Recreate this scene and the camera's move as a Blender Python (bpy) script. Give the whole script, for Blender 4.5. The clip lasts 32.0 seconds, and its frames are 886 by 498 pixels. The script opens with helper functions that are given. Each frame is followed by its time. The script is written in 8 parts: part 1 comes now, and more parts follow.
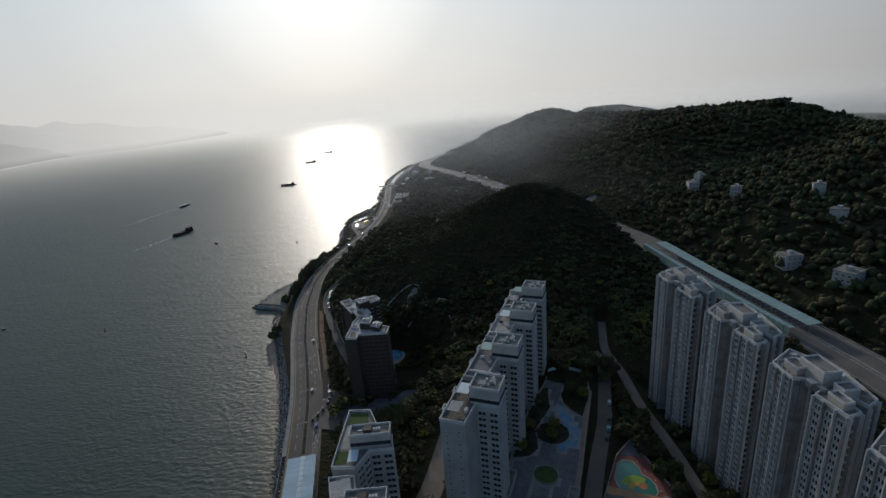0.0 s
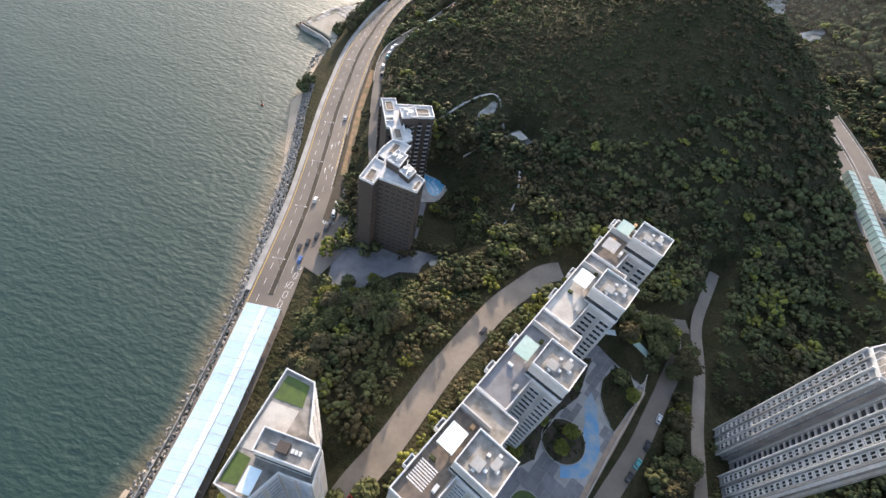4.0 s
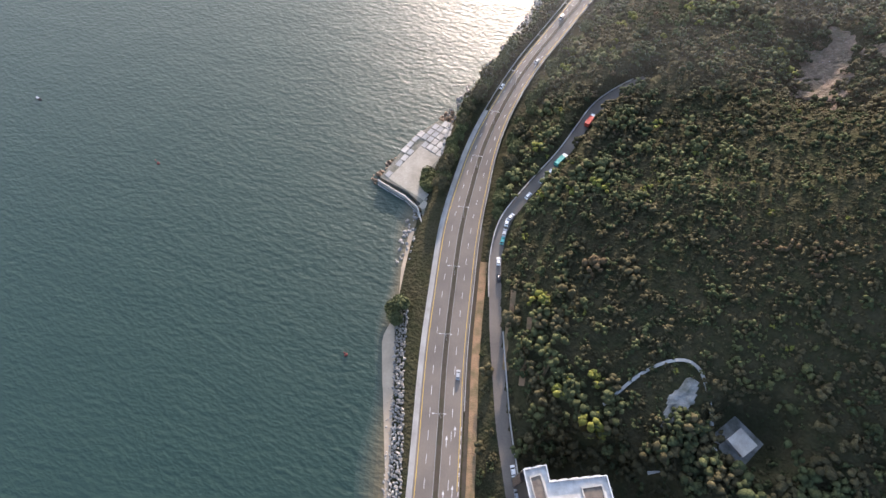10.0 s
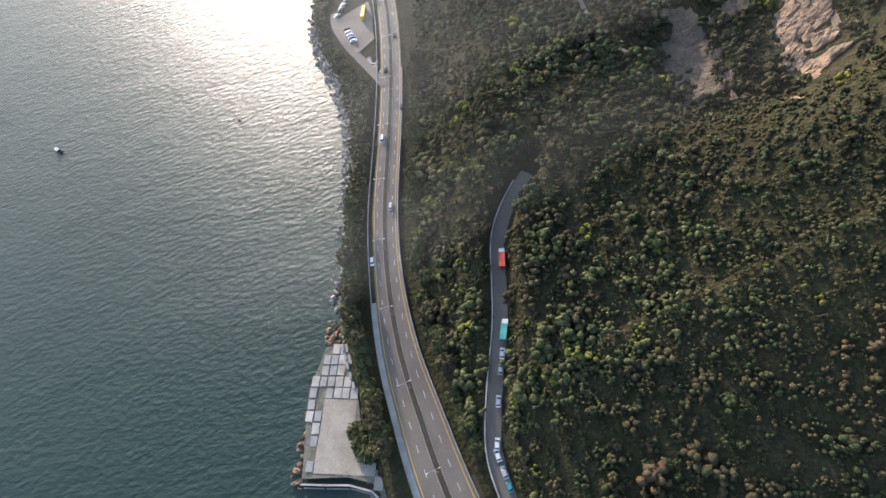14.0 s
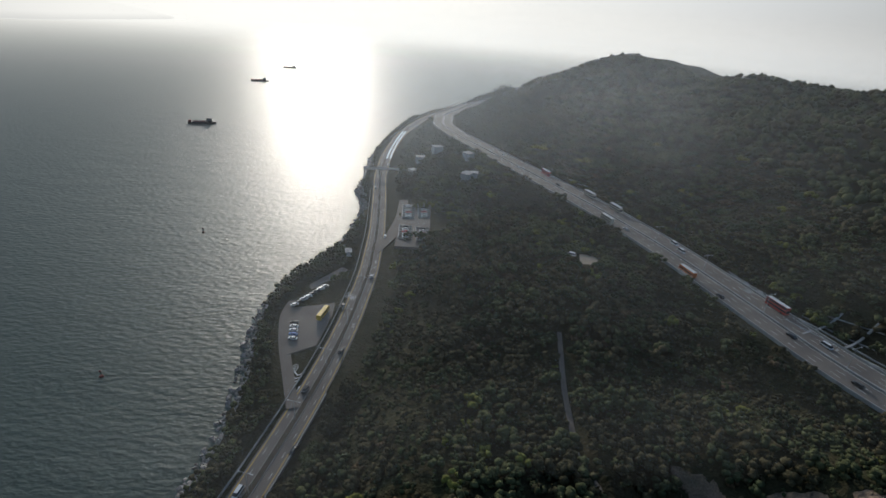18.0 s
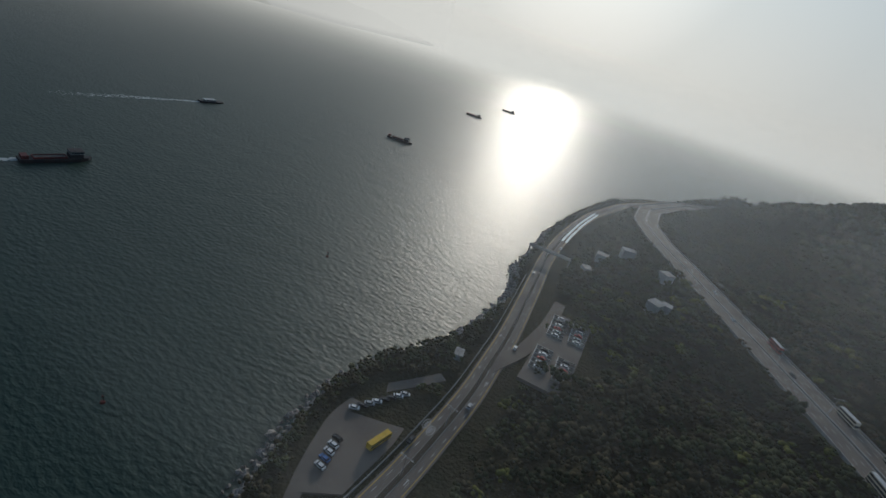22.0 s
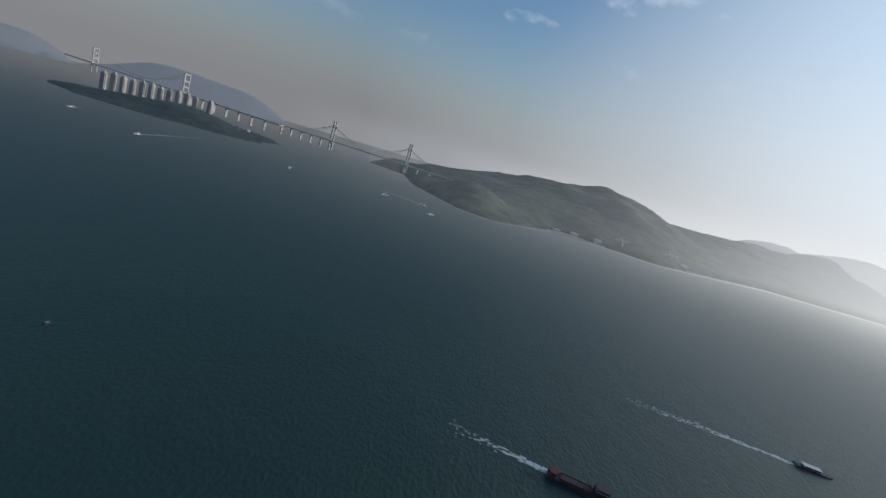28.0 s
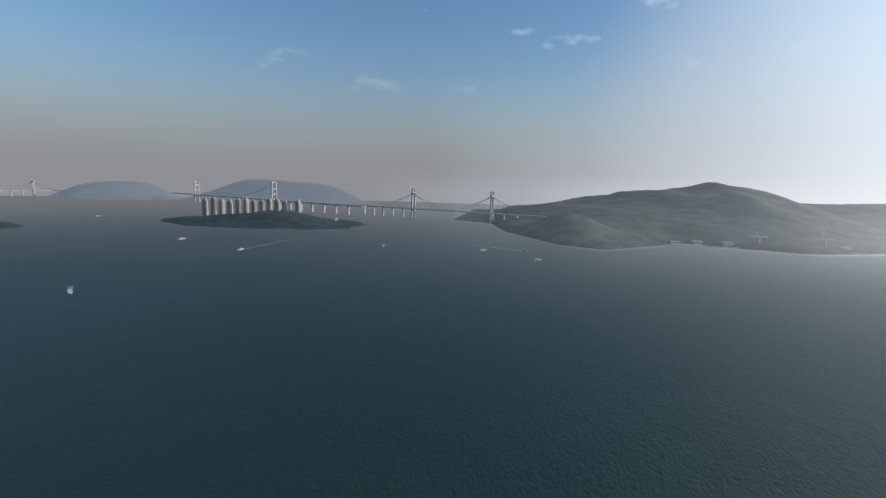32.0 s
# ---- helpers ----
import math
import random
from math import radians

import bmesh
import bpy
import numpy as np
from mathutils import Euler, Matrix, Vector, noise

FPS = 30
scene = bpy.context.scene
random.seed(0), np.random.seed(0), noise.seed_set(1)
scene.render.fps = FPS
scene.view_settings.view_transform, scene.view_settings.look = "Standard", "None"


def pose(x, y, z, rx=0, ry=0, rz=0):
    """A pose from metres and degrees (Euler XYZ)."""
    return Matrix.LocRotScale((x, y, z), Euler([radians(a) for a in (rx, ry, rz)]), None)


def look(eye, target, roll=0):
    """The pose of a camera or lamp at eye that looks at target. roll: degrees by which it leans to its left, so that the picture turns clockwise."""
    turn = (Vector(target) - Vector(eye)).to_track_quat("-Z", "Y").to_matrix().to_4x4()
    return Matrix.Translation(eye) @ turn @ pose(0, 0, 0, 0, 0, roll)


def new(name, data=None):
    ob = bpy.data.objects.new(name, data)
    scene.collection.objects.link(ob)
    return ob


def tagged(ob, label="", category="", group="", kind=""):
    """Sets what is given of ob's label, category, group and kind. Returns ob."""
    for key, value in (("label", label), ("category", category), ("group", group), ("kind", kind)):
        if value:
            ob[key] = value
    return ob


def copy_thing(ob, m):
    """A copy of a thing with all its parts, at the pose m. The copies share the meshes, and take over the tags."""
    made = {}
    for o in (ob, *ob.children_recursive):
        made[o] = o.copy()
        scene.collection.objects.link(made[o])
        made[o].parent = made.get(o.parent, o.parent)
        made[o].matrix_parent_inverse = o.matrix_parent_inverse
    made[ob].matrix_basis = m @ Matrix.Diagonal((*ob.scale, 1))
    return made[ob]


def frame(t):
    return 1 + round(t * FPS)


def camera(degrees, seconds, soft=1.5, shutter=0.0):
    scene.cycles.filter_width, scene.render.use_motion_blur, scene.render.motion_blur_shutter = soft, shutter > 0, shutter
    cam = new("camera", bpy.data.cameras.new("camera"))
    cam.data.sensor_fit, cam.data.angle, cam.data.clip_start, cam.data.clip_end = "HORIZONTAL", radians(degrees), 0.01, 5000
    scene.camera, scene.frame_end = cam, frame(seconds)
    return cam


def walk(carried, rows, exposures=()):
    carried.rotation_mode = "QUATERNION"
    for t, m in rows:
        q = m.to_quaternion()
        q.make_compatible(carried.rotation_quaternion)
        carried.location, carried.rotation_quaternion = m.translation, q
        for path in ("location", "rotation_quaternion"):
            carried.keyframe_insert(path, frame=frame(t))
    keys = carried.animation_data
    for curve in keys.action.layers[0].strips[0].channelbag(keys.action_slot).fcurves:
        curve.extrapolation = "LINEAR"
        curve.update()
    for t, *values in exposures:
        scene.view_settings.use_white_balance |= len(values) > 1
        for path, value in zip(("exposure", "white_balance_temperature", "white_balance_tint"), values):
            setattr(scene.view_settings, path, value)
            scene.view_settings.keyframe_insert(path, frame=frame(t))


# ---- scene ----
cam = camera(85.3, 32.0)
PATH = [
    (0, (-2.95, -10.02, 193.76), (-1.42, 84.93, 162.43), -4.62),
    (0.5, (-4.26, 6.92, 195.38), (-3.33, 97.14, 152.25), -5.12),
    (1, (-5.18, 24.13, 194.95), (-5.88, 103.74, 134.43), -5.14),
    (1.5, (-6.23, 38.3, 193.99), (-7.88, 104.74, 119.27), -3.53),
    (2, (-6.34, 51.7, 194.72), (-8.31, 107.83, 111.98), -2.92),
    (2.5, (-5.94, 67.91, 198.1), (-7.84, 127.25, 117.64), -1.71),
    (3, (-5.49, 84.11, 200.12), (-7.04, 146.14, 121.71), 8.3),
    (3.5, (-5.78, 99.22, 199.46), (-10.66, 162.82, 122.44), 15.13),
    (5.5, (-11.21, 166.95, 209.49), (-24.33, 223.99, 128.4), 7.85),
    (6, (-17.52, 182.75, 211.09), (-33.55, 238.65, 129.73), 10.12),
    (6.5, (-23.78, 197.97, 212.55), (-41.52, 252.14, 130.39), 8.48),
    (7, (-30.88, 212.92, 213.79), (-49.69, 266.32, 131.36), 11.18),
    (7.5, (-38.18, 227.63, 213.31), (-58.91, 280.05, 130.7), 11.55),
    (8, (-46.66, 241.77, 215.11), (-68.46, 291.69, 131.25), 6.16),
    (8.5, (-56.69, 255.58, 217.47), (-78.37, 303.59, 132.47), 2.28),
    (9, (-66.35, 270.09, 219.53), (-87.88, 316.29, 133.5), -0.78),
    (9.5, (-78.09, 283.61, 221.48), (-98.47, 328.51, 134.48), -2.86),
    (10, (-85.74, 298.67, 221.8), (-106.37, 342.09, 134.11), -7.72),
    (10.5, (-92.71, 314.75, 222.85), (-113.01, 357.02, 134.53), -15.15),
    (11, (-101.15, 331.63, 224.23), (-118.35, 373.67, 135.14), -20.93),
    (11.5, (-103.82, 345.78, 221.02), (-118.26, 389.69, 132.34), -26.27),
    (12, (-100.63, 356.63, 213.71), (-111.98, 404.01, 126.39), -29.01),
    (12.5, (-99.97, 370.27, 210.38), (-107.58, 415.3, 121.42), -16.33),
    (13, (-98.92, 384.01, 209.03), (-105.64, 428.07, 119.52), -12.45),
    (13.5, (-98.71, 397.67, 207.88), (-105.16, 443.84, 119.42), -26.81),
    (15.5, (-75.51, 409.99, 164.11), (-60.81, 479.48, 93.72), -5.8),
    (16, (-70.78, 424.36, 165.1), (-53.82, 499.44, 101.26), -1.96),
    (16.5, (-66.74, 437.4, 166.38), (-49.56, 517.69, 109.3), 1.92),
    (17, (-63.22, 449.36, 167.81), (-51.12, 531.19, 111.61), 9.25),
    (17.5, (-62.99, 461.57, 168.5), (-54.8, 546.14, 115.77), 9.38),
    (18, (-62.22, 474.92, 165.96), (-53.75, 564.21, 121.72), 4.66),
    (18.5, (-61.77, 486.79, 166.39), (-51.57, 576.21, 122.82), 2.83),
    (19, (-61.37, 498.23, 165.72), (-51.28, 587.7, 122.21), 3.09),
    (19.5, (-60.89, 509.53, 165.73), (-53.61, 599.22, 122.11), 5.66),
    (20, (-60.52, 521.75, 164.54), (-59.0, 611.92, 121.33), 9.18),
    (20.5, (-59.73, 532.61, 164.45), (-63.99, 622.78, 121.43), 10.59),
    (21, (-58.86, 544.0, 165.74), (-68.81, 633.66, 122.59), 11.19),
    (21.5, (-60.81, 554.92, 164.71), (-76.87, 643.94, 122.08), 12.46),
    (22, (-64.34, 567.06, 159.71), (-89.77, 654.69, 118.8), 17.33),
    (22.5, (-66.37, 575.28, 159.71), (-103.34, 659.72, 120.95), 19.53),
    (23, (-68.08, 582.32, 163.49), (-113.67, 664.0, 128.14), 16.47),
    (23.5, (-74.85, 585.39, 152.14), (-125.36, 667.40, 125.24), 12.60),
    (24, (-82.09, 591.26, 153.00), (-136.98, 670.91, 127.64), 11.79),
    (24.5, (-88.86, 596.56, 159.12), (-150.90, 670.47, 132.87), 14.64),
    (25, (-96.55, 603.28, 163.80), (-164.25, 671.63, 136.51), 13.14),
    (25.5, (-103.62, 612.77, 168.46), (-176.16, 675.68, 140.55), 11.89),
    (26, (-113.70, 620.72, 170.89), (-197.22, 669.48, 145.50), 17.93),
    (28.5, (-176.91, 649.52, 170.96), (-275.23, 648.52, 152.75), 14.12),
    (29, (-189.65, 650.60, 168.91), (-288.41, 645.73, 154.01), 12.35),
    (29.5, (-202.26, 649.42, 166.14), (-301.04, 640.06, 153.73), 11.91),
    (30, (-213.69, 643.01, 163.86), (-311.97, 629.36, 151.48), 11.81),
    (30.5, (-224.04, 635.19, 163.42), (-321.61, 617.17, 151.0), 11.61),
    (31, (-232.94, 624.78, 164.54), (-330.29, 605.72, 151.91), 9.32),
    (31.5, (-240.27, 612.76, 167.01), (-337.91, 595.68, 153.83), 5.03),
    (32, (-246.51, 600.17, 170.15), (-344.43, 585.04, 156.62), 1.71),
]
EXPOSURES = [(0, -0.35, 6100, 9), (0.5, 0.1, 6400, 12), (1.0, 0.98, 6800, 15), (1.5, 1.65, 7150, 16), (2, 2.25, 7350, 16), (3, 2.3, 7300, 17), (6, 2.45, 7150, 20), (9, 2.35, 6950, 22), (11, 2.15, 6850, 21),
             (12, 1.75, 6750, 21), (13, 2.05, 6700, 20), (15.5, 1.4, 6350, 12), (17, 0.82, 6150, 10), (18, 0.08, 6100, 8), (19, -0.15, 6100, 7), (22, -0.55, 6050, 6), (24, -0.92, 6050, 6), (25, -0.85, 6000, 6), (26, -0.35, 5950, 8), (28.5, 0.2, 5800, 9), (32, 0.4, 5750, 9)]
walk(cam, [(t, look(eye, target, roll)) for t, eye, target, roll in PATH], EXPOSURES)
# ---- sky and sun ----
SUN_ELEVATION, SUN_AZIMUTH = 13.5, 10.0  # degrees; azimuth from +y towards -x
world = bpy.data.worlds.new("sky")
scene.world = world
world.use_nodes = True
wn, wl = world.node_tree.nodes, world.node_tree.links
wn.clear()
w_out = wn.new("ShaderNodeOutputWorld")
w_bg = wn.new("ShaderNodeBackground")
w_sky = wn.new("ShaderNodeTexSky")
w_sky.sky_type = "NISHITA"
w_sky.sun_disc = False
w_sky.sun_elevation = radians(SUN_ELEVATION)
w_sky.sun_rotation = radians(-SUN_AZIMUTH)
w_sky.altitude = 150
w_sky.air_density, w_sky.dust_density, w_sky.ozone_density = 1.2, 0.5, 2.6
w_co = wn.new("ShaderNodeTexCoord")
w_sep = wn.new("ShaderNodeSeparateXYZ")
wl.new(w_co.outputs["Generated"], w_sep.inputs[0])
# the haze is brightest towards the sun, and reaches higher there
w_dot = wn.new("ShaderNodeVectorMath")
w_dot.operation = "DOT_PRODUCT"
wl.new(w_co.outputs["Generated"], w_dot.inputs[0])
sun_way = Vector((-math.sin(radians(SUN_AZIMUTH)) * math.cos(radians(SUN_ELEVATION)),
                  math.cos(radians(SUN_AZIMUTH)) * math.cos(radians(SUN_ELEVATION)), math.sin(radians(SUN_ELEVATION))))
w_dot.inputs[1].default_value = sun_way
w_reach = wn.new("ShaderNodeMapRange")
w_reach.inputs[1].default_value, w_reach.inputs[2].default_value = 0.25, 0.95
w_reach.inputs[3].default_value, w_reach.inputs[4].default_value = 0.27, 1.4
w_reach.interpolation_type = "SMOOTHSTEP"
wl.new(w_dot.outputs["Value"], w_reach.inputs[0])
w_rise = wn.new("ShaderNodeMath")
w_rise.operation = "DIVIDE"
w_rise.use_clamp = True
wl.new(w_sep.outputs["Z"], w_rise.inputs[0])
wl.new(w_reach.outputs[0], w_rise.inputs[1])
w_haze = wn.new("ShaderNodeValToRGB")
wl.new(w_rise.outputs[0], w_haze.inputs[0])
w_haze.color_ramp.interpolation = "EASE"
w_haze.color_ramp.elements[0].position, w_haze.color_ramp.elements[0].color = 0.0, (1, 1, 1, 1)
w_haze.color_ramp.elements[1].position, w_haze.color_ramp.elements[1].color = 1.0, (0.12, 0.12, 0.12, 1)
w_glow = wn.new("ShaderNodeValToRGB")
wl.new(w_dot.outputs["Value"], w_glow.inputs[0])
ramp = w_glow.color_ramp
ramp.elements[0].position, ramp.elements[0].color = 0.0, (2.1, 2.1, 2.12, 1)
ramp.elements[1].position, ramp.elements[1].color = 1.0, (19, 17.8, 15.8, 1)
for at, col in ((0.3, (2.9, 3.0, 3.05, 1)), (0.55, (4.7, 4.85, 4.85, 1)), (0.72, (6.5, 6.65, 6.6, 1)), (0.9, (8.4, 8.5, 8.2, 1)), (0.97, (10.2, 10.1, 9.5, 1)), (0.9955, (13.5, 13.0, 12.0, 1))):
    e = ramp.elements.new(at)
    e.color = col
w_mix = wn.new("ShaderNodeMix")
w_mix.data_type = "RGBA"
wl.new(w_haze.outputs["Color"], w_mix.inputs[0])
wl.new(w_sky.outputs["Color"], w_mix.inputs[6])
wl.new(w_glow.outputs["Color"], w_mix.inputs[7])
# a few thin clouds, high up
w_cloud = wn.new("ShaderNodeTexNoise")
w_cloud.inputs["Scale"].default_value, w_cloud.inputs["Detail"].default_value = 9.0, 6
w_flat = wn.new("ShaderNodeMapping")
w_flat.inputs["Scale"].default_value = (1, 1, 2.2)
w_flat.inputs["Location"].default_value = (0.4, 0.45, 0)
wl.new(w_co.outputs["Generated"], w_flat.inputs[0])
wl.new(w_flat.outputs[0], w_cloud.inputs["Vector"])
w_shape = wn.new("ShaderNodeMapRange")
w_shape.inputs[1].default_value, w_shape.inputs[2].default_value = 0.62, 0.76
w_shape.inputs[3].default_value, w_shape.inputs[4].default_value = 0.0, 0.75
wl.new(w_cloud.outputs["Fac"], w_shape.inputs[0])
w_high = wn.new("ShaderNodeMapRange")
w_high.inputs[1].default_value, w_high.inputs[2].default_value = 0.16, 0.3
wl.new(w_sep.outputs["Z"], w_high.inputs[0])
w_amount = wn.new("ShaderNodeMath")
w_amount.operation = "MULTIPLY"
wl.new(w_shape.outputs[0], w_amount.inputs[0])
wl.new(w_high.outputs[0], w_amount.inputs[1])
w_over = wn.new("ShaderNodeMix")
w_over.data_type = "RGBA"
wl.new(w_amount.outputs[0], w_over.inputs[0])
wl.new(w_mix.outputs[2], w_over.inputs[6])
w_over.inputs[7].default_value = (5.6, 5.6, 5.7, 1)
# warm near the horizon, cooler above
w_tone = wn.new("ShaderNodeValToRGB")
wl.new(w_sep.outputs["Z"], w_tone.inputs[0])
w_tone.color_ramp.elements[0].position, w_tone.color_ramp.elements[0].color = 0.0, (1.06, 0.99, 0.93, 1)
w_tone.color_ramp.elements[1].position, w_tone.color_ramp.elements[1].color = 0.34, (0.9, 0.99, 1.08, 1)
w_tinted = wn.new("ShaderNodeMix")
w_tinted.data_type = "RGBA"
w_tinted.blend_type = "MULTIPLY"
w_tinted.inputs[0].default_value = 1.0
wl.new(w_over.outputs[2], w_tinted.inputs[6])
wl.new(w_tone.outputs["Color"], w_tinted.inputs[7])
wl.new(w_tinted.outputs[2], w_bg.inputs["Color"])
w_bg.inputs["Strength"].default_value = 0.1
wl.new(w_bg.outputs[0], w_out.inputs[0])
sun = new("sun", bpy.data.lights.new("sun", "SUN"))
sun.data.energy, sun.data.angle, sun.data.color = 2.15, radians(1.6), (1.0, 0.88, 0.74)
sun.matrix_world = look(sun_way * 1000, (0, 0, 0))

# ---- materials ----
def material(name, base, rough=0.8, metal=0.0, second=None, scale=0.5, fine=None, bump=0.0, bump_scale=4.0, vary=0.0, island=0.0, spec=0.3, glow=None, grain=0.18):
    """A surface with stains (second colour, metres per patch = 1/scale), a fine grain, relief and a change from piece to piece."""
    m = bpy.data.materials.new(name)
    m.use_nodes = True
    n, l = m.node_tree.nodes, m.node_tree.links
    b = n["Principled BSDF"]
    b.inputs["Roughness"].default_value, b.inputs["Metallic"].default_value = rough, metal
    b.inputs["Specular IOR Level"].default_value = spec
    if glow:
        b.inputs["Emission Color"].default_value, b.inputs["Emission Strength"].default_value = (*glow, 1), 1.0
    pos = n.new("ShaderNodeNewGeometry").outputs["Position"]
    base4 = (*base, 1)
    t1 = n.new("ShaderNodeTexNoise")
    t1.inputs["Scale"].default_value, t1.inputs["Detail"].default_value = scale, 6
    l.new(pos, t1.inputs["Vector"])
    r1 = n.new("ShaderNodeValToRGB")
    l.new(t1.outputs["Fac"], r1.inputs[0])
    r1.color_ramp.elements[0].position, r1.color_ramp.elements[1].position = 0.38, 0.66
    r1.color_ramp.elements[0].color = base4
    r1.color_ramp.elements[1].color = (*(second or [c * 0.8 for c in base]), 1)
    col = r1.outputs["Color"]
    t2 = n.new("ShaderNodeTexNoise")
    t2.inputs["Scale"].default_value, t2.inputs["Detail"].default_value = fine or scale * 9, 4
    l.new(pos, t2.inputs["Vector"])
    r2 = n.new("ShaderNodeMapRange")
    r2.inputs[3].default_value, r2.inputs[4].default_value = 1 - grain, 1 + grain
    l.new(t2.outputs["Fac"], r2.inputs[0])
    hv = n.new("ShaderNodeHueSaturation")
    l.new(col, hv.inputs["Color"])
    val = r2.outputs[0]
    for amount, node, socket in ((vary, "ShaderNodeObjectInfo", "Random"), (island, "ShaderNodeNewGeometry", "Random Per Island")):
        if amount:
            r3 = n.new("ShaderNodeMapRange")
            r3.inputs[3].default_value, r3.inputs[4].default_value = 1 - amount, 1 + amount
            l.new(n.new(node).outputs[socket], r3.inputs[0])
            mu = n.new("ShaderNodeMath")
            mu.operation = "MULTIPLY"
            l.new(val, mu.inputs[0])
            l.new(r3.outputs[0], mu.inputs[1])
            val = mu.outputs[0]
    l.new(val, hv.inputs["Value"])
    l.new(hv.outputs["Color"], b.inputs["Base Color"])
    if bump:
        t3 = n.new("ShaderNodeTexNoise")
        t3.inputs["Scale"].default_value, t3.inputs["Detail"].default_value = bump_scale, 5
        l.new(pos, t3.inputs["Vector"])
        bp = n.new("ShaderNodeBump")
        bp.inputs["Strength"].default_value, bp.inputs["Distance"].default_value = bump, 1.0 / bump_scale
        l.new(t3.outputs["Fac"], bp.inputs["Height"])
        l.new(bp.outputs[0], b.inputs["Normal"])
    return m


ASPHALT = material("asphalt", (0.185, 0.156, 0.13), 0.85, second=(0.135, 0.116, 0.1), scale=0.06, fine=1.5, bump=0.1)
CONCRETE = material("concrete", (0.36, 0.35, 0.33), 0.85, second=(0.27, 0.26, 0.24), scale=0.15, bump=0.15)
PALE_CONCRETE = material("pale_concrete", (0.47, 0.44, 0.395), 0.85, second=(0.33, 0.3, 0.265), scale=0.2, bump=0.15)
EARTH = material("earth", (0.052, 0.046, 0.026), 0.95, second=(0.034, 0.036, 0.018), scale=0.12, fine=0.9, grain=0.4, bump=0.9, bump_scale=0.6, spec=0.05)
SCRUB = material("scrub", (0.082, 0.07, 0.038), 0.95, second=(0.052, 0.048, 0.026), scale=0.02, fine=1.8, bump=0.85, bump_scale=1.6, island=0.24, spec=0.08, grain=0.3)
LEAVES = material("leaves", (0.084, 0.09, 0.04), 0.9, second=(0.058, 0.066, 0.031), scale=0.02, fine=1.8, bump=0.85, bump_scale=1.6, island=0.24, spec=0.08, grain=0.3)
YELLOW_LEAVES = material("yellow_leaves", (0.14, 0.14, 0.035), 0.9, second=(0.11, 0.12, 0.03), scale=0.1, fine=2.2, bump=0.6, bump_scale=1.8, island=0.25, spec=0.08, grain=0.3)
DRY_LEAVES = material("dry_leaves", (0.1, 0.07, 0.04), 0.9, second=(0.07, 0.054, 0.032), scale=0.05, fine=2.2, bump=0.6, bump_scale=1.8, island=0.25, spec=0.08, grain=0.3)
ROCK = material("rock", (0.34, 0.31, 0.28), 0.9, second=(0.2, 0.185, 0.165), scale=0.6, bump=0.4, vary=0.2, island=0.25)
SAND = material("sand", (0.42, 0.33, 0.24), 0.9, second=(0.33, 0.26, 0.19), scale=0.1)
WALL = material("white_wall", (0.52, 0.505, 0.48), 0.75, second=(0.40, 0.385, 0.36), scale=0.12, bump=0.05)
TOWER_WALL = material("grey_wall", (0.34, 0.335, 0.33), 0.8, second=(0.23, 0.225, 0.22), scale=0.25, fine=2.0, bump=0.08)
LIGHT_ROOF = material("light_roof", (0.55, 0.54, 0.52), 0.8, second=(0.4, 0.385, 0.365), scale=0.4)
DARK_WALL = material("brown_wall", (0.085, 0.066, 0.054), 0.7, second=(0.062, 0.05, 0.042), scale=0.2)
ROOF = material("roof", (0.30, 0.275, 0.245), 0.85, second=(0.15, 0.135, 0.115), scale=0.35, fine=2.5, bump=0.15)

DECK_BROWN = material("brown_deck", (0.17, 0.135, 0.105), 0.8, second=(0.11, 0.09, 0.075), scale=0.6)
GLASS = material("dark_glass", (0.03, 0.035, 0.04), 0.12, second=(0.05, 0.055, 0.06), scale=0.3, spec=0.6)
WHITE = material("white_paint", (0.66, 0.65, 0.63), 0.6, second=(0.54, 0.53, 0.51), scale=0.4)
YELLOW = material("yellow_paint", (0.62, 0.4, 0.08), 0.7, second=(0.5, 0.33, 0.08), scale=0.5)
SOIL = material("median_soil", (0.075, 0.058, 0.045), 0.95, second=(0.055, 0.05, 0.03), scale=0.4, bump=0.4)
GREY_METAL = material("grey_metal", (0.45, 0.46, 0.47), 0.45, 0.7)
BLUE_SHEET = material("blue_sheet", (0.46, 0.62, 0.70), 0.35, second=(0.40, 0.55, 0.63), scale=0.08, vary=0.06)
PALE_SHEET = material("pale_sheet", (0.66, 0.76, 0.78), 0.35, second=(0.58, 0.68, 0.7), scale=0.1, vary=0.05)
GREEN_SHEET = material("green_sheet", (0.26, 0.38, 0.35), 0.45, second=(0.32, 0.42, 0.39), scale=0.1, vary=0.12)
LAWN = material("lawn", (0.075, 0.115, 0.03), 0.9, second=(0.06, 0.085, 0.03), scale=0.5)
RED_PAVING = material("red_paving", (0.36, 0.13, 0.10), 0.85, second=(0.28, 0.11, 0.09), scale=0.4, vary=0.1)
GREY_PAVING = material("grey_paving", (0.2, 0.196, 0.2), 0.85, second=(0.15, 0.146, 0.15), scale=0.3, vary=0.1)
BLUE_COURT = material("blue_court", (0.11, 0.22, 0.33), 0.75, second=(0.15, 0.23, 0.30), scale=0.2)
GREY_COURT = material("grey_court", (0.24, 0.25, 0.29), 0.75, second=(0.2, 0.21, 0.24), scale=0.2)
POOL_BLUE = material("pool_blue", (0.09, 0.36, 0.55), 0.15, second=(0.07, 0.30, 0.47), scale=0.4, spec=0.5)
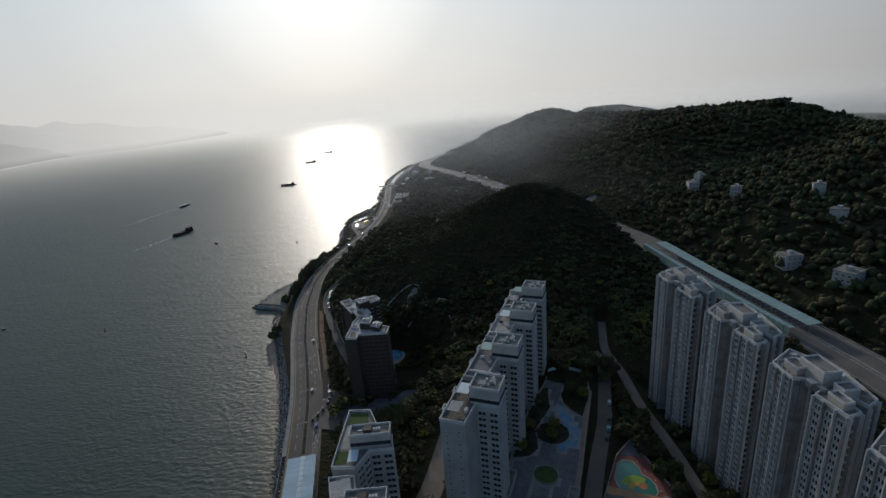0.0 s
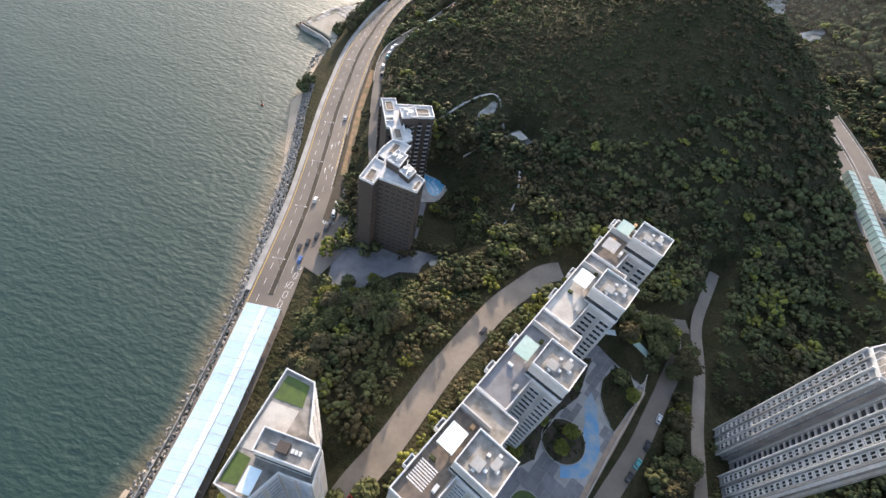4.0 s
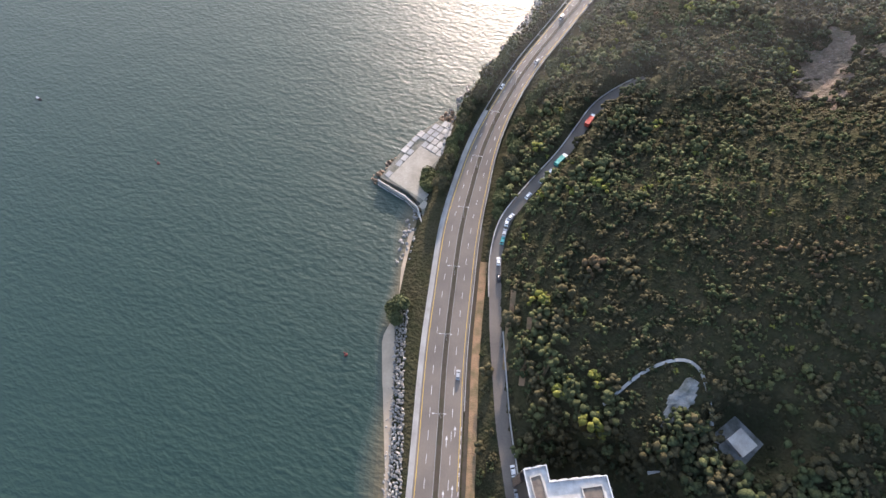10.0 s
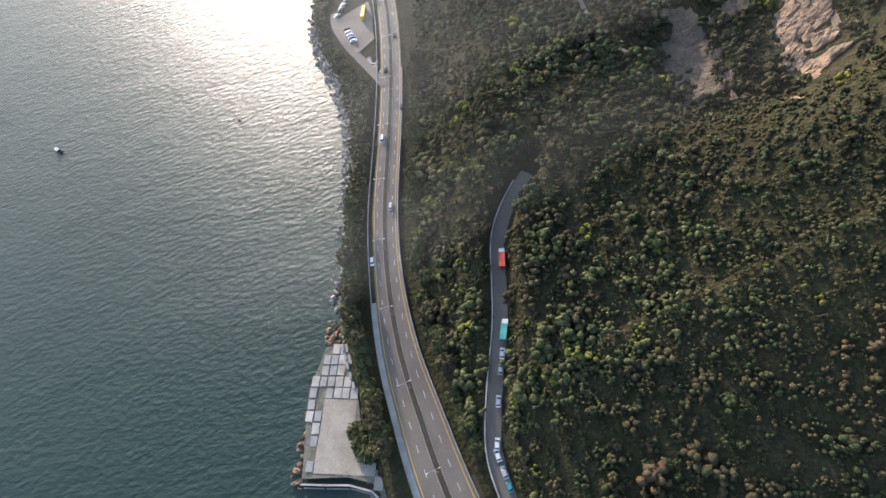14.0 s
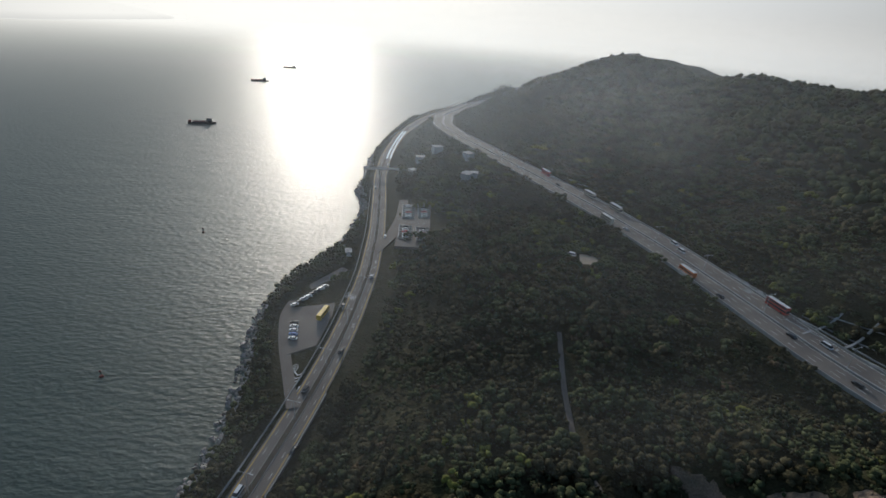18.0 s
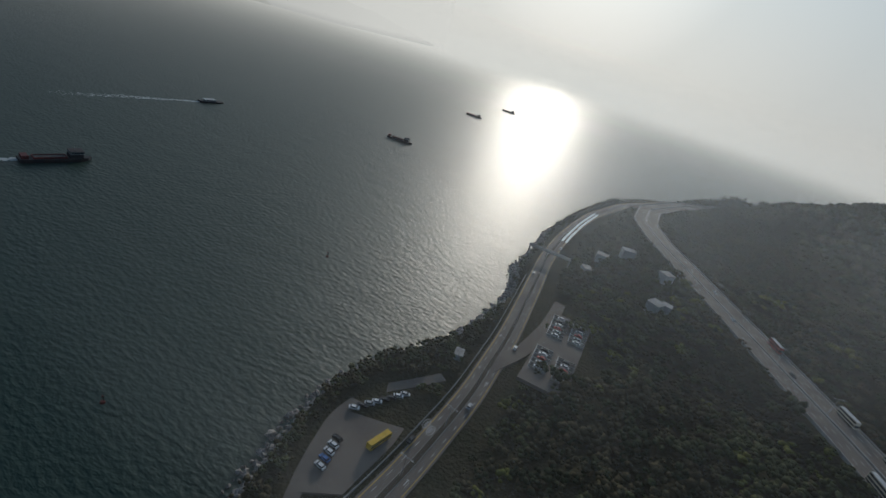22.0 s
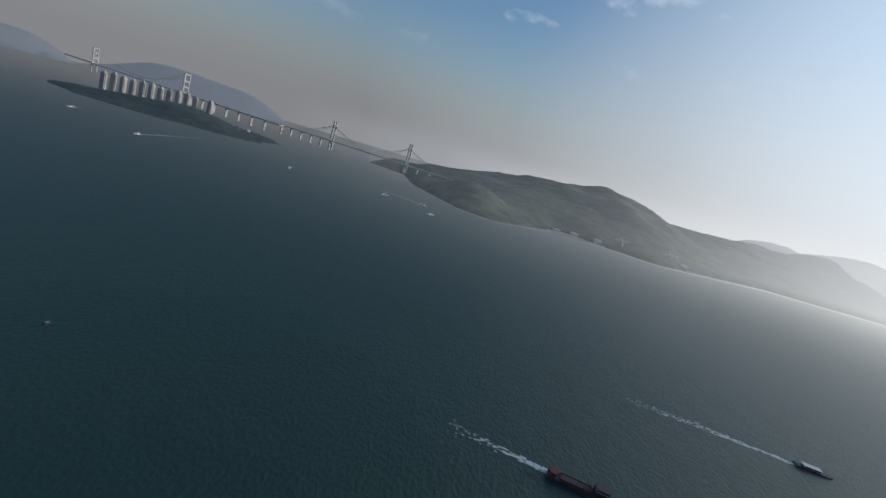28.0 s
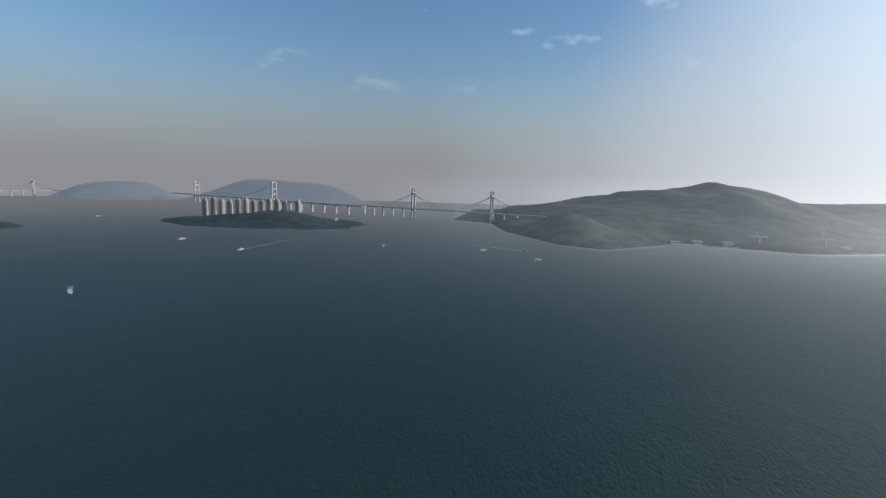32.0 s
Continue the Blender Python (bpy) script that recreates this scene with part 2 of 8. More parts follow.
POOL_GREEN = material("pool_green", (0.07, 0.25, 0.20), 0.15, second=(0.06, 0.2, 0.16), scale=0.3, spec=0.5)
LIME = material("lime_paint", (0.32, 0.46, 0.06), 0.4)
ORANGE = material("orange_paint", (0.55, 0.22, 0.07), 0.5)
BRICK_ROOF = material("orange_roof", (0.52, 0.29, 0.15), 0.8, second=(0.42, 0.25, 0.14), scale=0.3)
BARK = material("bark", (0.11, 0.085, 0.06), 0.95, second=(0.08, 0.06, 0.045), scale=2.0, bump=0.4)
BROWN_ROCK = material("brown_rock", (0.3, 0.2, 0.13), 0.95, second=(0.13, 0.1, 0.075), scale=0.3, fine=2.0, grain=0.4, bump=0.6, bump_scale=0.8, island=0.2)
SLOPE_CONCRETE = material("slope_concrete", (0.26, 0.26, 0.25), 0.9, second=(0.12, 0.12, 0.1), scale=0.22, fine=1.5, grain=0.35, bump=0.3)
RUBBER = material("rubber", (0.02, 0.02, 0.02), 0.8)
SOLAR = material("solar_panel", (0.02, 0.035, 0.07), 0.15, spec=0.6)

# ---- helpers of the scene ----
def link(name, bm, mat, parent=None, label="", smooth=False):
    me = bpy.data.meshes.new(name)
    bm.to_mesh(me)
    bm.free()
    if mat:
        me.materials.append(mat)
    if smooth:
        for p in me.polygons:
            p.use_smooth = True
    ob = new(name, me)
    if parent:
        ob.parent = parent
    if label:
        ob["label"] = label
    return ob


def part(name, bm, mat, parent, label=""):
    return link(name, bm, mat, parent, label)


def thing(name, m, label, category, group="", kind=""):
    ob = new(name)
    ob.empty_display_size = 1
    ob.matrix_world = m
    return tagged(ob, label, category, group, kind)


def mesh(name, verts, faces, mat, parent=None, smooth=False):
    me = bpy.data.meshes.new(name)
    me.from_pydata([tuple(v) for v in verts], [], [tuple(f) for f in faces])
    if mat:
        me.materials.append(mat)
    if smooth:
        me.shade_smooth()
    ob = new(name, me)
    if parent:
        ob.parent = parent
    return ob


def box(bm, x0, y0, z0, x1, y1, z1):
    m = Matrix.LocRotScale(((x0 + x1) / 2, (y0 + y1) / 2, (z0 + z1) / 2), None, (abs(x1 - x0), abs(y1 - y0), abs(z1 - z0)))
    bmesh.ops.create_cube(bm, size=1, matrix=m)
    return bm


def boxes(*rows):
    bm = bmesh.new()
    for r in rows:
        box(bm, *r)
    return bm


def prism(bm, outline, z0, z1):
    """A slab over an outline of (x, y) points."""
    low = [bm.verts.new((x, y, z0)) for x, y in outline]
    top = [bm.verts.new((x, y, z1)) for x, y in outline]
    n = len(outline)
    bm.faces.new(top)
    bm.faces.new(low[::-1])
    for i in range(n):
        bm.faces.new((low[i], low[(i + 1) % n], top[(i + 1) % n], top[i]))
    bmesh.ops.recalc_face_normals(bm, faces=bm.faces[:])
    return bm


def shared(name, bm, *mats):
    me = bpy.data.meshes.new(name)
    bm.to_mesh(me)
    bm.free()
    for m in mats:
        me.materials.append(m)
    return me


def put(name, me, parent, m):
    ob = new(name, me)
    ob.parent = parent
    ob.matrix_basis = m
    return ob


# ---- lie of the land ----
COAST = ((-300, -90), (90, -92), (130, -93), (170, -96), (222, -106), (265, -117), (300, -127), (335, -140), (365, -150), (400, -157),
         (440, -160), (500, -163), (540, -153), (575, -143), (605, -136), (640, -134), (665, -137), (695, -141), (725, -143), (750, -134), (778, -118),
         (800, -109), (845, -101), (880, -97), (900, -99), (922, -108), (945, -107), (1000, -101), (1045, -104), (1130, -89), (1250, -60), (1330, -20), (1450, 90), (1700, 330), (2400, 800))
ROAD = ((-300, -60), (0, -68), (125, -76), (164, -79.5), (215, -87), (270, -96.5), (310, -106.5), (355, -118.5), (420, -131.5), (475, -135.5), (510, -132.5),
        (545, -126), (575, -117), (615, -105.5), (650, -97), (690, -89.5), (745, -83), (810, -81.5), (880, -84), (940, -87), (1000, -85), (1060, -79), (1130, -68), (1230, -38), (1340, 20))
ROAD_Z = ((0, 6), (350, 6), (480, 8), (620, 11), (750, 13), (1300, 15))
HIGHWAY = ((-300, 218), (200, 207), (310, 196), (410, 191), (490, 174), (560, 143), (620, 121), (680, 109), (740, 97), (800, 80), (850, 62), (890, 50), (960, 28), (1060, -2),
           (1130, -14), (1230, -6), (1340, 45), (1450, 140), (1700, 390))
HIGHWAY_Z = ((0, 46), (700, 46), (850, 43), (1000, 36), (1250, 22))

CREST = ((-300, 430), (500, 490), (900, 470), (1100, 450), (1250, 420), (1450, 383), (1600, 460), (1900, 700), (2400, 1100))
CREST_Z = ((-300, 100), (450, 122), (560, 122), (660, 138), (780, 126), (900, 126), (1010, 108), (1100, 110), (1240, 107), (1330, 103), (1450, 108), (1560, 92), (1900, 70), (2400, 40))


def along(table, y):
    """The value at y along a smooth line through the rows of a table."""
    ys, xs = np.array(table, float).T
    y = np.asarray(y, float)
    return sum(w * np.interp(y + d, ys, xs) for d, w in ((-14, 0.2), (-7, 0.2), (0, 0.2), (7, 0.2), (14, 0.2)))


def ramp01(a, b, v):
    t = np.clip((v - a) / (b - a), 0, 1)
    return t * t * (3 - 2 * t)


def bump2(x, y, cx, cy, sx, sy):
    return np.exp(-((x - cx) / sx) ** 2 - ((y - cy) / sy) ** 2)


LATTICE = np.random.RandomState(3).rand(128, 128) * 2 - 1


def value_noise(x, y):
    xi, yi = np.floor(x).astype(int), np.floor(y).astype(int)
    fx, fy = x - xi, y - yi
    fx, fy = fx * fx * (3 - 2 * fx), fy * fy * (3 - 2 * fy)
    g = lambda i, j: LATTICE[(xi + i) % 128, (yi + j) % 128]
    return (g(0, 0) * (1 - fx) + g(1, 0) * fx) * (1 - fy) + (g(0, 1) * (1 - fx) + g(1, 1) * fx) * fy


def waves(x, y):
    """Uneven ground, about -1 to 1."""
    x, y = np.asarray(x, float), np.asarray(y, float)
    return 0.6 * value_noise(x / 62 + 5, y / 62) + 0.3 * value_noise(x / 27, y / 27 + 9) + 0.14 * value_noise(x / 11 + 3, y / 11)


# level places: x, y, radius, fade, height
PADS = ((-52, 288, 34, 24, 5.0), (-50, 246, 20, 12, 5.0), (18, 170, 60, 24, 24), (-32, 120, 34, 20, 18), (118, 200, 26, 26, 20), (118, 150, 26, 26, 20), (114, 105, 26, 26, 20),
        (-52, 802, 28, 16, 25.6), (-112, 685, 20, 8, 11.8), (-112, 722, 14, 8, 11.8), (-2.5, 351, 9, 8, 28.6), (45, 717, 7, 12, 42),
        (67, 130, 20, 6, 20), (51, 110, 11, 4, 19), (77, 160, 17, 6, 20.5))
# lanes and paths: half width, fade, then points of x, y, z
LANES = {
    "hill_road": (2.8, 5, ((-57, 262, 7), (-70, 298, 8), (-85, 331, 9), (-99, 370, 11), (-109, 405, 13), (-110, 425, 15), (-102, 445, 18), (-91, 468, 21), (-84, 490, 23.5), (-80, 503, 25), (-70, 515, 28), (-57, 525, 31))),
    "estate_road": (3.6, 6, ((16, 60, 23), (24, 81, 23), (43, 123, 23), (65, 172, 23), (77, 196, 23), (90, 232, 23), (100, 262, 24))),
    "upper_lane": (2.6, 5, ((90, 60, 23), (98, 94, 23), (100, 130, 23), (102, 171, 23), (101, 211, 23), (103, 240, 24), (101, 263, 25), (112, 300, 28))),
    "loop_road": (3.0, 5, ((100, 262, 24), (80, 257, 24), (59, 260, 24), (45, 266, 24))),
    "tower_road": (5.2, 6, ((14, 62, 20), (10, 76, 20), (2, 87, 20), (-8, 93, 20), (-16, 99, 20.3), (-20.5, 111, 21), (-22.5, 129, 21.6), (-21, 146, 22.2), (-13, 165, 23), (-3, 200, 24), (12, 238, 24), (30, 266, 24), (40, 270, 24))),
    "car_park_road": (2.6, 4, ((-105, 628, 11.4), (-112, 650, 11.6), (-120, 675, 11.8), (-125, 700, 11.9), (-120, 722, 12), (-107, 738, 12.6), (-97, 752, 13))),
    "side_road": (4.0, 5, ((-84, 770, 13.2), (-71, 800, 13.4), (-64, 840, 13.6), (-62, 880, 13.8))),
    "valley_track": (1.1, 4, ((8, 560, 34), (0, 585, 33), (5, 620, 33), (14, 660, 34))),
}


def near_line(x, y, pts):
    """Distance to a line of points, and the height of the nearest place on it."""
    best, height = np.full(np.shape(x), 1e9), np.zeros(np.shape(x))
    for (ax, ay, az), (bx, by, bz) in zip(pts, pts[1:]):
        t = np.clip(((x - ax) * (bx - ax) + (y - ay) * (by - ay)) / ((bx - ax) ** 2 + (by - ay) ** 2), 0, 1)
        d = np.hypot(x - ax - t * (bx - ax), y - ay - t * (by - ay))
        closer = d < best
        best, height = np.where(closer, d, best), np.where(closer, az + t * (bz - az), height)
    return best, height


def ground_z(x, y):
    x, y = np.asarray(x, float), np.asarray(y, float)
    xc, xr, zr, xh, zh = along(COAST, y), along(ROAD, y), along(ROAD_Z, y), along(HIGHWAY, y), along(HIGHWAY_Z, y)
    u = x - xr
    # inland shelf, the wooded hill above the road, the slope beyond the highway
    hill = zr + 20 * ramp01(12, 62, u) + 9 * waves(x, y) * ramp01(15, 60, u)
    hill = hill + 10 * bump2(x, y, -55, 470, 50, 70) + 12 * bump2(x, y, -25, 560, 55, 60)
    hill = hill + 5 * bump2(x, y, 22, 328, 40, 40) + 8 * bump2(x, y, 30, 720, 40, 60)
    # the steep conical hill between the shore road and the highway
    cone = 111 - 0.53 * np.sqrt((x - 93) ** 2 + (y - 447) ** 2 + 18 ** 2) * (1 + 0.1 * value_noise(np.arctan2(y - 447, x - 93) * 2.2 + 9, x * 0)) + 4 * waves(x * 0.8 + 31, y * 0.8)
    hill = 8 * np.logaddexp(hill / 8, cone / 8)
    # the quarry's hollow and the scree below it
    hill = hill - 15 * bump2(x, y, 50, 545, 19, 24) * ramp01(76, 60, x + 0.1 * (y - 545)) - 12 * bump2(x, y, 22, 550, 22, 26) - 9 * bump2(x, y, 74, 526, 20, 22) - 21 * bump2(x, y, 46, 508, 25, 22) - 15 * bump2(x, y, 17, 519, 22, 26)
    # the mountain beyond the highway
    cx, cz = along(CREST, y), along(CREST_Z, y)
    t = np.clip((x - xh - 15) / (cx - xh - 15), 0, 1)
    rise = zh + (cz - zh) * (1 - (1 - t) ** 1.6) - np.clip(0.3 * (x - cx), 0, 80)
    rise = rise + (16 * value_noise(x / 190 + 3, y / 130) + 9 * value_noise(x / 70, y / 60 + 4)) * np.clip(4 * t * (1.15 - t), 0, 1)
    w = ramp01(5, 50, x - xh)
    hill = hill * (1 - w) + rise * w
    for px, py, r, fade, z in PADS:
        w = 1 - ramp01(r, r + fade, np.hypot(x - px, y - py))
        hill = hill * (1 - w) + z * w
    for half, fade, pts in LANES.values():
        d, z = near_line(x, y, pts)
        w = 1 - ramp01(half + 0.8, half + fade, d)
        hill = hill * (1 - w) + (z - 0.15) * w
    # bench of the highway
    w = 1 - ramp01(17, 34, np.abs(x - xh))
    hill = hill * (1 - w) + (zh - 0.6) * w
    # bench of the coast road, and the shore
    w = 1 - ramp01(15, 22, u)
    hill = hill * (1 - w) + (zr - 0.4) * w
    shore = -3 + (zr + 2.2) * ramp01(-3, 9, x - xc)
    return np.where(x - xc < 9, np.minimum(shore, hill), hill)


def ground_at(x, y):
    return float(ground_z(x, y))


def sheet(name, xs, ys, height, mat, smooth=True):
    gx, gy = np.meshgrid(xs, ys)
    gz = height(gx, gy)
    nx, ny = len(xs), len(ys)
    verts = np.stack([gx.ravel(), gy.ravel(), gz.ravel()], 1)
    i = np.arange(nx * ny).reshape(ny, nx)
    faces = np.stack([i[:-1, :-1].ravel(), i[:-1, 1:].ravel(), i[1:, 1:].ravel(), i[1:, :-1].ravel()], 1)
    me = bpy.data.meshes.new(name)
    me.from_pydata(verts.tolist(), [], faces.tolist())
    me.materials.append(mat)
    if smooth:
        me.shade_smooth()
    return new(name, me)


xs = np.concatenate([np.arange(-200, 240, 3.0), np.arange(240, 900, 10.0), np.arange(900, 1500, 30.0)])
ys = np.concatenate([np.arange(-260, 60, 16.0), np.arange(60, 1000, 3.0), np.arange(1000, 2600, 12.0)])
tagged(sheet("ground", xs, ys, ground_z, EARTH), "dark earth hillside under scrub, falling to a rocky shore", "hillside", kind="structure")

# ---- sea ----
WATER = bpy.data.materials.new("water")
WATER.use_nodes = True
n, l = WATER.node_tree.nodes, WATER.node_tree.links
b = n["Principled BSDF"]
b.inputs["Base Color"].default_value = (0.015, 0.042, 0.032, 1)
b.inputs["Roughness"].default_value = 0.24
b.inputs["IOR"].default_value = 1.33
# choppy water beside the smooth: a second, wider gloss
chop = n.new("ShaderNodeBsdfPrincipled")
chop.inputs["Base Color"].default_value = (0.013, 0.038, 0.028, 1)
chop.inputs["Roughness"].default_value = 0.5
chop.inputs["Specular IOR Level"].default_value = 0.42
chop.inputs["IOR"].default_value = 1.5
both = n.new("ShaderNodeMixShader")
both.inputs[0].default_value = 0.96
l.new(b.outputs[0], both.inputs[1])
l.new(chop.outputs[0], both.inputs[2])
l.new(both.outputs[0], n["Material Output"].inputs["Surface"])
pos = n.new("ShaderNodeNewGeometry").outputs["Position"]
mp = n.new("ShaderNodeMapping")
mp.inputs["Rotation"].default_value = (0, 0, 0.35)
mp.inputs["Scale"].default_value = (0.55, 1, 1)
l.new(pos, mp.inputs[0])
hs = []
for sc, amp in ((0.05, 1.3), (0.22, 0.55), (0.8, 0.2)):
    t = n.new("ShaderNodeTexNoise")
    t.inputs["Scale"].default_value, t.inputs["Detail"].default_value = sc, 3
    l.new(mp.outputs[0], t.inputs["Vector"])
    mu = n.new("ShaderNodeMath")
    mu.operation = "MULTIPLY"
    mu.inputs[1].default_value = amp
    l.new(t.outputs["Fac"], mu.inputs[0])
    hs.append(mu.outputs[0])
ad = n.new("ShaderNodeMath")
l.new(hs[0], ad.inputs[0]), l.new(hs[1], ad.inputs[1])
ad2 = n.new("ShaderNodeMath")
l.new(ad.outputs[0], ad2.inputs[0]), l.new(hs[2], ad2.inputs[1])
bp = n.new("ShaderNodeBump")
bp.inputs["Strength"].default_value, bp.inputs["Distance"].default_value = 0.5, 1.0
l.new(ad2.outputs[0], bp.inputs["Height"])
ripple = n.new("ShaderNodeBump")
ripple.inputs["Strength"].default_value, ripple.inputs["Distance"].default_value = 0.7, 1.3
fine_waves = n.new("ShaderNodeTexNoise")
fine_waves.inputs["Scale"].default_value, fine_waves.inputs["Detail"].default_value = 0.42, 5
l.new(mp.outputs[0], fine_waves.inputs["Vector"])
l.new(fine_waves.outputs["Fac"], ripple.inputs["Height"])
l.new(bp.outputs[0], ripple.inputs["Normal"])
l.new(ripple.outputs[0], b.inputs["Normal"])
soft_ripple = n.new("ShaderNodeBump")
soft_ripple.inputs["Strength"].default_value, soft_ripple.inputs["Distance"].default_value = 0.5, 1.2
l.new(fine_waves.outputs["Fac"], soft_ripple.inputs["Height"])
l.new(bp.outputs[0], soft_ripple.inputs["Normal"])
l.new(soft_ripple.outputs[0], chop.inputs["Normal"])
tagged(mesh("sea", [(-7000, -7000, 0), (7000, -7000, 0), (7000, 7000, 0), (-7000, 7000, 0)], [(0, 1, 2, 3)], WATER),
       "green-grey sea with small waves and sun glitter", "sea", kind="structure")


# ---- roads ----
# how much narrower each side of the shore road is past the platform
NARROWING = ((0, 0), (430, 0), (510, 3.2), (1400, 3.2))


def ribbon(name, table, ztable, y0, y1, off0, off1, lift, mat, step=5.0, thick=0.35):
    """A strip beside a centre line, between two offsets across it."""
    yy = np.arange(y0, y1 + 0.01, step)
    cx, cz = along(table, yy), along(ztable, yy) + lift
    if table is ROAD and abs(off0) > 4:
        off0, off1 = (np.sign(o) * (abs(o) - along(NARROWING, yy)) for o in (off0, off1))
    dx = np.gradient(cx, yy)
    ln = np.hypot(dx, 1)
    nx, ny = 1 / ln, -dx / ln
    vs = []
    for o, dz in ((off0, 0), (off1, 0), (off1, -thick), (off0, -thick)):
        vs += list(zip(cx + nx * o, yy + ny * o, cz + dz))
    k = len(yy)
    fs = []
    for a, c in ((0, 1), (1, 2), (2, 3), (3, 0)):
        fs += [(a * k + i, c * k + i, c * k + i + 1, a * k + i + 1) for i in range(k - 1)]
    fs += [(0, 3 * k, 2 * k, k), (k - 1, 2 * k - 1, 3 * k - 1, 4 * k - 1)]
    return mesh(name, vs, fs, mat)


tagged(ribbon("road", ROAD, ROAD_Z, -300, 1340, -9.5, 9.5, 0.0, ASPHALT), "worn grey-brown asphalt dual carriageway along the shore", "road", kind="structure")
tagged(ribbon("highway", HIGHWAY, HIGHWAY_Z, -300, 1500, -13, 13, 0.2, ASPHALT), "elevated multi-lane highway across the hillside", "road", kind="structure")



def lane(name, half, pts, mat, lift=0.06):
    """A paved strip along a line of points, with a kerb's thickness."""
    p = np.array(pts, float)
    run = np.r_[0, np.cumsum(np.hypot(*np.diff(p[:, :2], axis=0).T))]
    s = np.arange(0, run[-1], 3.0)
    soft = lambda k: sum(np.interp(np.clip(s + d, 0, run[-1]), run, p[:, k]) for d in (-7, -3.5, 0, 3.5, 7)) / 5
    x, y, z = soft(0), soft(1), soft(2) + lift
    dx, dy = np.gradient(x), np.gradient(y)
    ln = np.hypot(dx, dy)
    nx, ny = dy / ln, -dx / ln
    vs, k = [], len(s)
    for o, dz in ((-half, 0), (half, 0), (half, -0.5), (-half, -0.5)):
        vs += list(zip(x + nx * o, y + ny * o, z + dz))
    fs = []
    for a, c in ((0, 1), (1, 2), (2, 3), (3, 0)):
        fs += [(a * k + i, a * k + i + 1, c * k + i + 1, c * k + i) for i in range(k - 1)]
    return mesh(name, vs, fs, mat)


PALE_LANE = material("pale_lane", (0.22, 0.19, 0.16), 0.9, second=(0.165, 0.142, 0.12), scale=0.08)
for key, mat, label in (("hill_road", ASPHALT, "narrow grey hillside road lined with parked vehicles"), ("estate_road", ASPHALT, "asphalt road between the estate's podium and courts"),
                        ("upper_lane", PALE_LANE, "pale concrete lane below the tall towers"), ("loop_road", PALE_LANE, "pale concrete road round the end of the estate"),
                        ("tower_road", PALE_LANE, "wide pale concrete road behind the slab block"), ("car_park_road", ASPHALT, "asphalt slip road into the seaside car park"),
                        ("side_road", ASPHALT, "short asphalt side road up to the parking rows"), ("valley_track", ASPHALT, "narrow concrete track in the woods")):
    half, fade, pts = LANES[key]
    tagged(lane(key, half, pts, mat), label, "road", kind="structure")

# ---- road furniture and markings ----
def strip_at(table, ztable, y, off):
    """A place beside a centre line: x, y, z and the heading in degrees."""
    x0, x1 = float(along(table, y - 1)), float(along(table, y + 1))
    turn = math.atan2(-(x1 - x0), 2.0)
    return float(along(table, y)) + math.cos(turn) * off, y + math.sin(turn) * off, float(along(ztable, y)), math.degrees(turn)


tagged(ribbon("median", ROAD, ROAD_Z, 215, 1330, -1.1, 1.1, 0.22, SOIL, thick=0.5), "dark planted strip between the carriageways", "median", kind="structure")
tagged(ribbon("kerb", ROAD, ROAD_Z, 215, 1330, -1.3, -1.1, 0.2, CONCRETE, thick=0.5), "concrete kerb along the dark median", "kerb", kind="structure")
tagged(ribbon("kerb", ROAD, ROAD_Z, 215, 1330, 1.1, 1.3, 0.2, CONCRETE, thick=0.5), "concrete kerb along the dark median", "kerb", kind="structure")
tagged(ribbon("yellow_line", ROAD, ROAD_Z, 0, 1330, -8.7, -8.4, 0.008, YELLOW, thick=0.006), "yellow edge line of the shore road", "road marking", kind="structure")
tagged(ribbon("yellow_line", ROAD, ROAD_Z, 300, 1330, 8.4, 8.65, 0.008, YELLOW, thick=0.006), "yellow edge line of the shore road", "road marking", kind="structure")
tagged(ribbon("pavement", ROAD, ROAD_Z, 215, 500, -11.6, -9.5, 0.12, CONCRETE, thick=0.6), "narrow concrete pavement above the shore", "pavement", kind="structure")
tagged(ribbon("parapet_wall", ROAD, ROAD_Z, 60, 900, -11.9, -11.6, 0.55, CONCRETE, thick=1.6), "low concrete wall above the shore", "wall", kind="structure")
tagged(ribbon("road_wall", ROAD, ROAD_Z, 330, 640, 9.8, 10.2, 0.9, CONCRETE, thick=1.6), "concrete barrier on the hill side of the road", "wall", kind="structure")
dash = bpy.data.meshes.new("lane_dash")
bm = boxes((-0.09, -1.9, 0, 0.09, 1.9, 0.012))
bm.to_mesh(dash)
bm.free()
dash.materials.append(WHITE)
lines = tagged(new("lane_lines"), "broken white lane lines of the shore road", "road marking", kind="structure")
for off in (-4.9, 4.9):
    for y in np.arange(212, 860, 9.0):
        x, yy, z, turn = strip_at(ROAD, ROAD_Z, float(y), off * (1 - 0.07 * float(along(NARROWING, y))))
        ob = new("lane_dash", dash)
        ob.parent = lines
        ob.matrix_basis = pose(x, yy, z + 0.006, 0, 0, turn)

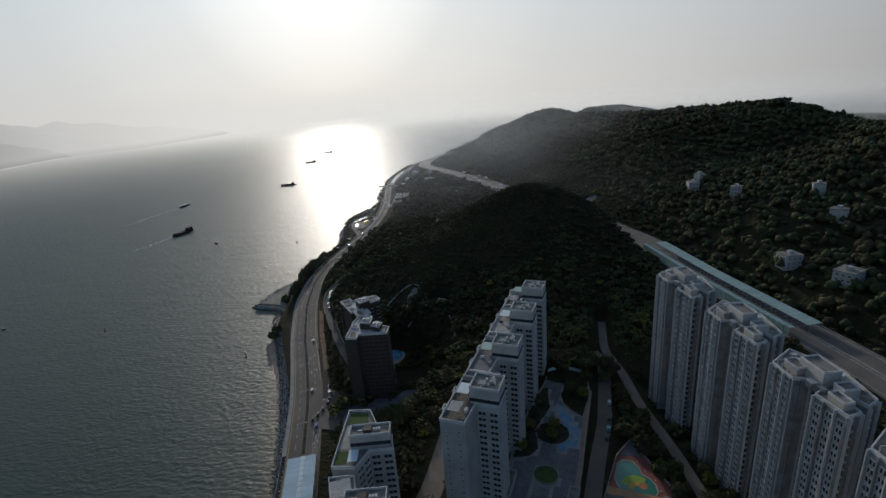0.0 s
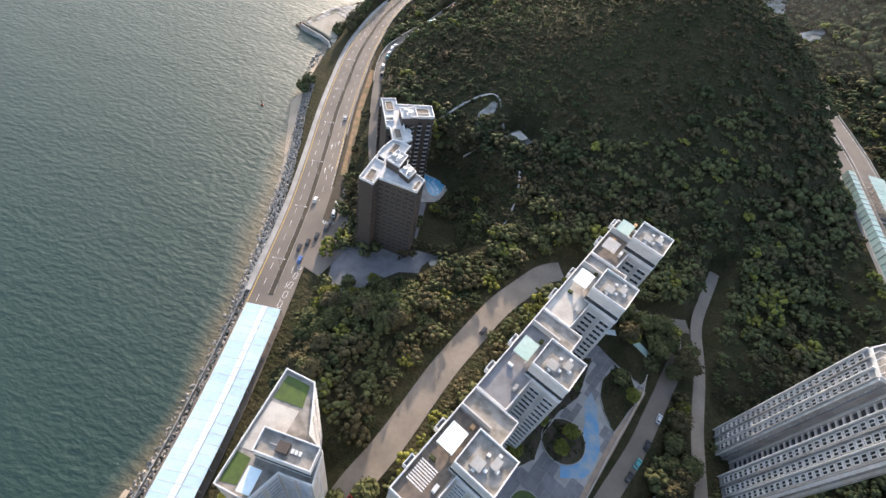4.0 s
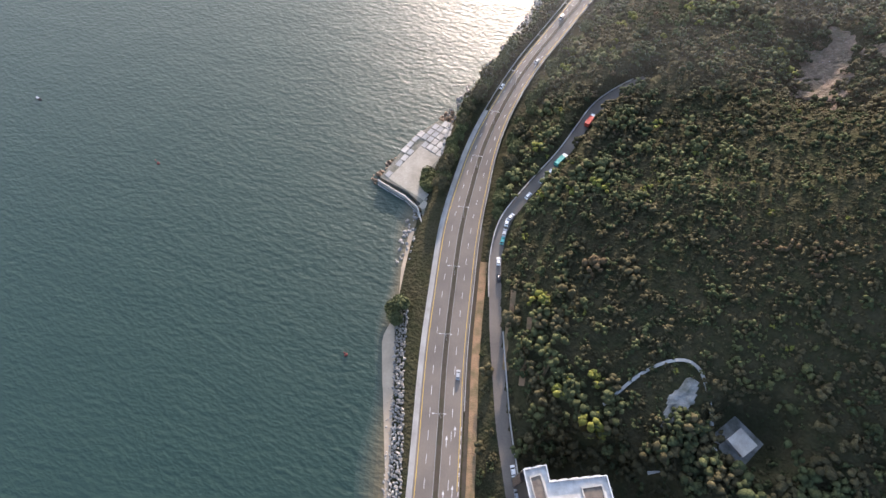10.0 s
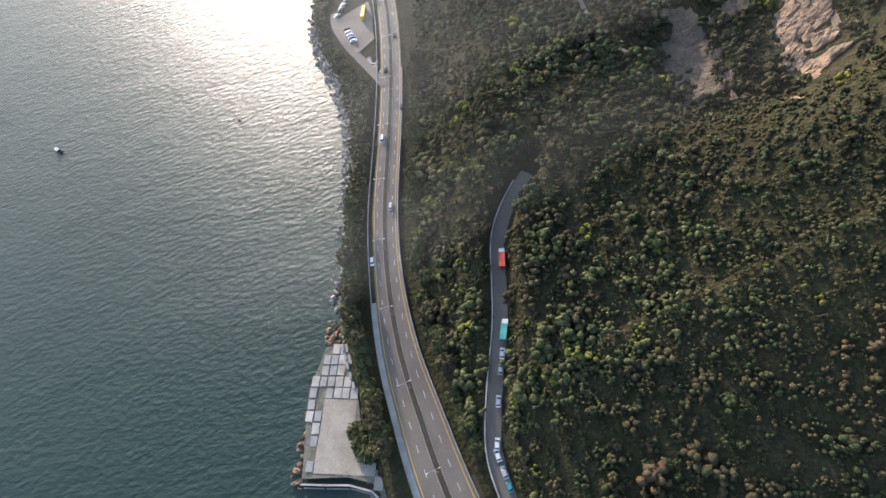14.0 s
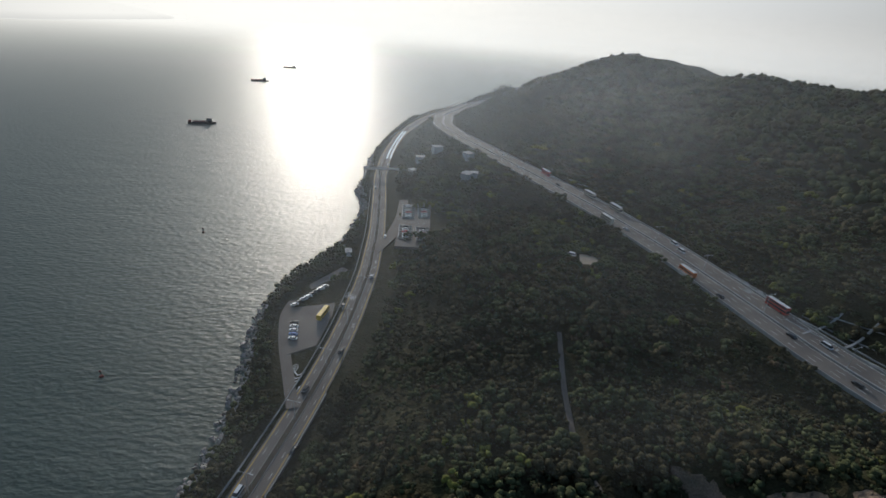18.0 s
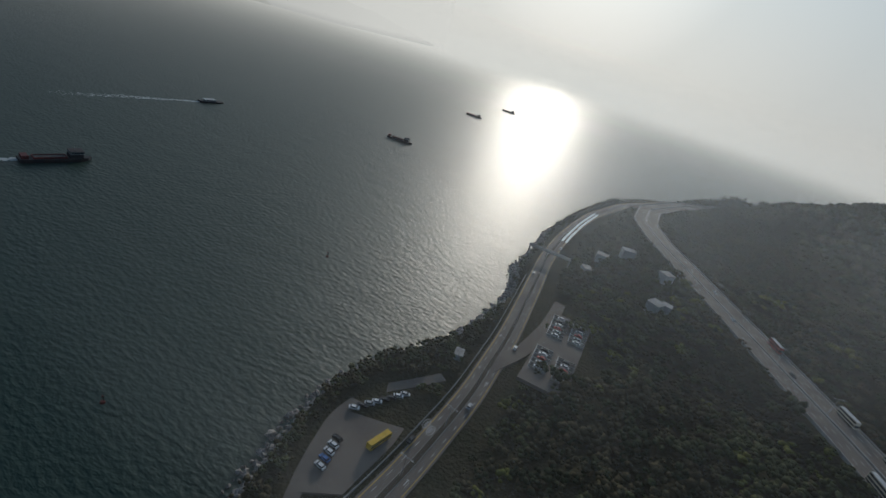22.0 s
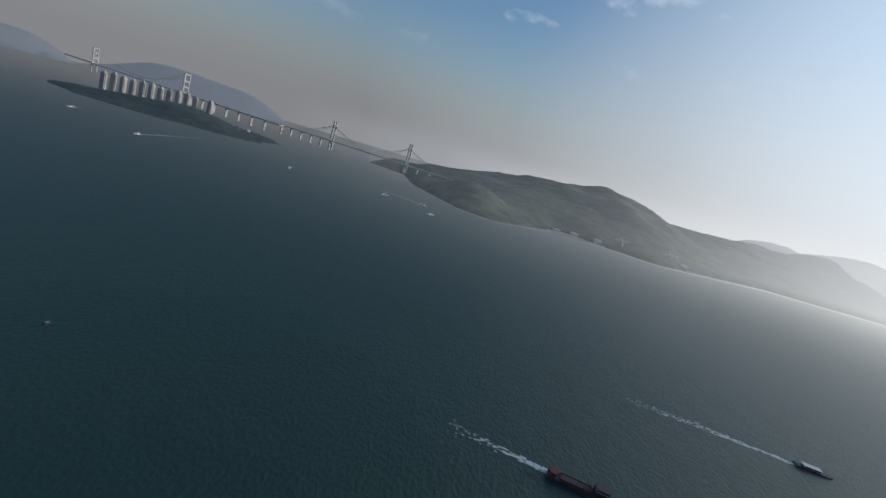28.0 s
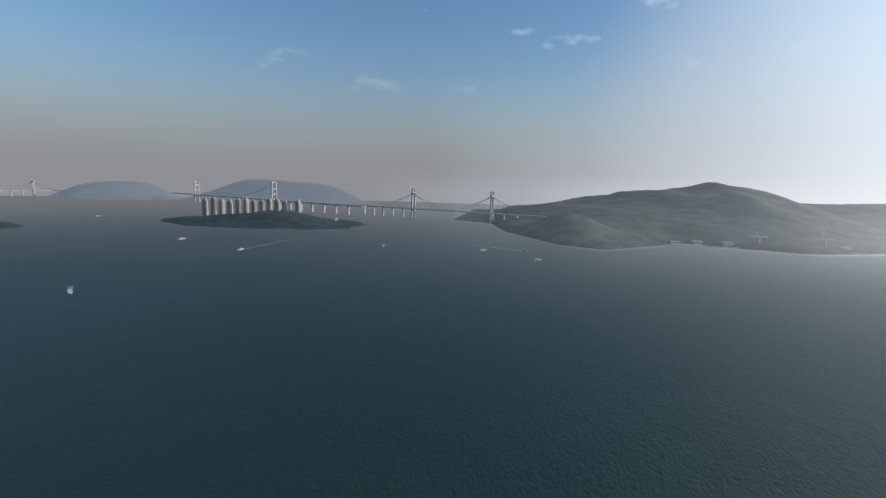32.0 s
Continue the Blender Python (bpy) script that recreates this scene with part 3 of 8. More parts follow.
# highway: walls, median, lane lines
tagged(ribbon("highway_wall", HIGHWAY, HIGHWAY_Z, 100, 1480, -13.4, -13.0, 1.1, CONCRETE, thick=2.4), "pale concrete parapet of the highway", "wall", kind="structure")
tagged(ribbon("highway_wall", HIGHWAY, HIGHWAY_Z, 100, 1480, 13.0, 13.4, 1.1, CONCRETE, thick=2.4), "pale concrete parapet of the highway", "wall", kind="structure")
tagged(ribbon("highway_barrier", HIGHWAY, HIGHWAY_Z, 100, 1480, -0.4, 0.4, 1.0, CONCRETE, thick=1.0), "concrete barrier between the highway's two sides", "wall", kind="structure")
for off in (-12.2, -1.2, 1.2, 12.2):
    tagged(ribbon("highway_line", HIGHWAY, HIGHWAY_Z, 100, 1480, off - 0.12, off + 0.12, 0.212, WHITE, thick=0.006), "white edge line of the highway", "road marking", kind="structure")
lines = tagged(new("highway_lane_lines"), "broken white lane lines of the highway", "road marking", kind="structure")
for off in (-8.4, -4.8, 4.8, 8.4):
    for y in np.arange(520, 900, 9.0):
        x, yy, z, turn = strip_at(HIGHWAY, HIGHWAY_Z, float(y), off)
        ob = new("lane_dash", dash)
        ob.parent = lines
        ob.matrix_basis = pose(x, yy, z + 0.21, 0, 0, turn)
# noise enclosure over the highway: a glazed roof over one side, a glazed edge over the other, beams across the gap
cover = thing("noise_enclosure", pose(0, 0, 0), "long pale green glazed noise cover on steel ribs over the highway", "noise barrier")
for k, y in enumerate(np.arange(228, 386, 4.0)):
    x, yy, z, turn = strip_at(HIGHWAY, HIGHWAY_Z, float(y), 0.0)
    m = pose(x, yy, z, 0, 0, turn)
    if k == 0:
        roof_pane = shared("pane", boxes((-1.6, -1.85, 6.2, 7.6, 1.85, 6.32)), GREEN_SHEET)
        edge_pane = shared("pane", boxes((-12.9, -1.85, 6.0, -9.4, 1.85, 6.12), (-13.0, -1.85, 1.2, -12.9, 1.85, 6.0)), GREEN_SHEET)
        rib = shared("rib", boxes((-13.1, -2.0, 0, -12.85, -1.85, 6.25), (-13.1, -2.0, 6.12, 7.8, -1.85, 6.35), (-0.15, -2.0, 0.9, 0.15, -1.85, 6.12), (7.6, -2.0, 5.2, 7.8, -1.85, 6.12)), GREY_METAL)
    put("pane", roof_pane, cover, m)
    put("pane", edge_pane, cover, m)
    put("rib", rib, cover, m)

# the pale-blue roof over the shore road
roof = thing("road_cover", pose(0, 0, 0), "long pale-blue sheet roof over the shore road on grey posts", "noise barrier")
for k, y in enumerate(np.arange(24, 207, 3.6)):
    x, yy, z, turn = strip_at(ROAD, ROAD_Z, float(y), 1.0)
    m = pose(x, yy, z, 0, 0, turn)
    if k == 0:
        left = shared("panel", boxes((-7.6, -1.7, 5.0, -0.9, 1.7, 5.12)), BLUE_SHEET)
        mid = shared("skylight", boxes((-0.75, -1.72, 5.25, 1.55, 1.72, 5.4)), PALE_SHEET)
        right = shared("panel", boxes((1.7, -1.7, 5.0, 7.4, 1.7, 5.12)), BLUE_SHEET)
        rib = shared("rib", boxes((-7.7, 1.7, 4.9, 7.5, 1.9, 5.16)), WHITE)
        post = shared("post", boxes((-7.6, 1.65, -0.2, -7.35, 1.9, 5.0)), GREY_METAL)
        post2 = shared("post", boxes((7.1, 1.65, -0.2, 7.35, 1.9, 5.0)), GREY_METAL)
        gut = shared("gutter", boxes((-0.9, -1.8, 4.95, -0.75, 1.8, 5.3)), GREY_METAL)
        gut2 = shared("gutter", boxes((1.55, -1.8, 4.95, 1.7, 1.8, 5.3)), GREY_METAL)
    for nm, me in (("panel", left), ("skylight", mid), ("panel", right), ("rib", rib), ("gutter", gut), ("gutter", gut2)) + ((("post", post), ("post", post2)) if k % 2 == 0 else ()):
        put(nm, me, roof, m)

# ---- woods and scrub ----
def crown_shape(rng, lumps, spread, flat, fine=1.0):
    """Vertices and triangles of one crown: uneven clumps of leaves round a centre."""
    bm = bmesh.new()
    bmesh.ops.create_icosphere(bm, subdivisions=1, radius=1)
    iv = np.array([v.co for v in bm.verts])
    jf = np.array([[v.index for v in f.verts] for f in bm.faces])
    bm.free()
    vs, fs = [], []
    for k in range(lumps):
        r = rng.uniform(0.26, 0.5) * fine
        turn = rng.uniform(0, 6.28)
        d = spread * math.sqrt(rng.uniform(0, 1))
        c = np.array([d * math.cos(turn), d * math.sin(turn), (1 - d * d * 0.8) * rng.uniform(0.3, 0.75) * flat])
        v = iv * r * rng.uniform(0.55, 1.25, (len(iv), 1)) * np.array([1, 1, 0.8]) + c
        fs.append(jf + sum(len(q) for q in vs))
        vs.append(v)
    return np.concatenate(vs), np.concatenate(fs)


def scatter(name, places, sizes, shapes, mats, pick, label, category):
    """One mesh of many crowns. pick: the material's number for each crown."""
    rng = np.random.RandomState(len(places))
    V, F, M, base = [], [], [], 0
    kinds = rng.randint(0, len(shapes), len(places))
    for (x, y, z), size, k, m in zip(places, sizes, kinds, pick):
        v, f = shapes[k]
        t = rng.uniform(0, 6.28)
        c, s = math.cos(t) * size, math.sin(t) * size
        w = np.empty_like(v)
        w[:, 0], w[:, 1], w[:, 2] = x + v[:, 0] * c - v[:, 1] * s, y + v[:, 0] * s + v[:, 1] * c, z + v[:, 2] * size * rng.uniform(0.8, 1.25)
        V.append(w)
        F.append(f + base)
        M.append(np.full(len(f), m))
        base += len(v)
    V, F, M = np.concatenate(V), np.concatenate(F), np.concatenate(M)
    me = bpy.data.meshes.new(name)
    me.vertices.add(len(V))
    me.vertices.foreach_set("co", V.astype(np.float32).ravel())
    me.loops.add(len(F) * 3)
    me.loops.foreach_set("vertex_index", F.astype(np.int32).ravel())
    me.polygons.add(len(F))
    me.polygons.foreach_set("loop_start", np.arange(0, len(F) * 3, 3, dtype=np.int32))
    for m in mats:
        me.materials.append(m)
    me.polygons.foreach_set("material_index", M.astype(np.int32))
    me.update(calc_edges=True)
    me.shade_smooth()
    return tagged(new(name, me), label, category, kind="stuff")


# bare places: x, y, radius
BARE = ((-58, 300, 22), (-52, 272, 15), (-42, 316, 13), (-2.5, 350, 10), (45, 716, 9), (-52, 802, 24), (-112, 690, 18), (-112, 722, 12), (-25, 357, 7), (-9, 268, 7), (-30, 254, 9),
        (22, 533, 8), (24, 545, 9), (29, 558, 10), (33, 570, 9), (67, 549, 7), (64, 538, 8), (60, 527, 8), (56, 516, 7), (53, 508, 5), (59, 561, 4), (50, 561, 4), (-28, 282, 12), (-60, 240, 13), (-46, 250, 9), (-28, 260, 9), (36, 501, 4), (165, 600, 14), (126, 690, 8), (121, 702, 7), (131, 678, 7), (190, 560, 9), (134, 632, 12), (128, 648, 12), (142, 618, 12))
# built-up ground of the estate: slab block, podium, pool and courts, staggered block, tall towers
ESTATE = (((-9, 140), (13, 131), (62, 246), (41, 256)), ((-9, 99), (13, 141), (24, 174), (41, 192), (53, 234), (62, 245), (76, 242), (78, 215), (64, 184), (55, 165), (31, 119), (24, 93), (0, 92)),
          ((58, 150), (70, 174), (86, 184), (93, 138), (73, 107), (56, 99), (37, 106), (43, 121)), ((-49, 165), (-34, 165), (-23, 148), (-22, 105), (-28, 95), (-10, 90), (-10, 80), (-14, 66), (-32, 70), (-42, 90), (-50, 125)),
          ((108, 226), (124, 226), (131, 209), (128, 186), (109, 184)), ((109, 183), (125, 183), (132, 166), (129, 143), (110, 141)), ((108, 141), (124, 141), (131, 124), (128, 101), (109, 99)), ((105, 99), (121, 99), (128, 82), (125, 59), (106, 57)))


def inside(x, y, outline):
    hit = np.zeros(np.shape(x), bool)
    for (ax, ay), (bx, by) in zip(outline, outline[1:] + outline[:1]):
        cross = ((ay > y) != (by > y)) & (x < (bx - ax) * (y - ay) / (by - ay + 1e-9) + ax)
        hit ^= cross
    return hit


def wooded(x, y):
    ok = (x - along(ROAD, y) > 17) & (np.abs(x - along(HIGHWAY, y)) > 17)
    for bx, by, r in BARE:
        ok &= np.hypot(x - bx, y - by) > r
    for half, fade, pts in LANES.values():
        ok &= near_line(x, y, pts)[0] > half + np.where(y < 300, 3.6, 2.0)
    for outline in ESTATE:
        ok &= ~inside(x, y, outline)
    return ok


def spots(x0, x1, y0, y1, step, seed):
    rng = np.random.RandomState(seed)
    gx, gy = np.meshgrid(np.arange(x0, x1, step), np.arange(y0, y1, step))
    x, y = gx.ravel() + rng.uniform(-0.5, 0.5, gx.size) * step, gy.ravel() + rng.uniform(-0.5, 0.5, gx.size) * step
    return x, y, rng


rng = np.random.RandomState(11)
SHAPES = [crown_shape(rng, 9, 0.8, 1.0, 0.86) for _ in range(10)]
FULL = [crown_shape(rng, 17, 0.85, 1.05, 0.62) for _ in range(8)]
LOW = [crown_shape(rng, 4, 0.7, 0.8, 0.9) for _ in range(10)]
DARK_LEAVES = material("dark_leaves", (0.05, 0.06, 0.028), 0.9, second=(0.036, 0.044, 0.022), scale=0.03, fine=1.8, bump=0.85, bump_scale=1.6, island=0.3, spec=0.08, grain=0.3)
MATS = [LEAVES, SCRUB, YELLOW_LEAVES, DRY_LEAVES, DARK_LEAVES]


def on_scrub(x, y):
    """The drier hill above the road carries low scrub."""
    return np.clip(1.5 * bump2(x, y, 30, 435, 120, 78) - 0.22 + 0.35 * waves(x, y), 0, 1)


def stand(x, y):
    """Which plants keep together: about -1 to 1, in stands some thirty metres wide."""
    return 0.75 * value_noise(x / 34 + 11, y / 34 + 2) + 0.45 * value_noise(x / 13 + 1, y / 13 + 7)


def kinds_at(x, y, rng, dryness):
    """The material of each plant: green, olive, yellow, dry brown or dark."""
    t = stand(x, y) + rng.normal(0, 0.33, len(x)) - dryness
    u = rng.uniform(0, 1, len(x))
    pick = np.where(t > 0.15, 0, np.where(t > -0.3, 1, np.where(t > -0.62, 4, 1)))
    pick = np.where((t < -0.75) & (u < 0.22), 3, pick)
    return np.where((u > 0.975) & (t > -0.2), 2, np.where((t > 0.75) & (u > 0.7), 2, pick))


x, y, rng = spots(-130, 215, 60, 960, 4.3, 5)
x, y = x + rng.uniform(-1.7, 1.7, len(x)), y + rng.uniform(-1.7, 1.7, len(x))
keep = wooded(x, y)
x, y = x[keep], y[keep]
tall = rng.uniform(0, 1, len(x)) > on_scrub(x, y)
x1, y1 = x[tall], y[tall]
size = (1.7 + 3.3 * rng.uniform(0, 1, len(x1)) ** 1.6) * (1 + 0.35 * stand(x1 + 90, y1)) * np.where(y1 < 300, 1.12, 1.0) * (1 - 0.4 * np.clip(on_scrub(x1, y1), 0, 1))
# lighter, greener leaf picks below y 300 brighten the estate's trees by colour
pick = kinds_at(x1, y1, rng, np.where(y1 < 300, -0.42, 0.0))
spot = np.stack([x1, y1, ground_z(x1, y1) + size * 0.3], 1)
near = y1 < 320
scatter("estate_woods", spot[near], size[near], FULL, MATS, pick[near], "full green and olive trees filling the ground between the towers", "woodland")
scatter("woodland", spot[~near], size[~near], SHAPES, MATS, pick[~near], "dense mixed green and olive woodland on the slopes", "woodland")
# a few broad old trees that stand above the rest
x, y, rng = spots(-60, 190, 250, 900, 26, 31)
keep = wooded(x, y) & (on_scrub(x, y) < 0.25) & (rng.uniform(0, 1, len(x)) < 0.5)
x, y = x[keep], y[keep]
size = rng.uniform(5.0, 8.0, len(x))
x, y, size = np.append(x, 25), np.append(y, 607), np.append(size, 11)
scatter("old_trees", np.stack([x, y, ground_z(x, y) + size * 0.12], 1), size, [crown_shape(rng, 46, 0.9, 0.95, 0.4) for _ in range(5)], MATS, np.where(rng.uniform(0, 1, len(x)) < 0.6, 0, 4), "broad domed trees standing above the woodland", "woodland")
x, y, rng = spots(-110, 160, 340, 600, 2.05, 6)
x, y = x + rng.uniform(-1.2, 1.2, len(x)), y + rng.uniform(-1.2, 1.2, len(x))
keep = wooded(x, y) & (rng.uniform(0, 1, len(x)) < np.clip(on_scrub(x, y) * 1.4 + 0.12, 0, 1))
x, y = x[keep], y[keep]
size = (0.75 + 1.9 * rng.uniform(0, 1, len(x)) ** 2) * (1 + 0.3 * stand(x + 40, y + 9))
scatter("scrub", np.stack([x, y, ground_z(x, y) + 0.1], 1), size, LOW, MATS, kinds_at(x, y, rng, 0.35), "low dry brown-green scrub over the hill", "scrub")
x, y, rng = spots(-45, 70, 236, 345, 2.5, 16)
keep = wooded(x, y) & (rng.uniform(0, 1, len(x)) < 0.7)
x, y = x[keep], y[keep]
size = rng.uniform(1.1, 2.2, len(x))
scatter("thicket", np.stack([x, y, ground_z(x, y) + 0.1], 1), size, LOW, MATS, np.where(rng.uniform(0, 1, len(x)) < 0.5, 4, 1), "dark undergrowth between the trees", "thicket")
# woods along the shore, between the road and the rocks
x, y, rng = spots(-190, -40, 505, 1250, 3.6, 7)
off, shore = x - along(ROAD, y), x - along(COAST, y)
keep = (off < -12) & (shore > 4) & ((y < 560) | (shore > 3)) & (near_line(x, y, LANES["car_park_road"][2])[0] > 5)
for bx, by, r in BARE:
    keep &= np.hypot(x - bx, y - by) > r
keep &= ~((y > 640) & (y < 735) & (x > along(COAST, y) + 16))
x, y = x[keep], y[keep]
size = rng.uniform(1.6, 3.4, len(x))
scatter("shore_woods", np.stack([x, y, ground_z(x, y) + size * 0.3], 1), size, SHAPES, MATS, np.where(rng.uniform(0, 1, len(x)) < 0.5, 0, 1), "belt of dark trees between the road and the rocky shore", "woodland")
# far slopes
x, y, rng = spots(60, 900, -100, 1900, 10.0, 8)
keep = wooded(x, y) & ((x > 215) | (y > 960)) & (x < along(CREST, y) + 60)
x, y = x[keep], y[keep]
x2, y2, rng2 = spots(-90, 120, 960, 1400, 5.5, 9)
keep = wooded(x2, y2)
x, y = np.concatenate([x, x2[keep]]), np.concatenate([y, y2[keep]])
size = np.where(x > 150, rng.uniform(6.5, 10.5, len(x)), rng.uniform(2.5, 4.5, len(x)))
keep = ground_z(x, y) > 2
x, y, size = x[keep], y[keep], size[keep]
tint = rng.uniform(0, 1, len(x)) + 0.3 * waves(x * 0.6, y * 0.6)
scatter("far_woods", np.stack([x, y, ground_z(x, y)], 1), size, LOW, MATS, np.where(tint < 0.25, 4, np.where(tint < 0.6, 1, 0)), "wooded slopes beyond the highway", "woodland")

# ---- buildings ----
def center(outline):
    return sum(p[0] for p in outline) / len(outline), sum(p[1] for p in outline) / len(outline)


def shrink(outline, d):
    """The outline moved inwards by d (outward if negative); points run clockwise or not."""
    n = len(outline)
    area = sum(outline[i][0] * outline[(i + 1) % n][1] - outline[(i + 1) % n][0] * outline[i][1] for i in range(n))
    s = 1 if area > 0 else -1
    out = []
    for i in range(n):
        p0, p1, p2 = (Vector((*outline[(i + k) % n], 0)) for k in (-1, 0, 1))
        e1, e2 = (p1 - p0).normalized(), (p2 - p1).normalized()
        n1, n2 = Vector((-e1.y, e1.x, 0)) * s, Vector((-e2.y, e2.x, 0)) * s
        m = (n1 + n2)
        m = m / max(m.length_squared / 2, 0.35)
        out.append((p1.x + m.x * d, p1.y + m.y * d))
    return out


def ring(bm, outline, inset, z0, z1):
    """A low wall that follows an outline."""
    inner = shrink(outline, inset)
    n = len(outline)
    v = [[bm.verts.new((*p, z)) for p in o] for o, z in ((outline, z0), (outline, z1), (inner, z1), (inner, z0))]
    for a in range(3):
        for i in range(n):
            bm.faces.new((v[a][i], v[a][(i + 1) % n], v[a + 1][(i + 1) % n], v[a + 1][i]))
    bmesh.ops.recalc_face_normals(bm, faces=bm.faces[:])
    return bm


def window_mesh(w, h, proud, frame_mat):
    """A framed window of two panes that looks along -y: a proud frame with the panes set back in it."""
    xs = (-w / 2 - 0.12, -w / 2, -0.05, 0.05, w / 2, w / 2 + 0.12)
    zs = (-0.14, 0, h, h + 0.14)
    bm = bmesh.new()
    front = [[bm.verts.new((x, -proud, z)) for x in xs] for z in zs]
    back = [[bm.verts.new((x, 0.05, z)) for x in (xs[0], xs[-1])] for z in (zs[0], zs[-1])]
    for r in range(3):
        for c in range(5):
            q = (front[r][c], front[r][c + 1], front[r + 1][c + 1], front[r + 1][c])
            if r == 1 and c in (1, 3):
                deep = [bm.verts.new((v.co.x, -0.02, v.co.z)) for v in q]
                bm.faces.new(deep).material_index = 1
                for i in range(4):
                    bm.faces.new((q[i], q[(i + 1) % 4], deep[(i + 1) % 4], deep[i]))
            else:
                bm.faces.new(q)
    bm.faces.new(front[0] + [back[0][1], back[0][0]])
    bm.faces.new(front[3] + [back[1][1], back[1][0]])
    bm.faces.new([front[r][0] for r in range(4)] + [back[1][0], back[0][0]])
    bm.faces.new([front[r][5] for r in range(4)] + [back[1][1], back[0][1]])
    return shared("window", bm, frame_mat, GLASS)


def balcony_mesh(w, wall):
    """A balcony that looks along -y: slab, solid parapet and a dark opening behind."""
    bm = boxes((-w / 2, -1.3, -0.15, w / 2, 0.05, 0), (-w / 2, -1.3, 0, w / 2, -1.18, 1.0), (-w / 2, -1.18, 0, -w / 2 + 0.12, 0.05, 1.0), (w / 2 - 0.12, -1.18, 0, w / 2, 0.05, 1.0))
    k = len(bm.faces)
    box(bm, -w / 2 + 0.2, -0.03, 0.02, w / 2 - 0.2, 0.04, 2.2)
    bm.faces.ensure_lookup_table()
    for f in bm.faces[k:]:
        f.material_index = 1
    return shared("balcony", bm, wall, GLASS)


def ledge_mesh(w):
    """A thin pale ledge for air conditioners under a dark window."""
    bm = boxes((-w / 2, -0.55, -0.12, w / 2, 0.05, 0.03), (-w / 2, -0.55, 0.03, -w / 2 + 0.08, 0.0, 0.5), (w / 2 - 0.08, -0.55, 0.03, w / 2, 0.0, 0.5))
    k = len(bm.faces)
    box(bm, -w / 2 + 0.1, -0.04, 0.6, w / 2 - 0.1, 0.04, 2.0)
    bm.faces.ensure_lookup_table()
    for f in bm.faces[k:]:
        f.material_index = 1
    return shared("ledge_window", bm, WHITE, GLASS)


KINDS = {"w": ("window", window_mesh(1.5, 1.35, 0.14, WHITE), 3.2), "s": ("window", window_mesh(0.8, 0.9, 0.1, WHITE), 4.2), "y": ("bay_window", window_mesh(2.0, 1.9, 0.5, WHITE), 2.9),
         "b": ("balcony", balcony_mesh(3.0, WALL), 3.6), "l": ("ledge_window", ledge_mesh(2.0), 2.9), "k": ("balcony", balcony_mesh(2.6, DARK_WALL), 3.4),
         "v": ("ledge_window", ledge_mesh(2.4), 2.7), "n": ("window", window_mesh(2.1, 1.5, 0.16, DECK_BROWN), 2.9), "d": ("band_window", window_mesh(3.1, 1.7, 0.3, WHITE), 3.7)}


def tower(name, outline, z0, z1, wall, sides, label, floor=2.85, first=4.0, parapet=1.1, group="", roofmat=None, limit=300):
    """A block over an outline of world points. sides: one letter an edge, for what its storeys show ('-' is a blank wall)."""
    n = len(outline)
    if sum(outline[i][0] * outline[(i + 1) % n][1] - outline[(i + 1) % n][0] * outline[i][1] for i in range(n)) < 0:
        outline, sides = outline[::-1], sides[-2::-1] + sides[-1] if len(sides) == n else sides
    cx, cy = center(outline)
    top = thing(name, pose(cx, cy, z0), label, "building", group)
    loc = [(x - cx, y - cy) for x, y in outline]
    h = z1 - z0
    part("wall", prism(bmesh.new(), loc, 0, h), wall, top)
    part("roof", prism(bmesh.new(), shrink(loc, 0.32), h, h + 0.12), roofmat or ROOF, top, "pale stained flat roof")
    part("parapet", ring(bmesh.new(), shrink(loc, -0.06), 0.3, h - 0.25, h + parapet), WHITE, top)
    part("plinth", prism(bmesh.new(), shrink(loc, -0.15), -3, 1.2), CONCRETE, top)
    count = 0
    storeys = np.arange(first, h - 2.4, floor)
    for i in range(n):
        kind = sides[i % len(sides)]
        if kind == "-":
            continue
        a, c = Vector((*loc[i], 0)), Vector((*loc[(i + 1) % n], 0))
        length = (c - a).length
        title, me, step = KINDS[kind]
        cols = max(int((length - 0.6) / step), 1 if length > 2.2 else 0)
        turn = math.atan2(c.y - a.y, c.x - a.x)
        for k in range(cols):
            p = a + (c - a) * ((k + 0.5) / cols)
            for z in storeys:
                if count < limit:
                    put(title, me, top, pose(p.x, p.y, z + 0.9 if kind in "wsydn" else z, 0, 0, math.degrees(turn)))
                    count += 1
    return top


def roof_box(parent, name, x0, y0, x1, y1, z, h, wall=WALL, label=""):
    """A plant room on a roof, in world points."""
    cx, cy, _ = parent.matrix_world.translation
    loc = [(x0 - cx, y0 - cy), (x1 - cx, y0 - cy), (x1 - cx, y1 - cy), (x0 - cx, y1 - cy)]
    base = z - parent.matrix_world.translation.z
    ob = part(name, prism(bmesh.new(), loc, base, base + h), wall, parent, label)
    part("parapet", ring(bmesh.new(), shrink(loc, -0.05), 0.25, base + h - 0.1, base + h + 0.7), WHITE, ob)
    part("roof", prism(bmesh.new(), shrink(loc, 0.28), base + h, base + h + 0.1), ROOF, ob)
    return ob


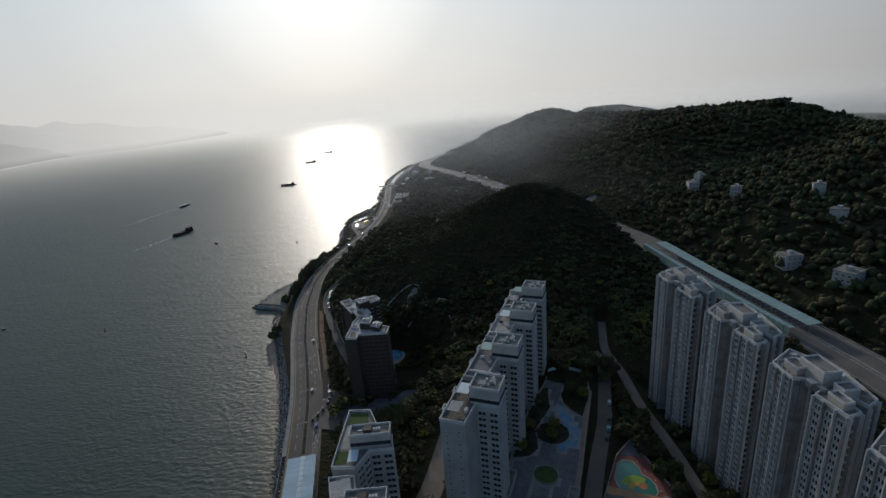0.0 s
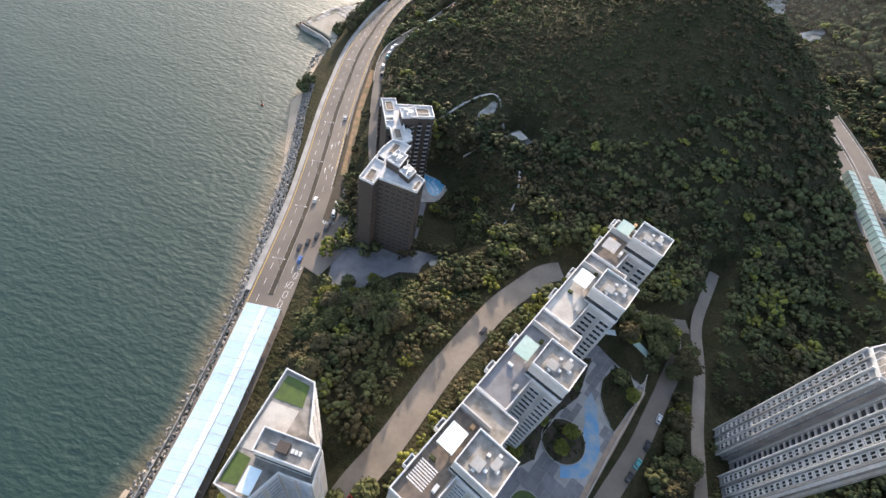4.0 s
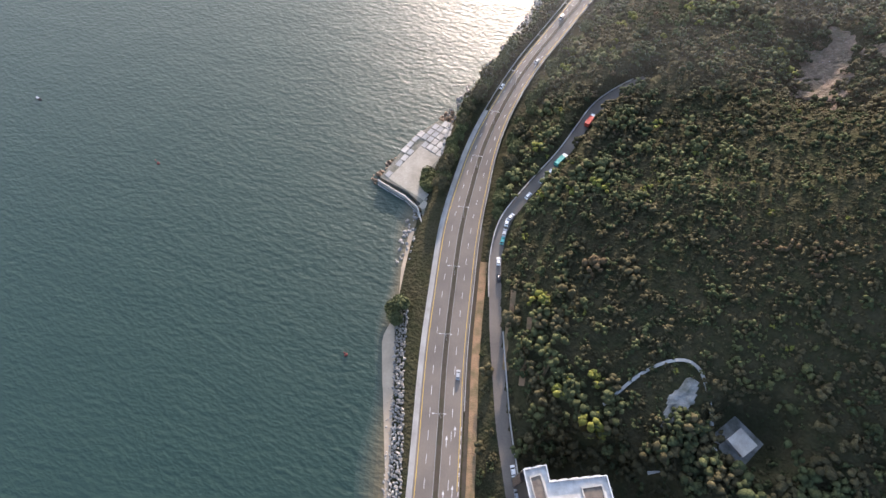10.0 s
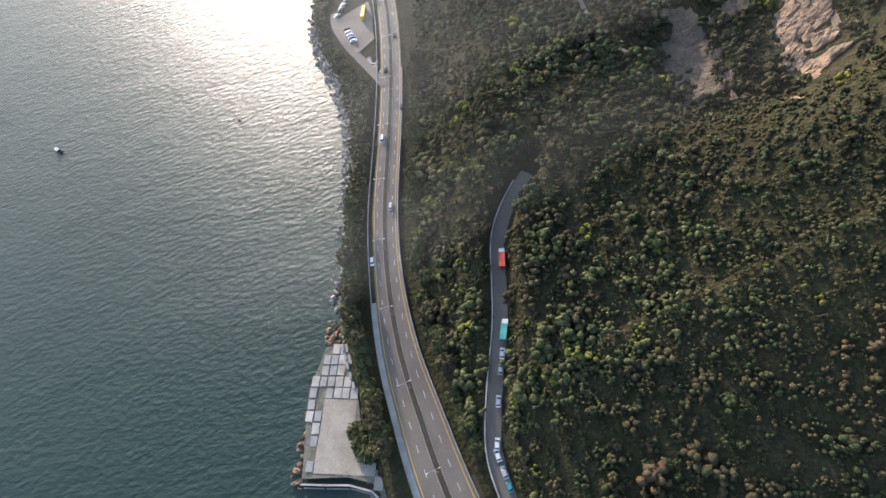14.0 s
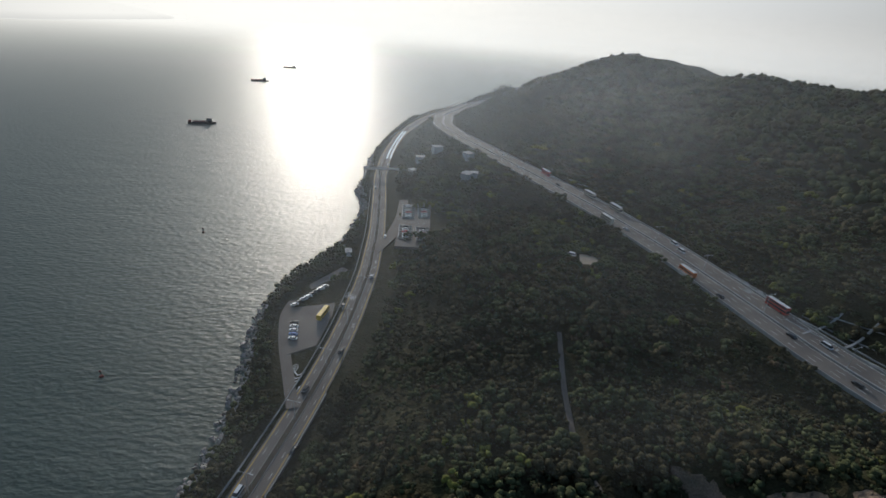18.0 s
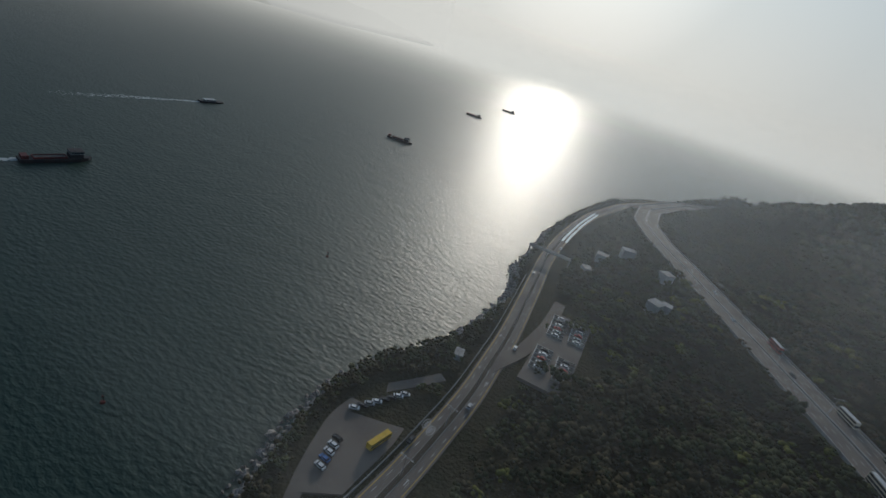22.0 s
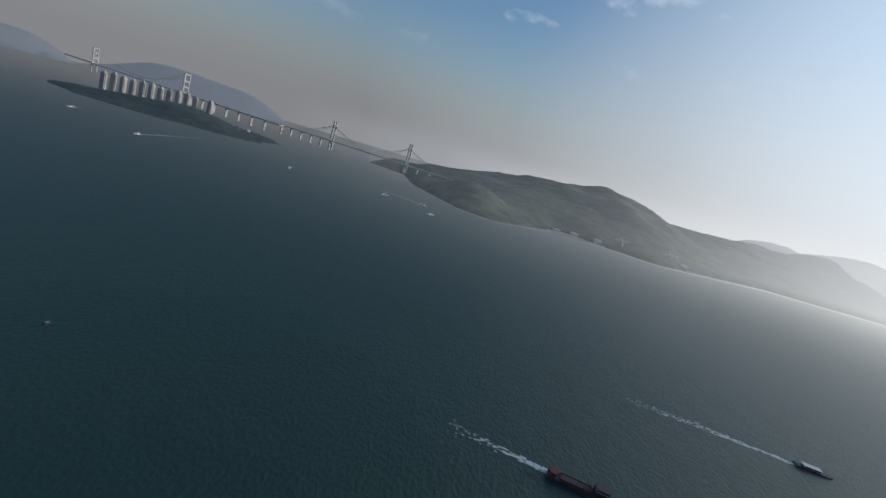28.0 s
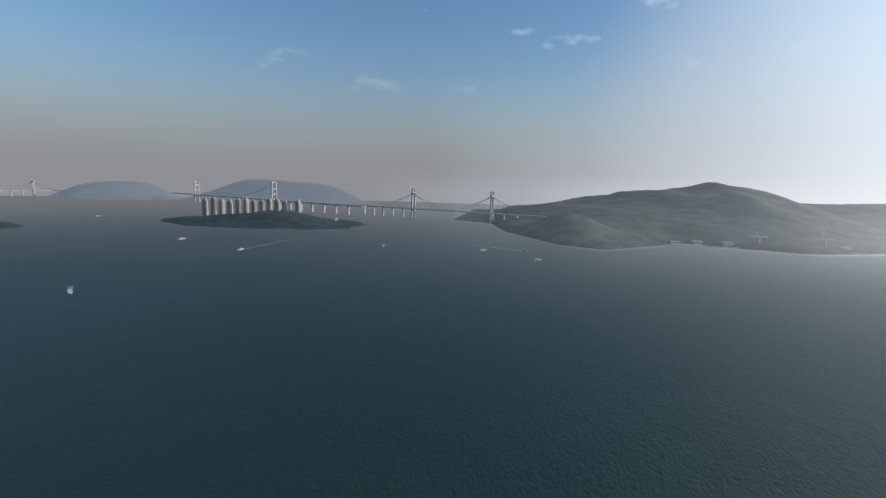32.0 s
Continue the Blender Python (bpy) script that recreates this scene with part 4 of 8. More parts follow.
# the brown pair of towers beside the shore road
NORTH = [(-75.5, 314.2), (-69, 317.7), (-66.9, 313.4), (-50.6, 320.7), (-46.5, 312.8), (-54.6, 308.4), (-59.4, 302), (-56.5, 296.8), (-54.3, 297.9), (-50.9, 291.2), (-53, 287.7), (-59.1, 287.3), (-63.4, 294.7), (-65, 294.2)]
SOUTH = [(-59.1, 287.1), (-52.8, 287.1), (-50, 286.4), (-51.3, 277.2), (-47.5, 276.4), (-46.8, 272.1), (-36.9, 268), (-37.6, 259.7), (-55.7, 260.6), (-56.3, 256), (-63.2, 257.2), (-61.3, 278.9)]
north = tower("apartment_tower", NORTH, 4, 52.4, DARK_WALL, "l-lllll-lk-kkk", "brown apartment tower with white ledges and a pale flat roof", group="towers by the shore road", roofmat=LIGHT_ROOF)
south = tower("apartment_tower", SOUTH, 4, 52.4, DARK_WALL, "-nn-nnnnn-kk", "brown apartment tower with rows of dark windows, angled to its neighbour", group="towers by the shore road", roofmat=LIGHT_ROOF)


def on_top(top, name, outline, z, h, mat, rim=None, label=""):
    """A block on a roof, over an outline of world points."""
    cx, cy, cz = top.matrix_world.translation
    loc = [(x - cx, y - cy) for x, y in outline]
    ob = part(name, prism(bmesh.new(), loc, z - cz, z - cz + h), mat, top, label)
    if rim:
        part("parapet", ring(bmesh.new(), shrink(loc, -0.08), 0.3, z - cz + h - 0.1, z - cz + h + 0.8), rim, ob)
        part("roof", prism(bmesh.new(), shrink(loc, 0.25), z - cz + h, z - cz + h + 0.08), LIGHT_ROOF, ob)
    return ob


for top, o, h in ((north, [(-62.9, 305.9), (-56.1, 310), (-52.7, 303.5), (-59.2, 299.4)], 4.2), (south, [(-55.4, 268.8), (-53, 276.7), (-47.6, 275.1), (-48.6, 266.6)], 4.2), (south, [(-48.2, 265.9), (-45.6, 271.2), (-41.3, 268.3), (-42.9, 263)], 3.0)):
    room = on_top(top, "lift_room", o, 52.5, h, DARK_WALL, WHITE)
    mx, my = center(o)
    cx, cy, cz = top.matrix_world.translation
    for dx, dy, w, d, hh in ((-1.6, 0.4, 1.8, 1.4, 1.5), (0.9, -0.8, 1.6, 1.8, 1.9), (0.6, 1.5, 2.6, 1.0, 0.9)):
        part("plant_unit", boxes((mx + dx - w / 2 - cx, my + dy - d / 2 - cy, 52.6 + h - cz, mx + dx + w / 2 - cx, my + dy + d / 2 - cy, 52.6 + h + hh - cz)), WHITE, room)
    part("duct", boxes((mx - 0.35 - cx, my - 2.6 - cy, 52.6 + h - cz, mx + 0.35 - cx, my + 2.6 - cy, 53.3 + h - cz)), GREY_METAL, room)
for top, o in ((north, [(-72.7, 312.5), (-70.1, 314.2), (-66.9, 308.5), (-69.5, 306.9)]), (north, [(-56.9, 314.6), (-51.6, 317.2), (-50.1, 314.1), (-55.3, 311.5)]), (north, [(-61.2, 294.2), (-58.8, 295.8), (-55.6, 290.2), (-58, 288.8)]),
               (south, [(-57, 284.8), (-54.4, 284.7), (-54.6, 278.6), (-57.4, 278.7)]), (south, [(-60.5, 264), (-57.8, 263.9), (-57.6, 258), (-60.3, 258.2)]), (south, [(-38.9, 266.4), (-37.8, 265.3), (-38.4, 260.6), (-39.8, 260.4)])):
    on_top(top, "roof_bed", o, 52.53, 0.5, DECK_BROWN, None, "sunken brown roof bed")
    cx, cy, cz = top.matrix_world.translation
    part("roof_kerb", ring(bmesh.new(), shrink([(x - cx, y - cy) for x, y in o], -0.4), 0.38, 52.52 - cz, 53.3 - cz), PALE_CONCRETE, top)
# light wells: their inner shade is put into flat dark sheets on the roof
for top, o in ((north, [(-67.6, 300.3), (-64.6, 302.3), (-63.6, 300.6), (-66.6, 298.6)]), (south, [(-60.6, 273.5), (-57.4, 272.7), (-57.3, 270.4), (-60.8, 271.3)])):
    on_top(top, "well_shade_sheet", o, 52.54, 0.06, RUBBER, None, "flat dark sheet for the shade of a light well")
    cx, cy, cz = top.matrix_world.translation
    part("well_kerb", ring(bmesh.new(), shrink([(x - cx, y - cy) for x, y in o], -0.35), 0.33, 52.52 - cz, 53.6 - cz), WHITE, top)

# the long stepped slab block: four units along one line
THETA = radians(-23)
AX, AY = (math.cos(THETA), math.sin(THETA)), (-math.sin(THETA), math.cos(THETA))


def slab_point(b, a):
    return -7 + AX[0] * b + AY[0] * a, 142 + AX[1] * b + AY[1] * a


def slab_outline(*pts):
    return [slab_point(b, a) for b, a in pts]


for k, (a0, length) in enumerate(((0, 34), (34.3, 35), (69.6, 32), (101.9, 22))):
    e0 = a0 + (12.5 if k < 3 else 10)
    unit = tower("slab_block_unit", slab_outline((0, a0), (10, a0), (10.5, e0), (20, e0), (20, e0 + 11), (14.5, e0 + 11), (14.5, a0 + length), (0, a0 + length)), 24, 76, WALL,
                 ("s" if k == 0 else "-") + "-dd-ds-"[0:1] + "dwsd-w", "white stepped unit of a long slab block with roof terraces", group="units of the slab block")
    cx, cy, _ = unit.matrix_world.translation
    loc = [(x - cx, y - cy) for x, y in slab_outline((8, e0 + 0.2), (19.8, e0 + 0.2), (19.8, e0 + 10.6), (8, e0 + 10.6))]
    upper = part("penthouse", prism(bmesh.new(), loc, 52, 59), WALL, unit)
    part("parapet", ring(bmesh.new(), shrink(loc, -0.06), 0.3, 58.9, 60), WHITE, upper)
    part("roof", prism(bmesh.new(), shrink(loc, 0.3), 59, 59.1), ROOF, upper)
    for b0, a1, b1, a2, hh in ((11, e0 + 2, 14, e0 + 5, 1.2), (15, e0 + 5, 17, e0 + 8, 0.9)):
        part("roof_tank", prism(bmesh.new(), [(x - cx, y - cy) for x, y in slab_outline((b0, a1), (b1, a1), (b1, a2), (b0, a2))], 59.1, 59.1 + hh), CONCRETE, upper)
    for i in range(5):
        b0, a1 = 12 + (i * 2.3) % 6, e0 + 1.5 + i * 1.7
        part("roof_unit", prism(bmesh.new(), [(x - cx, y - cy) for x, y in slab_outline((b0, a1), (b0 + 0.9, a1), (b0 + 0.9, a1 + 0.8), (b0, a1 + 0.8))], 59.1, 59.9), WHITE, upper)
    part("window_band", ring(bmesh.new(), shrink(loc, -0.04), 0.1, 53.2, 54.8), GLASS, upper)
    floor_ = [(x - cx, y - cy) for x, y in slab_outline((0.5, a0 + 0.5), (9.6, a0 + 0.5), (9.6, e0 - 0.2), (7.6, e0), (7.6, a0 + length - 7.5), (0.5, a0 + length - 7.5))]
    part("terrace_floor", prism(bmesh.new(), floor_, 52.13, 52.17), (DECK_BROWN, GREY_PAVING, PALE_CONCRETE, DECK_BROWN)[k], unit, "roof terrace floor")
    for a1 in (a0 + 6, a0 + 18):
        bay = [(x - cx, y - cy) for x, y in slab_outline((-1.3, a1), (0, a1), (0, a1 + 3.4), (-1.3, a1 + 3.4))]
        part("roof_balcony", ring(bmesh.new(), bay, 0.2, 50.4, 52.8), WHITE, unit)
        part("balcony_floor", prism(bmesh.new(), bay, 50.2, 50.4), WALL, unit)
    for b0, a1, w, d, hh in ((5.5, a0 + 24, 1.2, 1.2, 1.2), (2.5, a0 + 11.5, 1.6, 0.9, 0.9), (7.8, a0 + 6, 1.0, 2.0, 1.6)):
        part("terrace_box", prism(bmesh.new(), [(x - cx, y - cy) for x, y in slab_outline((b0, a1), (b0 + w, a1), (b0 + w, a1 + d), (b0, a1 + d))], 52.15, 52.15 + hh), (BRICK_ROOF, CONCRETE, WHITE, LEAVES)[(k + int(a1)) % 4], unit)
    # terrace: pergola or canopy on the roof's west half
    canopy = [(x - cx, y - cy) for x, y in slab_outline((1.5, a0 + 15), (6.5, a0 + 15), (6.5, a0 + 22), (1.5, a0 + 22))]
    part("terrace_canopy", prism(bmesh.new(), canopy, 54.4, 54.6), GREEN_SHEET if k % 2 else PALE_SHEET, unit, "thin canopy on the terrace")
    for p in shrink(canopy, 0.3):
        part("canopy_post", boxes((p[0] - 0.06, p[1] - 0.06, 52, p[0] + 0.06, p[1] + 0.06, 54.4)), WHITE, unit)
    bm = bmesh.new()
    for i in range(9):
        bm2 = [(x - cx, y - cy) for x, y in slab_outline((1.5, a0 + 4 + i * 0.7), (6.5, a0 + 4 + i * 0.7), (6.5, a0 + 4.3 + i * 0.7), (1.5, a0 + 4.3 + i * 0.7))]
        if k in (0, 3):
            part("pergola_slat", prism(bmesh.new(), bm2, 54.2, 54.35), WHITE, unit)
    bm.free()
    part("terrace_wall", prism(bmesh.new(), [(x - cx, y - cy) for x, y in slab_outline((0.3, a0 + length - 7), (10, a0 + length - 7), (10, a0 + length - 6.6), (0.3, a0 + length - 6.6))], 52, 54.5), WALL, unit)

# three units in a staggered row beside the covered road
row = (([(-45, 163), (-36, 162), (-31, 149), (-26, 146), (-25, 138), (-34, 138), (-38, 130), (-47, 131)], (-41, 139.5, -26, 145.5), "-dwsdd-w"),
       ([(-47, 126), (-38, 126), (-36, 115), (-25, 115), (-24, 108), (-33, 106), (-31, 98), (-40, 97)], (-38.5, 107.5, -25, 113.5), "-d-sdd-w"),
       ([(-37.8, 87.8), (-30, 91.6), (-25, 84.4), (-17.4, 87.7), (-12.9, 80.1), (-19.6, 76.1), (-15.6, 69.6), (-23.9, 65.2), (-30.2, 76.3)], None, "-ddwsd-dw"))
units = []
for outline, up, sides in row:
    unit = tower("terrace_block_unit", outline, 17, 68, WALL, sides, "pale grey unit of a staggered block with roof gardens", group="units of the staggered block")
    units.append(unit)
    cx, cy, _ = unit.matrix_world.translation
    o = [(up[0], up[1]), (up[2], up[1]), (up[2], up[3]), (up[0], up[3])] if up else [(-27.7, 78.7), (-17.2, 83.7), (-13.3, 79.8), (-25, 75)]
    o = [(x - cx, y - cy) for x, y in o]
    pent = part("penthouse", prism(bmesh.new(), o, 51, 57), WALL, unit)
    part("parapet", ring(bmesh.new(), shrink(o, -0.06), 0.28, 56.9, 57.9), WHITE, pent)
    part("roof", prism(bmesh.new(), shrink(o, 0.3), 57, 57.1), ROOF, pent, "brown-stained flat roof")
    mx, my = center(o)
    part("roof_hatch", boxes((mx - 2.4, my - 1.4, 57.1, mx + 0.6, my + 1.2, 58.3)), DARK_WALL, pent)
    for k in range(3):
        part("roof_unit", boxes((mx + 1.2 + k * 1.0, my - 0.6, 57.1, mx + 1.9 + k * 1.0, my + 0.4, 57.9)), WHITE, pent)
    part("roof_pipe", boxes((mx - 4.5, my - 0.1, 57.2, mx - 1, my + 0.1, 57.4)), GREY_METAL, pent)
    part("window_band", ring(bmesh.new(), shrink(o, -0.04), 0.1, 52.6, 54.2), GLASS, pent)


def on_roof(unit, name, outline, z, h, mat, label=""):
    cx, cy, cz = unit.matrix_world.translation
    return part(name, prism(bmesh.new(), [(x - cx, y - cy) for x, y in outline], z - cz, z - cz + h), mat, unit, label)


on_roof(units[0], "lawn", [(-44, 161.5), (-37, 160.8), (-36, 154.5), (-44.5, 154.5)], 68.15, 0.08, LAWN, "bright green roof lawn")
on_roof(units[0], "lawn", [(-46, 139.5), (-42, 139), (-42, 132.5), (-46.3, 132)], 68.15, 0.08, LAWN, "bright green roof lawn")
on_roof(units[0], "terrace_paving", [(-44.5, 153.5), (-36.5, 153.5), (-37, 146.5), (-42, 146), (-42, 140.5), (-46, 140.5)], 68.14, 0.05, PALE_CONCRETE)
on_roof(units[0], "glass_canopy", [(-41, 137), (-37.5, 137), (-37.5, 131), (-41, 131)], 70.3, 0.15, PALE_SHEET)
for i in range(4):
    for j in range(6):
        x, y = -37.7 + i * 1.15 + j * 0.33, 104.3 - j * 1.55
        on_roof(units[1], "solar_panel", [(x, y), (x + 1.05, y + 0.16), (x + 1.35, y - 1.26), (x + 0.3, y - 1.42)], 69.4, 0.1, SOLAR)
for i in range(10):
    on_roof(units[1], "pergola_slat", [(-45.4 + i * 0.16, 121.6 - i * 0.75), (-38.8 + i * 0.16, 123.2 - i * 0.75), (-38.7 + i * 0.16, 122.9 - i * 0.75), (-45.3 + i * 0.16, 121.3 - i * 0.75)], 70.6, 0.18, WHITE)
on_roof(units[1], "glass_canopy", [(-43.4, 107.8), (-40.2, 108.3), (-39.5, 105.1), (-42.5, 104.7)], 70.2, 0.12, GREEN_SHEET)
on_roof(units[1], "terrace_paving", [(-44, 105), (-38, 105), (-36, 98.5), (-40, 98)], 68.14, 0.05, PALE_CONCRETE)
for i in range(2):
    for j in range(4):
        x, y = -33.3 + i * 2.0 + j * 1.05, 89.2 + i * 1.0 - j * 1.9
        on_roof(units[2], "blue_panel", [(x, y), (x + 1.9, y + 0.95), (x + 2.9, y - 0.8), (x + 1.0, y - 1.75)], 70.4, 0.12, BLUE_SHEET)
on_roof(units[2], "white_canopy", [(-35.4, 86.1), (-32.5, 87.5), (-30, 82.7), (-32.7, 81.4)], 70.4, 0.2, PALE_SHEET, "white canopy panel")
for o in ([(-25.7, 71.3), (-23.4, 72.2), (-21.9, 68.6), (-24.2, 67.8)], [(-22, 74.5), (-20.6, 75.2), (-19.2, 72.5), (-20.7, 71.9)], [(-29.2, 75.8), (-27.4, 76.5), (-25.2, 72.7), (-26.6, 71.9)]):
    on_roof(units[2], "white_canopy", o, 70.6, 0.15, WHITE)
    for p in shrink(o, 0.25):
        on_roof(units[2], "canopy_post", [(p[0] - 0.07, p[1] - 0.07), (p[0] + 0.07, p[1] - 0.07), (p[0] + 0.07, p[1] + 0.07), (p[0] - 0.07, p[1] + 0.07)], 68.1, 2.5, WHITE)

# the row of tall grey towers
PLAN = ((110.5, 217), (110.5, 207.5), (115.5, 206), (115.5, 200.5), (111, 198.5), (112, 187), (117, 188.5), (116.5, 193.5), (120, 195), (121, 190.5), (126, 193), (128.5, 209), (121.5, 224))
for k, (dx, dy) in enumerate(((0, 0), (1, -43), (0, -85), (-3, -127))):
    o = [(x + dx, y + dy) for x, y in PLAN]
    t = tower("high_rise", o, 20, 94.5, TOWER_WALL, "ysvvyvv--v---", "tall grey apartment tower with rows of bay windows", group="row of tall towers", floor=2.8, first=2.5)
    ox, oy = dx, dy
    roof_box(t, "lift_room", 116 + ox, 202 + oy, 122 + ox, 212 + oy, 94.5, 5)
    roof_box(t, "water_tank", 117 + ox, 195 + oy, 122 + ox, 199 + oy, 94.5, 3.2)
    roof_box(t, "roof_hut", 113 + ox, 209 + oy, 117 + ox, 215 + oy, 94.5, 2.6, PALE_CONCRETE)
    roof_box(t, "roof_hut", 112.8 + ox, 190 + oy, 116 + ox, 196 + oy, 94.5, 2.6, PALE_CONCRETE)
    on_roof(t, "green_canopy", [(121 + ox, 214 + oy), (125 + ox, 214 + oy), (125 + ox, 210 + oy), (121 + ox, 210 + oy)], 97, 0.2, GREEN_SHEET if k % 2 else BRICK_ROOF)
    # pale fins between the bay windows
    cx, cy, _ = t.matrix_world.translation
    for (ax, ay), (bx, by), n in (((110.5, 217), (110.5, 207.5), 3), ((111, 198.5), (112, 187), 3), ((112, 187), (117, 188.5), 2), ((121, 190.5), (126, 193), 2), ((110.5, 207.5), (115.5, 206), 2)):
        a = math.degrees(math.atan2(by - ay, bx - ax))
        for i in range(n + 1):
            f = i / n
            fin = part("fin", boxes((-0.14, -1.0, 0, 0.14, 0.1, 74.9)), TOWER_WALL if i % 2 else WHITE, t)
            fin.matrix_basis = pose(ax + (bx - ax) * f + ox - cx, ay + (by - ay) * f + oy - cy, 0, 0, 0, a)
    # plant, frames and canopies that crowd the roof
    for px, py, w, d, h in ((113, 203, 1.6, 2.4, 2.0), (118.5, 214.5, 2.4, 1.6, 2.2), (124, 205, 2.2, 3.0, 2.4), (122.5, 199, 1.6, 1.6, 3.0), (114.2, 199.3, 1.4, 1.0, 1.6), (119.5, 219, 1.6, 1.2, 1.8)):
        part("roof_plant", boxes((px + ox - cx - w / 2, py + oy - cy - d / 2, 74.5, px + ox - cx + w / 2, py + oy - cy + d / 2, 74.5 + h), (px + ox - cx - w / 2 - 0.2, py + oy - cy - d / 2 - 0.2, 74.5 + h, px + ox - cx + w / 2 + 0.2, py + oy - cy + d / 2 + 0.2, 74.7 + h)), WHITE if w > 1.6 else GREY_METAL, t)
    for py in (208.2, 210.4, 212.6, 214.8):
        part("roof_frame", boxes((110.6 + ox - cx, py + oy - cy, 77.4, 113 + ox - cx, py + oy - cy + 0.2, 77.6), (110.6 + ox - cx, py + oy - cy, 75.4, 110.8 + ox - cx, py + oy - cy + 0.2, 77.4)), WHITE, t)

# ---- shore: rocks, beach, ruined platform ----
def rock_meshes(seed, count, mat, smooth=False):
    rng = random.Random(seed)
    out = []
    for _ in range(count):
        bm = bmesh.new()
        bmesh.ops.create_icosphere(bm, subdivisions=1, radius=1)
        for v in bm.verts:
            v.co *= rng.uniform(0.7, 1.2)
            v.co.z *= 0.75
        out.append(shared("boulder", bm, mat))
    return out


ROCKS = rock_meshes(4, 8, ROCK)
sea_wall = tagged(new("rock_revetment"), "bank of grey boulders between the road and the sea", "revetment", kind="structure")
rng = random.Random(8)
count = 0
bank_v, bank_f = [], []
for y in np.arange(60, 372, 1.25):
    xc = float(along(COAST, y))
    for o in np.arange(0.2, 8.5, 1.55):
        x, yy, s = xc + o + rng.uniform(-0.5, 0.5), y + rng.uniform(-0.5, 0.5), rng.uniform(0.6, 1.2)
        z = max(ground_at(x, yy), -0.6) + 0.15
        m = pose(x, yy, z, rng.uniform(0, 360), rng.uniform(0, 360), rng.uniform(0, 360)) @ Matrix.Scale(s, 4)
        me = ROCKS[rng.randrange(8)]
        if 215 < y < 330 and count < 300 and o < 7 and rng.random() < 0.75:
            put("boulder", me, sea_wall, m)
            count += 1
        else:
            base = len(bank_v)
            bank_v += [tuple(m @ v.co) for v in me.vertices]
            bank_f += [tuple(base + i for i in p.vertices) for p in me.polygons]
bank = mesh("boulder_bank", bank_v, bank_f, ROCK, sea_wall)
bank["kind"] = "stuff"
# loose rocks along the wild shore
vs, fs = [], []
for y in np.arange(395, 1240, 1.7):
    for _ in range(2 if y < 560 else 3):
        x, s = float(along(COAST, y)) + rng.uniform(-4, 4), rng.uniform(0.5, 1.7) * (1 if y < 600 else 1.3)
        m = pose(x, y + rng.uniform(-1, 1), max(ground_at(x, y), -0.3) + 0.1, rng.uniform(0, 360), rng.uniform(0, 360), 0) @ Matrix.Scale(s, 4)
        me = ROCKS[rng.randrange(8)]
        base = len(vs)
        vs += [tuple(m @ v.co) for v in me.vertices]
        fs += [tuple(base + i for i in p.vertices) for p in me.polygons]
tagged(mesh("shore_rocks", vs, fs, ROCK), "broken brown and grey rocks along the waterline", "rocks", kind="stuff")


def apron(name, pts, mat, label, cat, z0=-1.5):
    """A low sheet on the shore; points of x, y, z."""
    bm = bmesh.new()
    top = [bm.verts.new(p) for p in pts]
    low = [bm.verts.new((p[0], p[1], z0)) for p in pts]
    bm.faces.new(top)
    for i in range(len(pts)):
        j = (i + 1) % len(pts)
        bm.faces.new((top[i], low[i], low[j], top[j]))
    bmesh.ops.recalc_face_normals(bm, faces=bm.faces[:])
    bmesh.ops.triangulate(bm, faces=bm.faces[:])
    return tagged(link(name, bm, mat), label, cat, kind="structure")


apron("beach", [(-118, 268, -0.2), (-129, 300, -0.25), (-142, 330, -0.25), (-151, 352, -0.2), (-149, 366, 0.6), (-143, 352, 1.4), (-133, 330, 1.3), (-121, 300, 1.0), (-113, 270, 0.8)], SAND, "narrow strip of brown sand below the boulders", "beach")
apron("beach", [(-149, 372, 0.1), (-156, 392, -0.2), (-160, 414, -0.2), (-155, 414, 0.9), (-151, 392, 1.2), (-146, 374, 1.6)], SAND, "narrow strip of brown sand below the boulders", "beach")
apron("beach", [(-92, 30, -0.2), (-97, 90, -0.2), (-96, 128, -0.2), (-93, 128, 0.6), (-93, 90, 0.9), (-88, 30, 1.0)], SAND, "brown sand at the foot of the boulders", "beach")
apron("beach", [(-125, 770, -0.2), (-113, 798, -0.2), (-102, 842, -0.2), (-93, 890, -0.2), (-88, 888, 1.4), (-96, 842, 1.5), (-106, 798, 1.6), (-118, 772, 1.6)], SAND, "small brown beach in a cove", "beach")
apron("slipway", [(-156, 416, 1.2), (-149, 416, 3.4), (-138, 378, 4.4), (-136, 368, 4.6), (-146, 370, 1.6), (-150, 392, 1.2)], SLOPE_CONCRETE, "smooth sloping concrete apron under the road", "apron")

# the ruined concrete platform: broken slabs over a stone base
base_pts = [(-187, 440), (-179, 474), (-168, 491), (-155, 489), (-158, 452), (-157, 440), (-151, 417), (-159, 430), (-168, 435)]
OLD_BASE = material("mossy_concrete", (0.2, 0.185, 0.15), 0.95, second=(0.12, 0.115, 0.085), scale=0.3, fine=1.5, grain=0.4, bump=0.4, bump_scale=1.0)
DUSTY = material("dusty_floor", (0.37, 0.33, 0.27), 0.95, second=(0.28, 0.25, 0.2), scale=0.12, fine=1.0, grain=0.25)
ruin = thing("ruined_platform", pose(-172, 460, 0), "ruined seaside platform of cracked pale concrete slabs", "platform")
part("base", prism(bmesh.new(), [(x + 172, y - 460) for x, y in shrink(base_pts, 0.6)], -2, 3.6), OLD_BASE, ruin, "stained mossy concrete base")
slab = shared("slab", boxes((-1.62, -2.15, 0, 1.62, 2.15, 0.32)), PALE_CONCRETE)
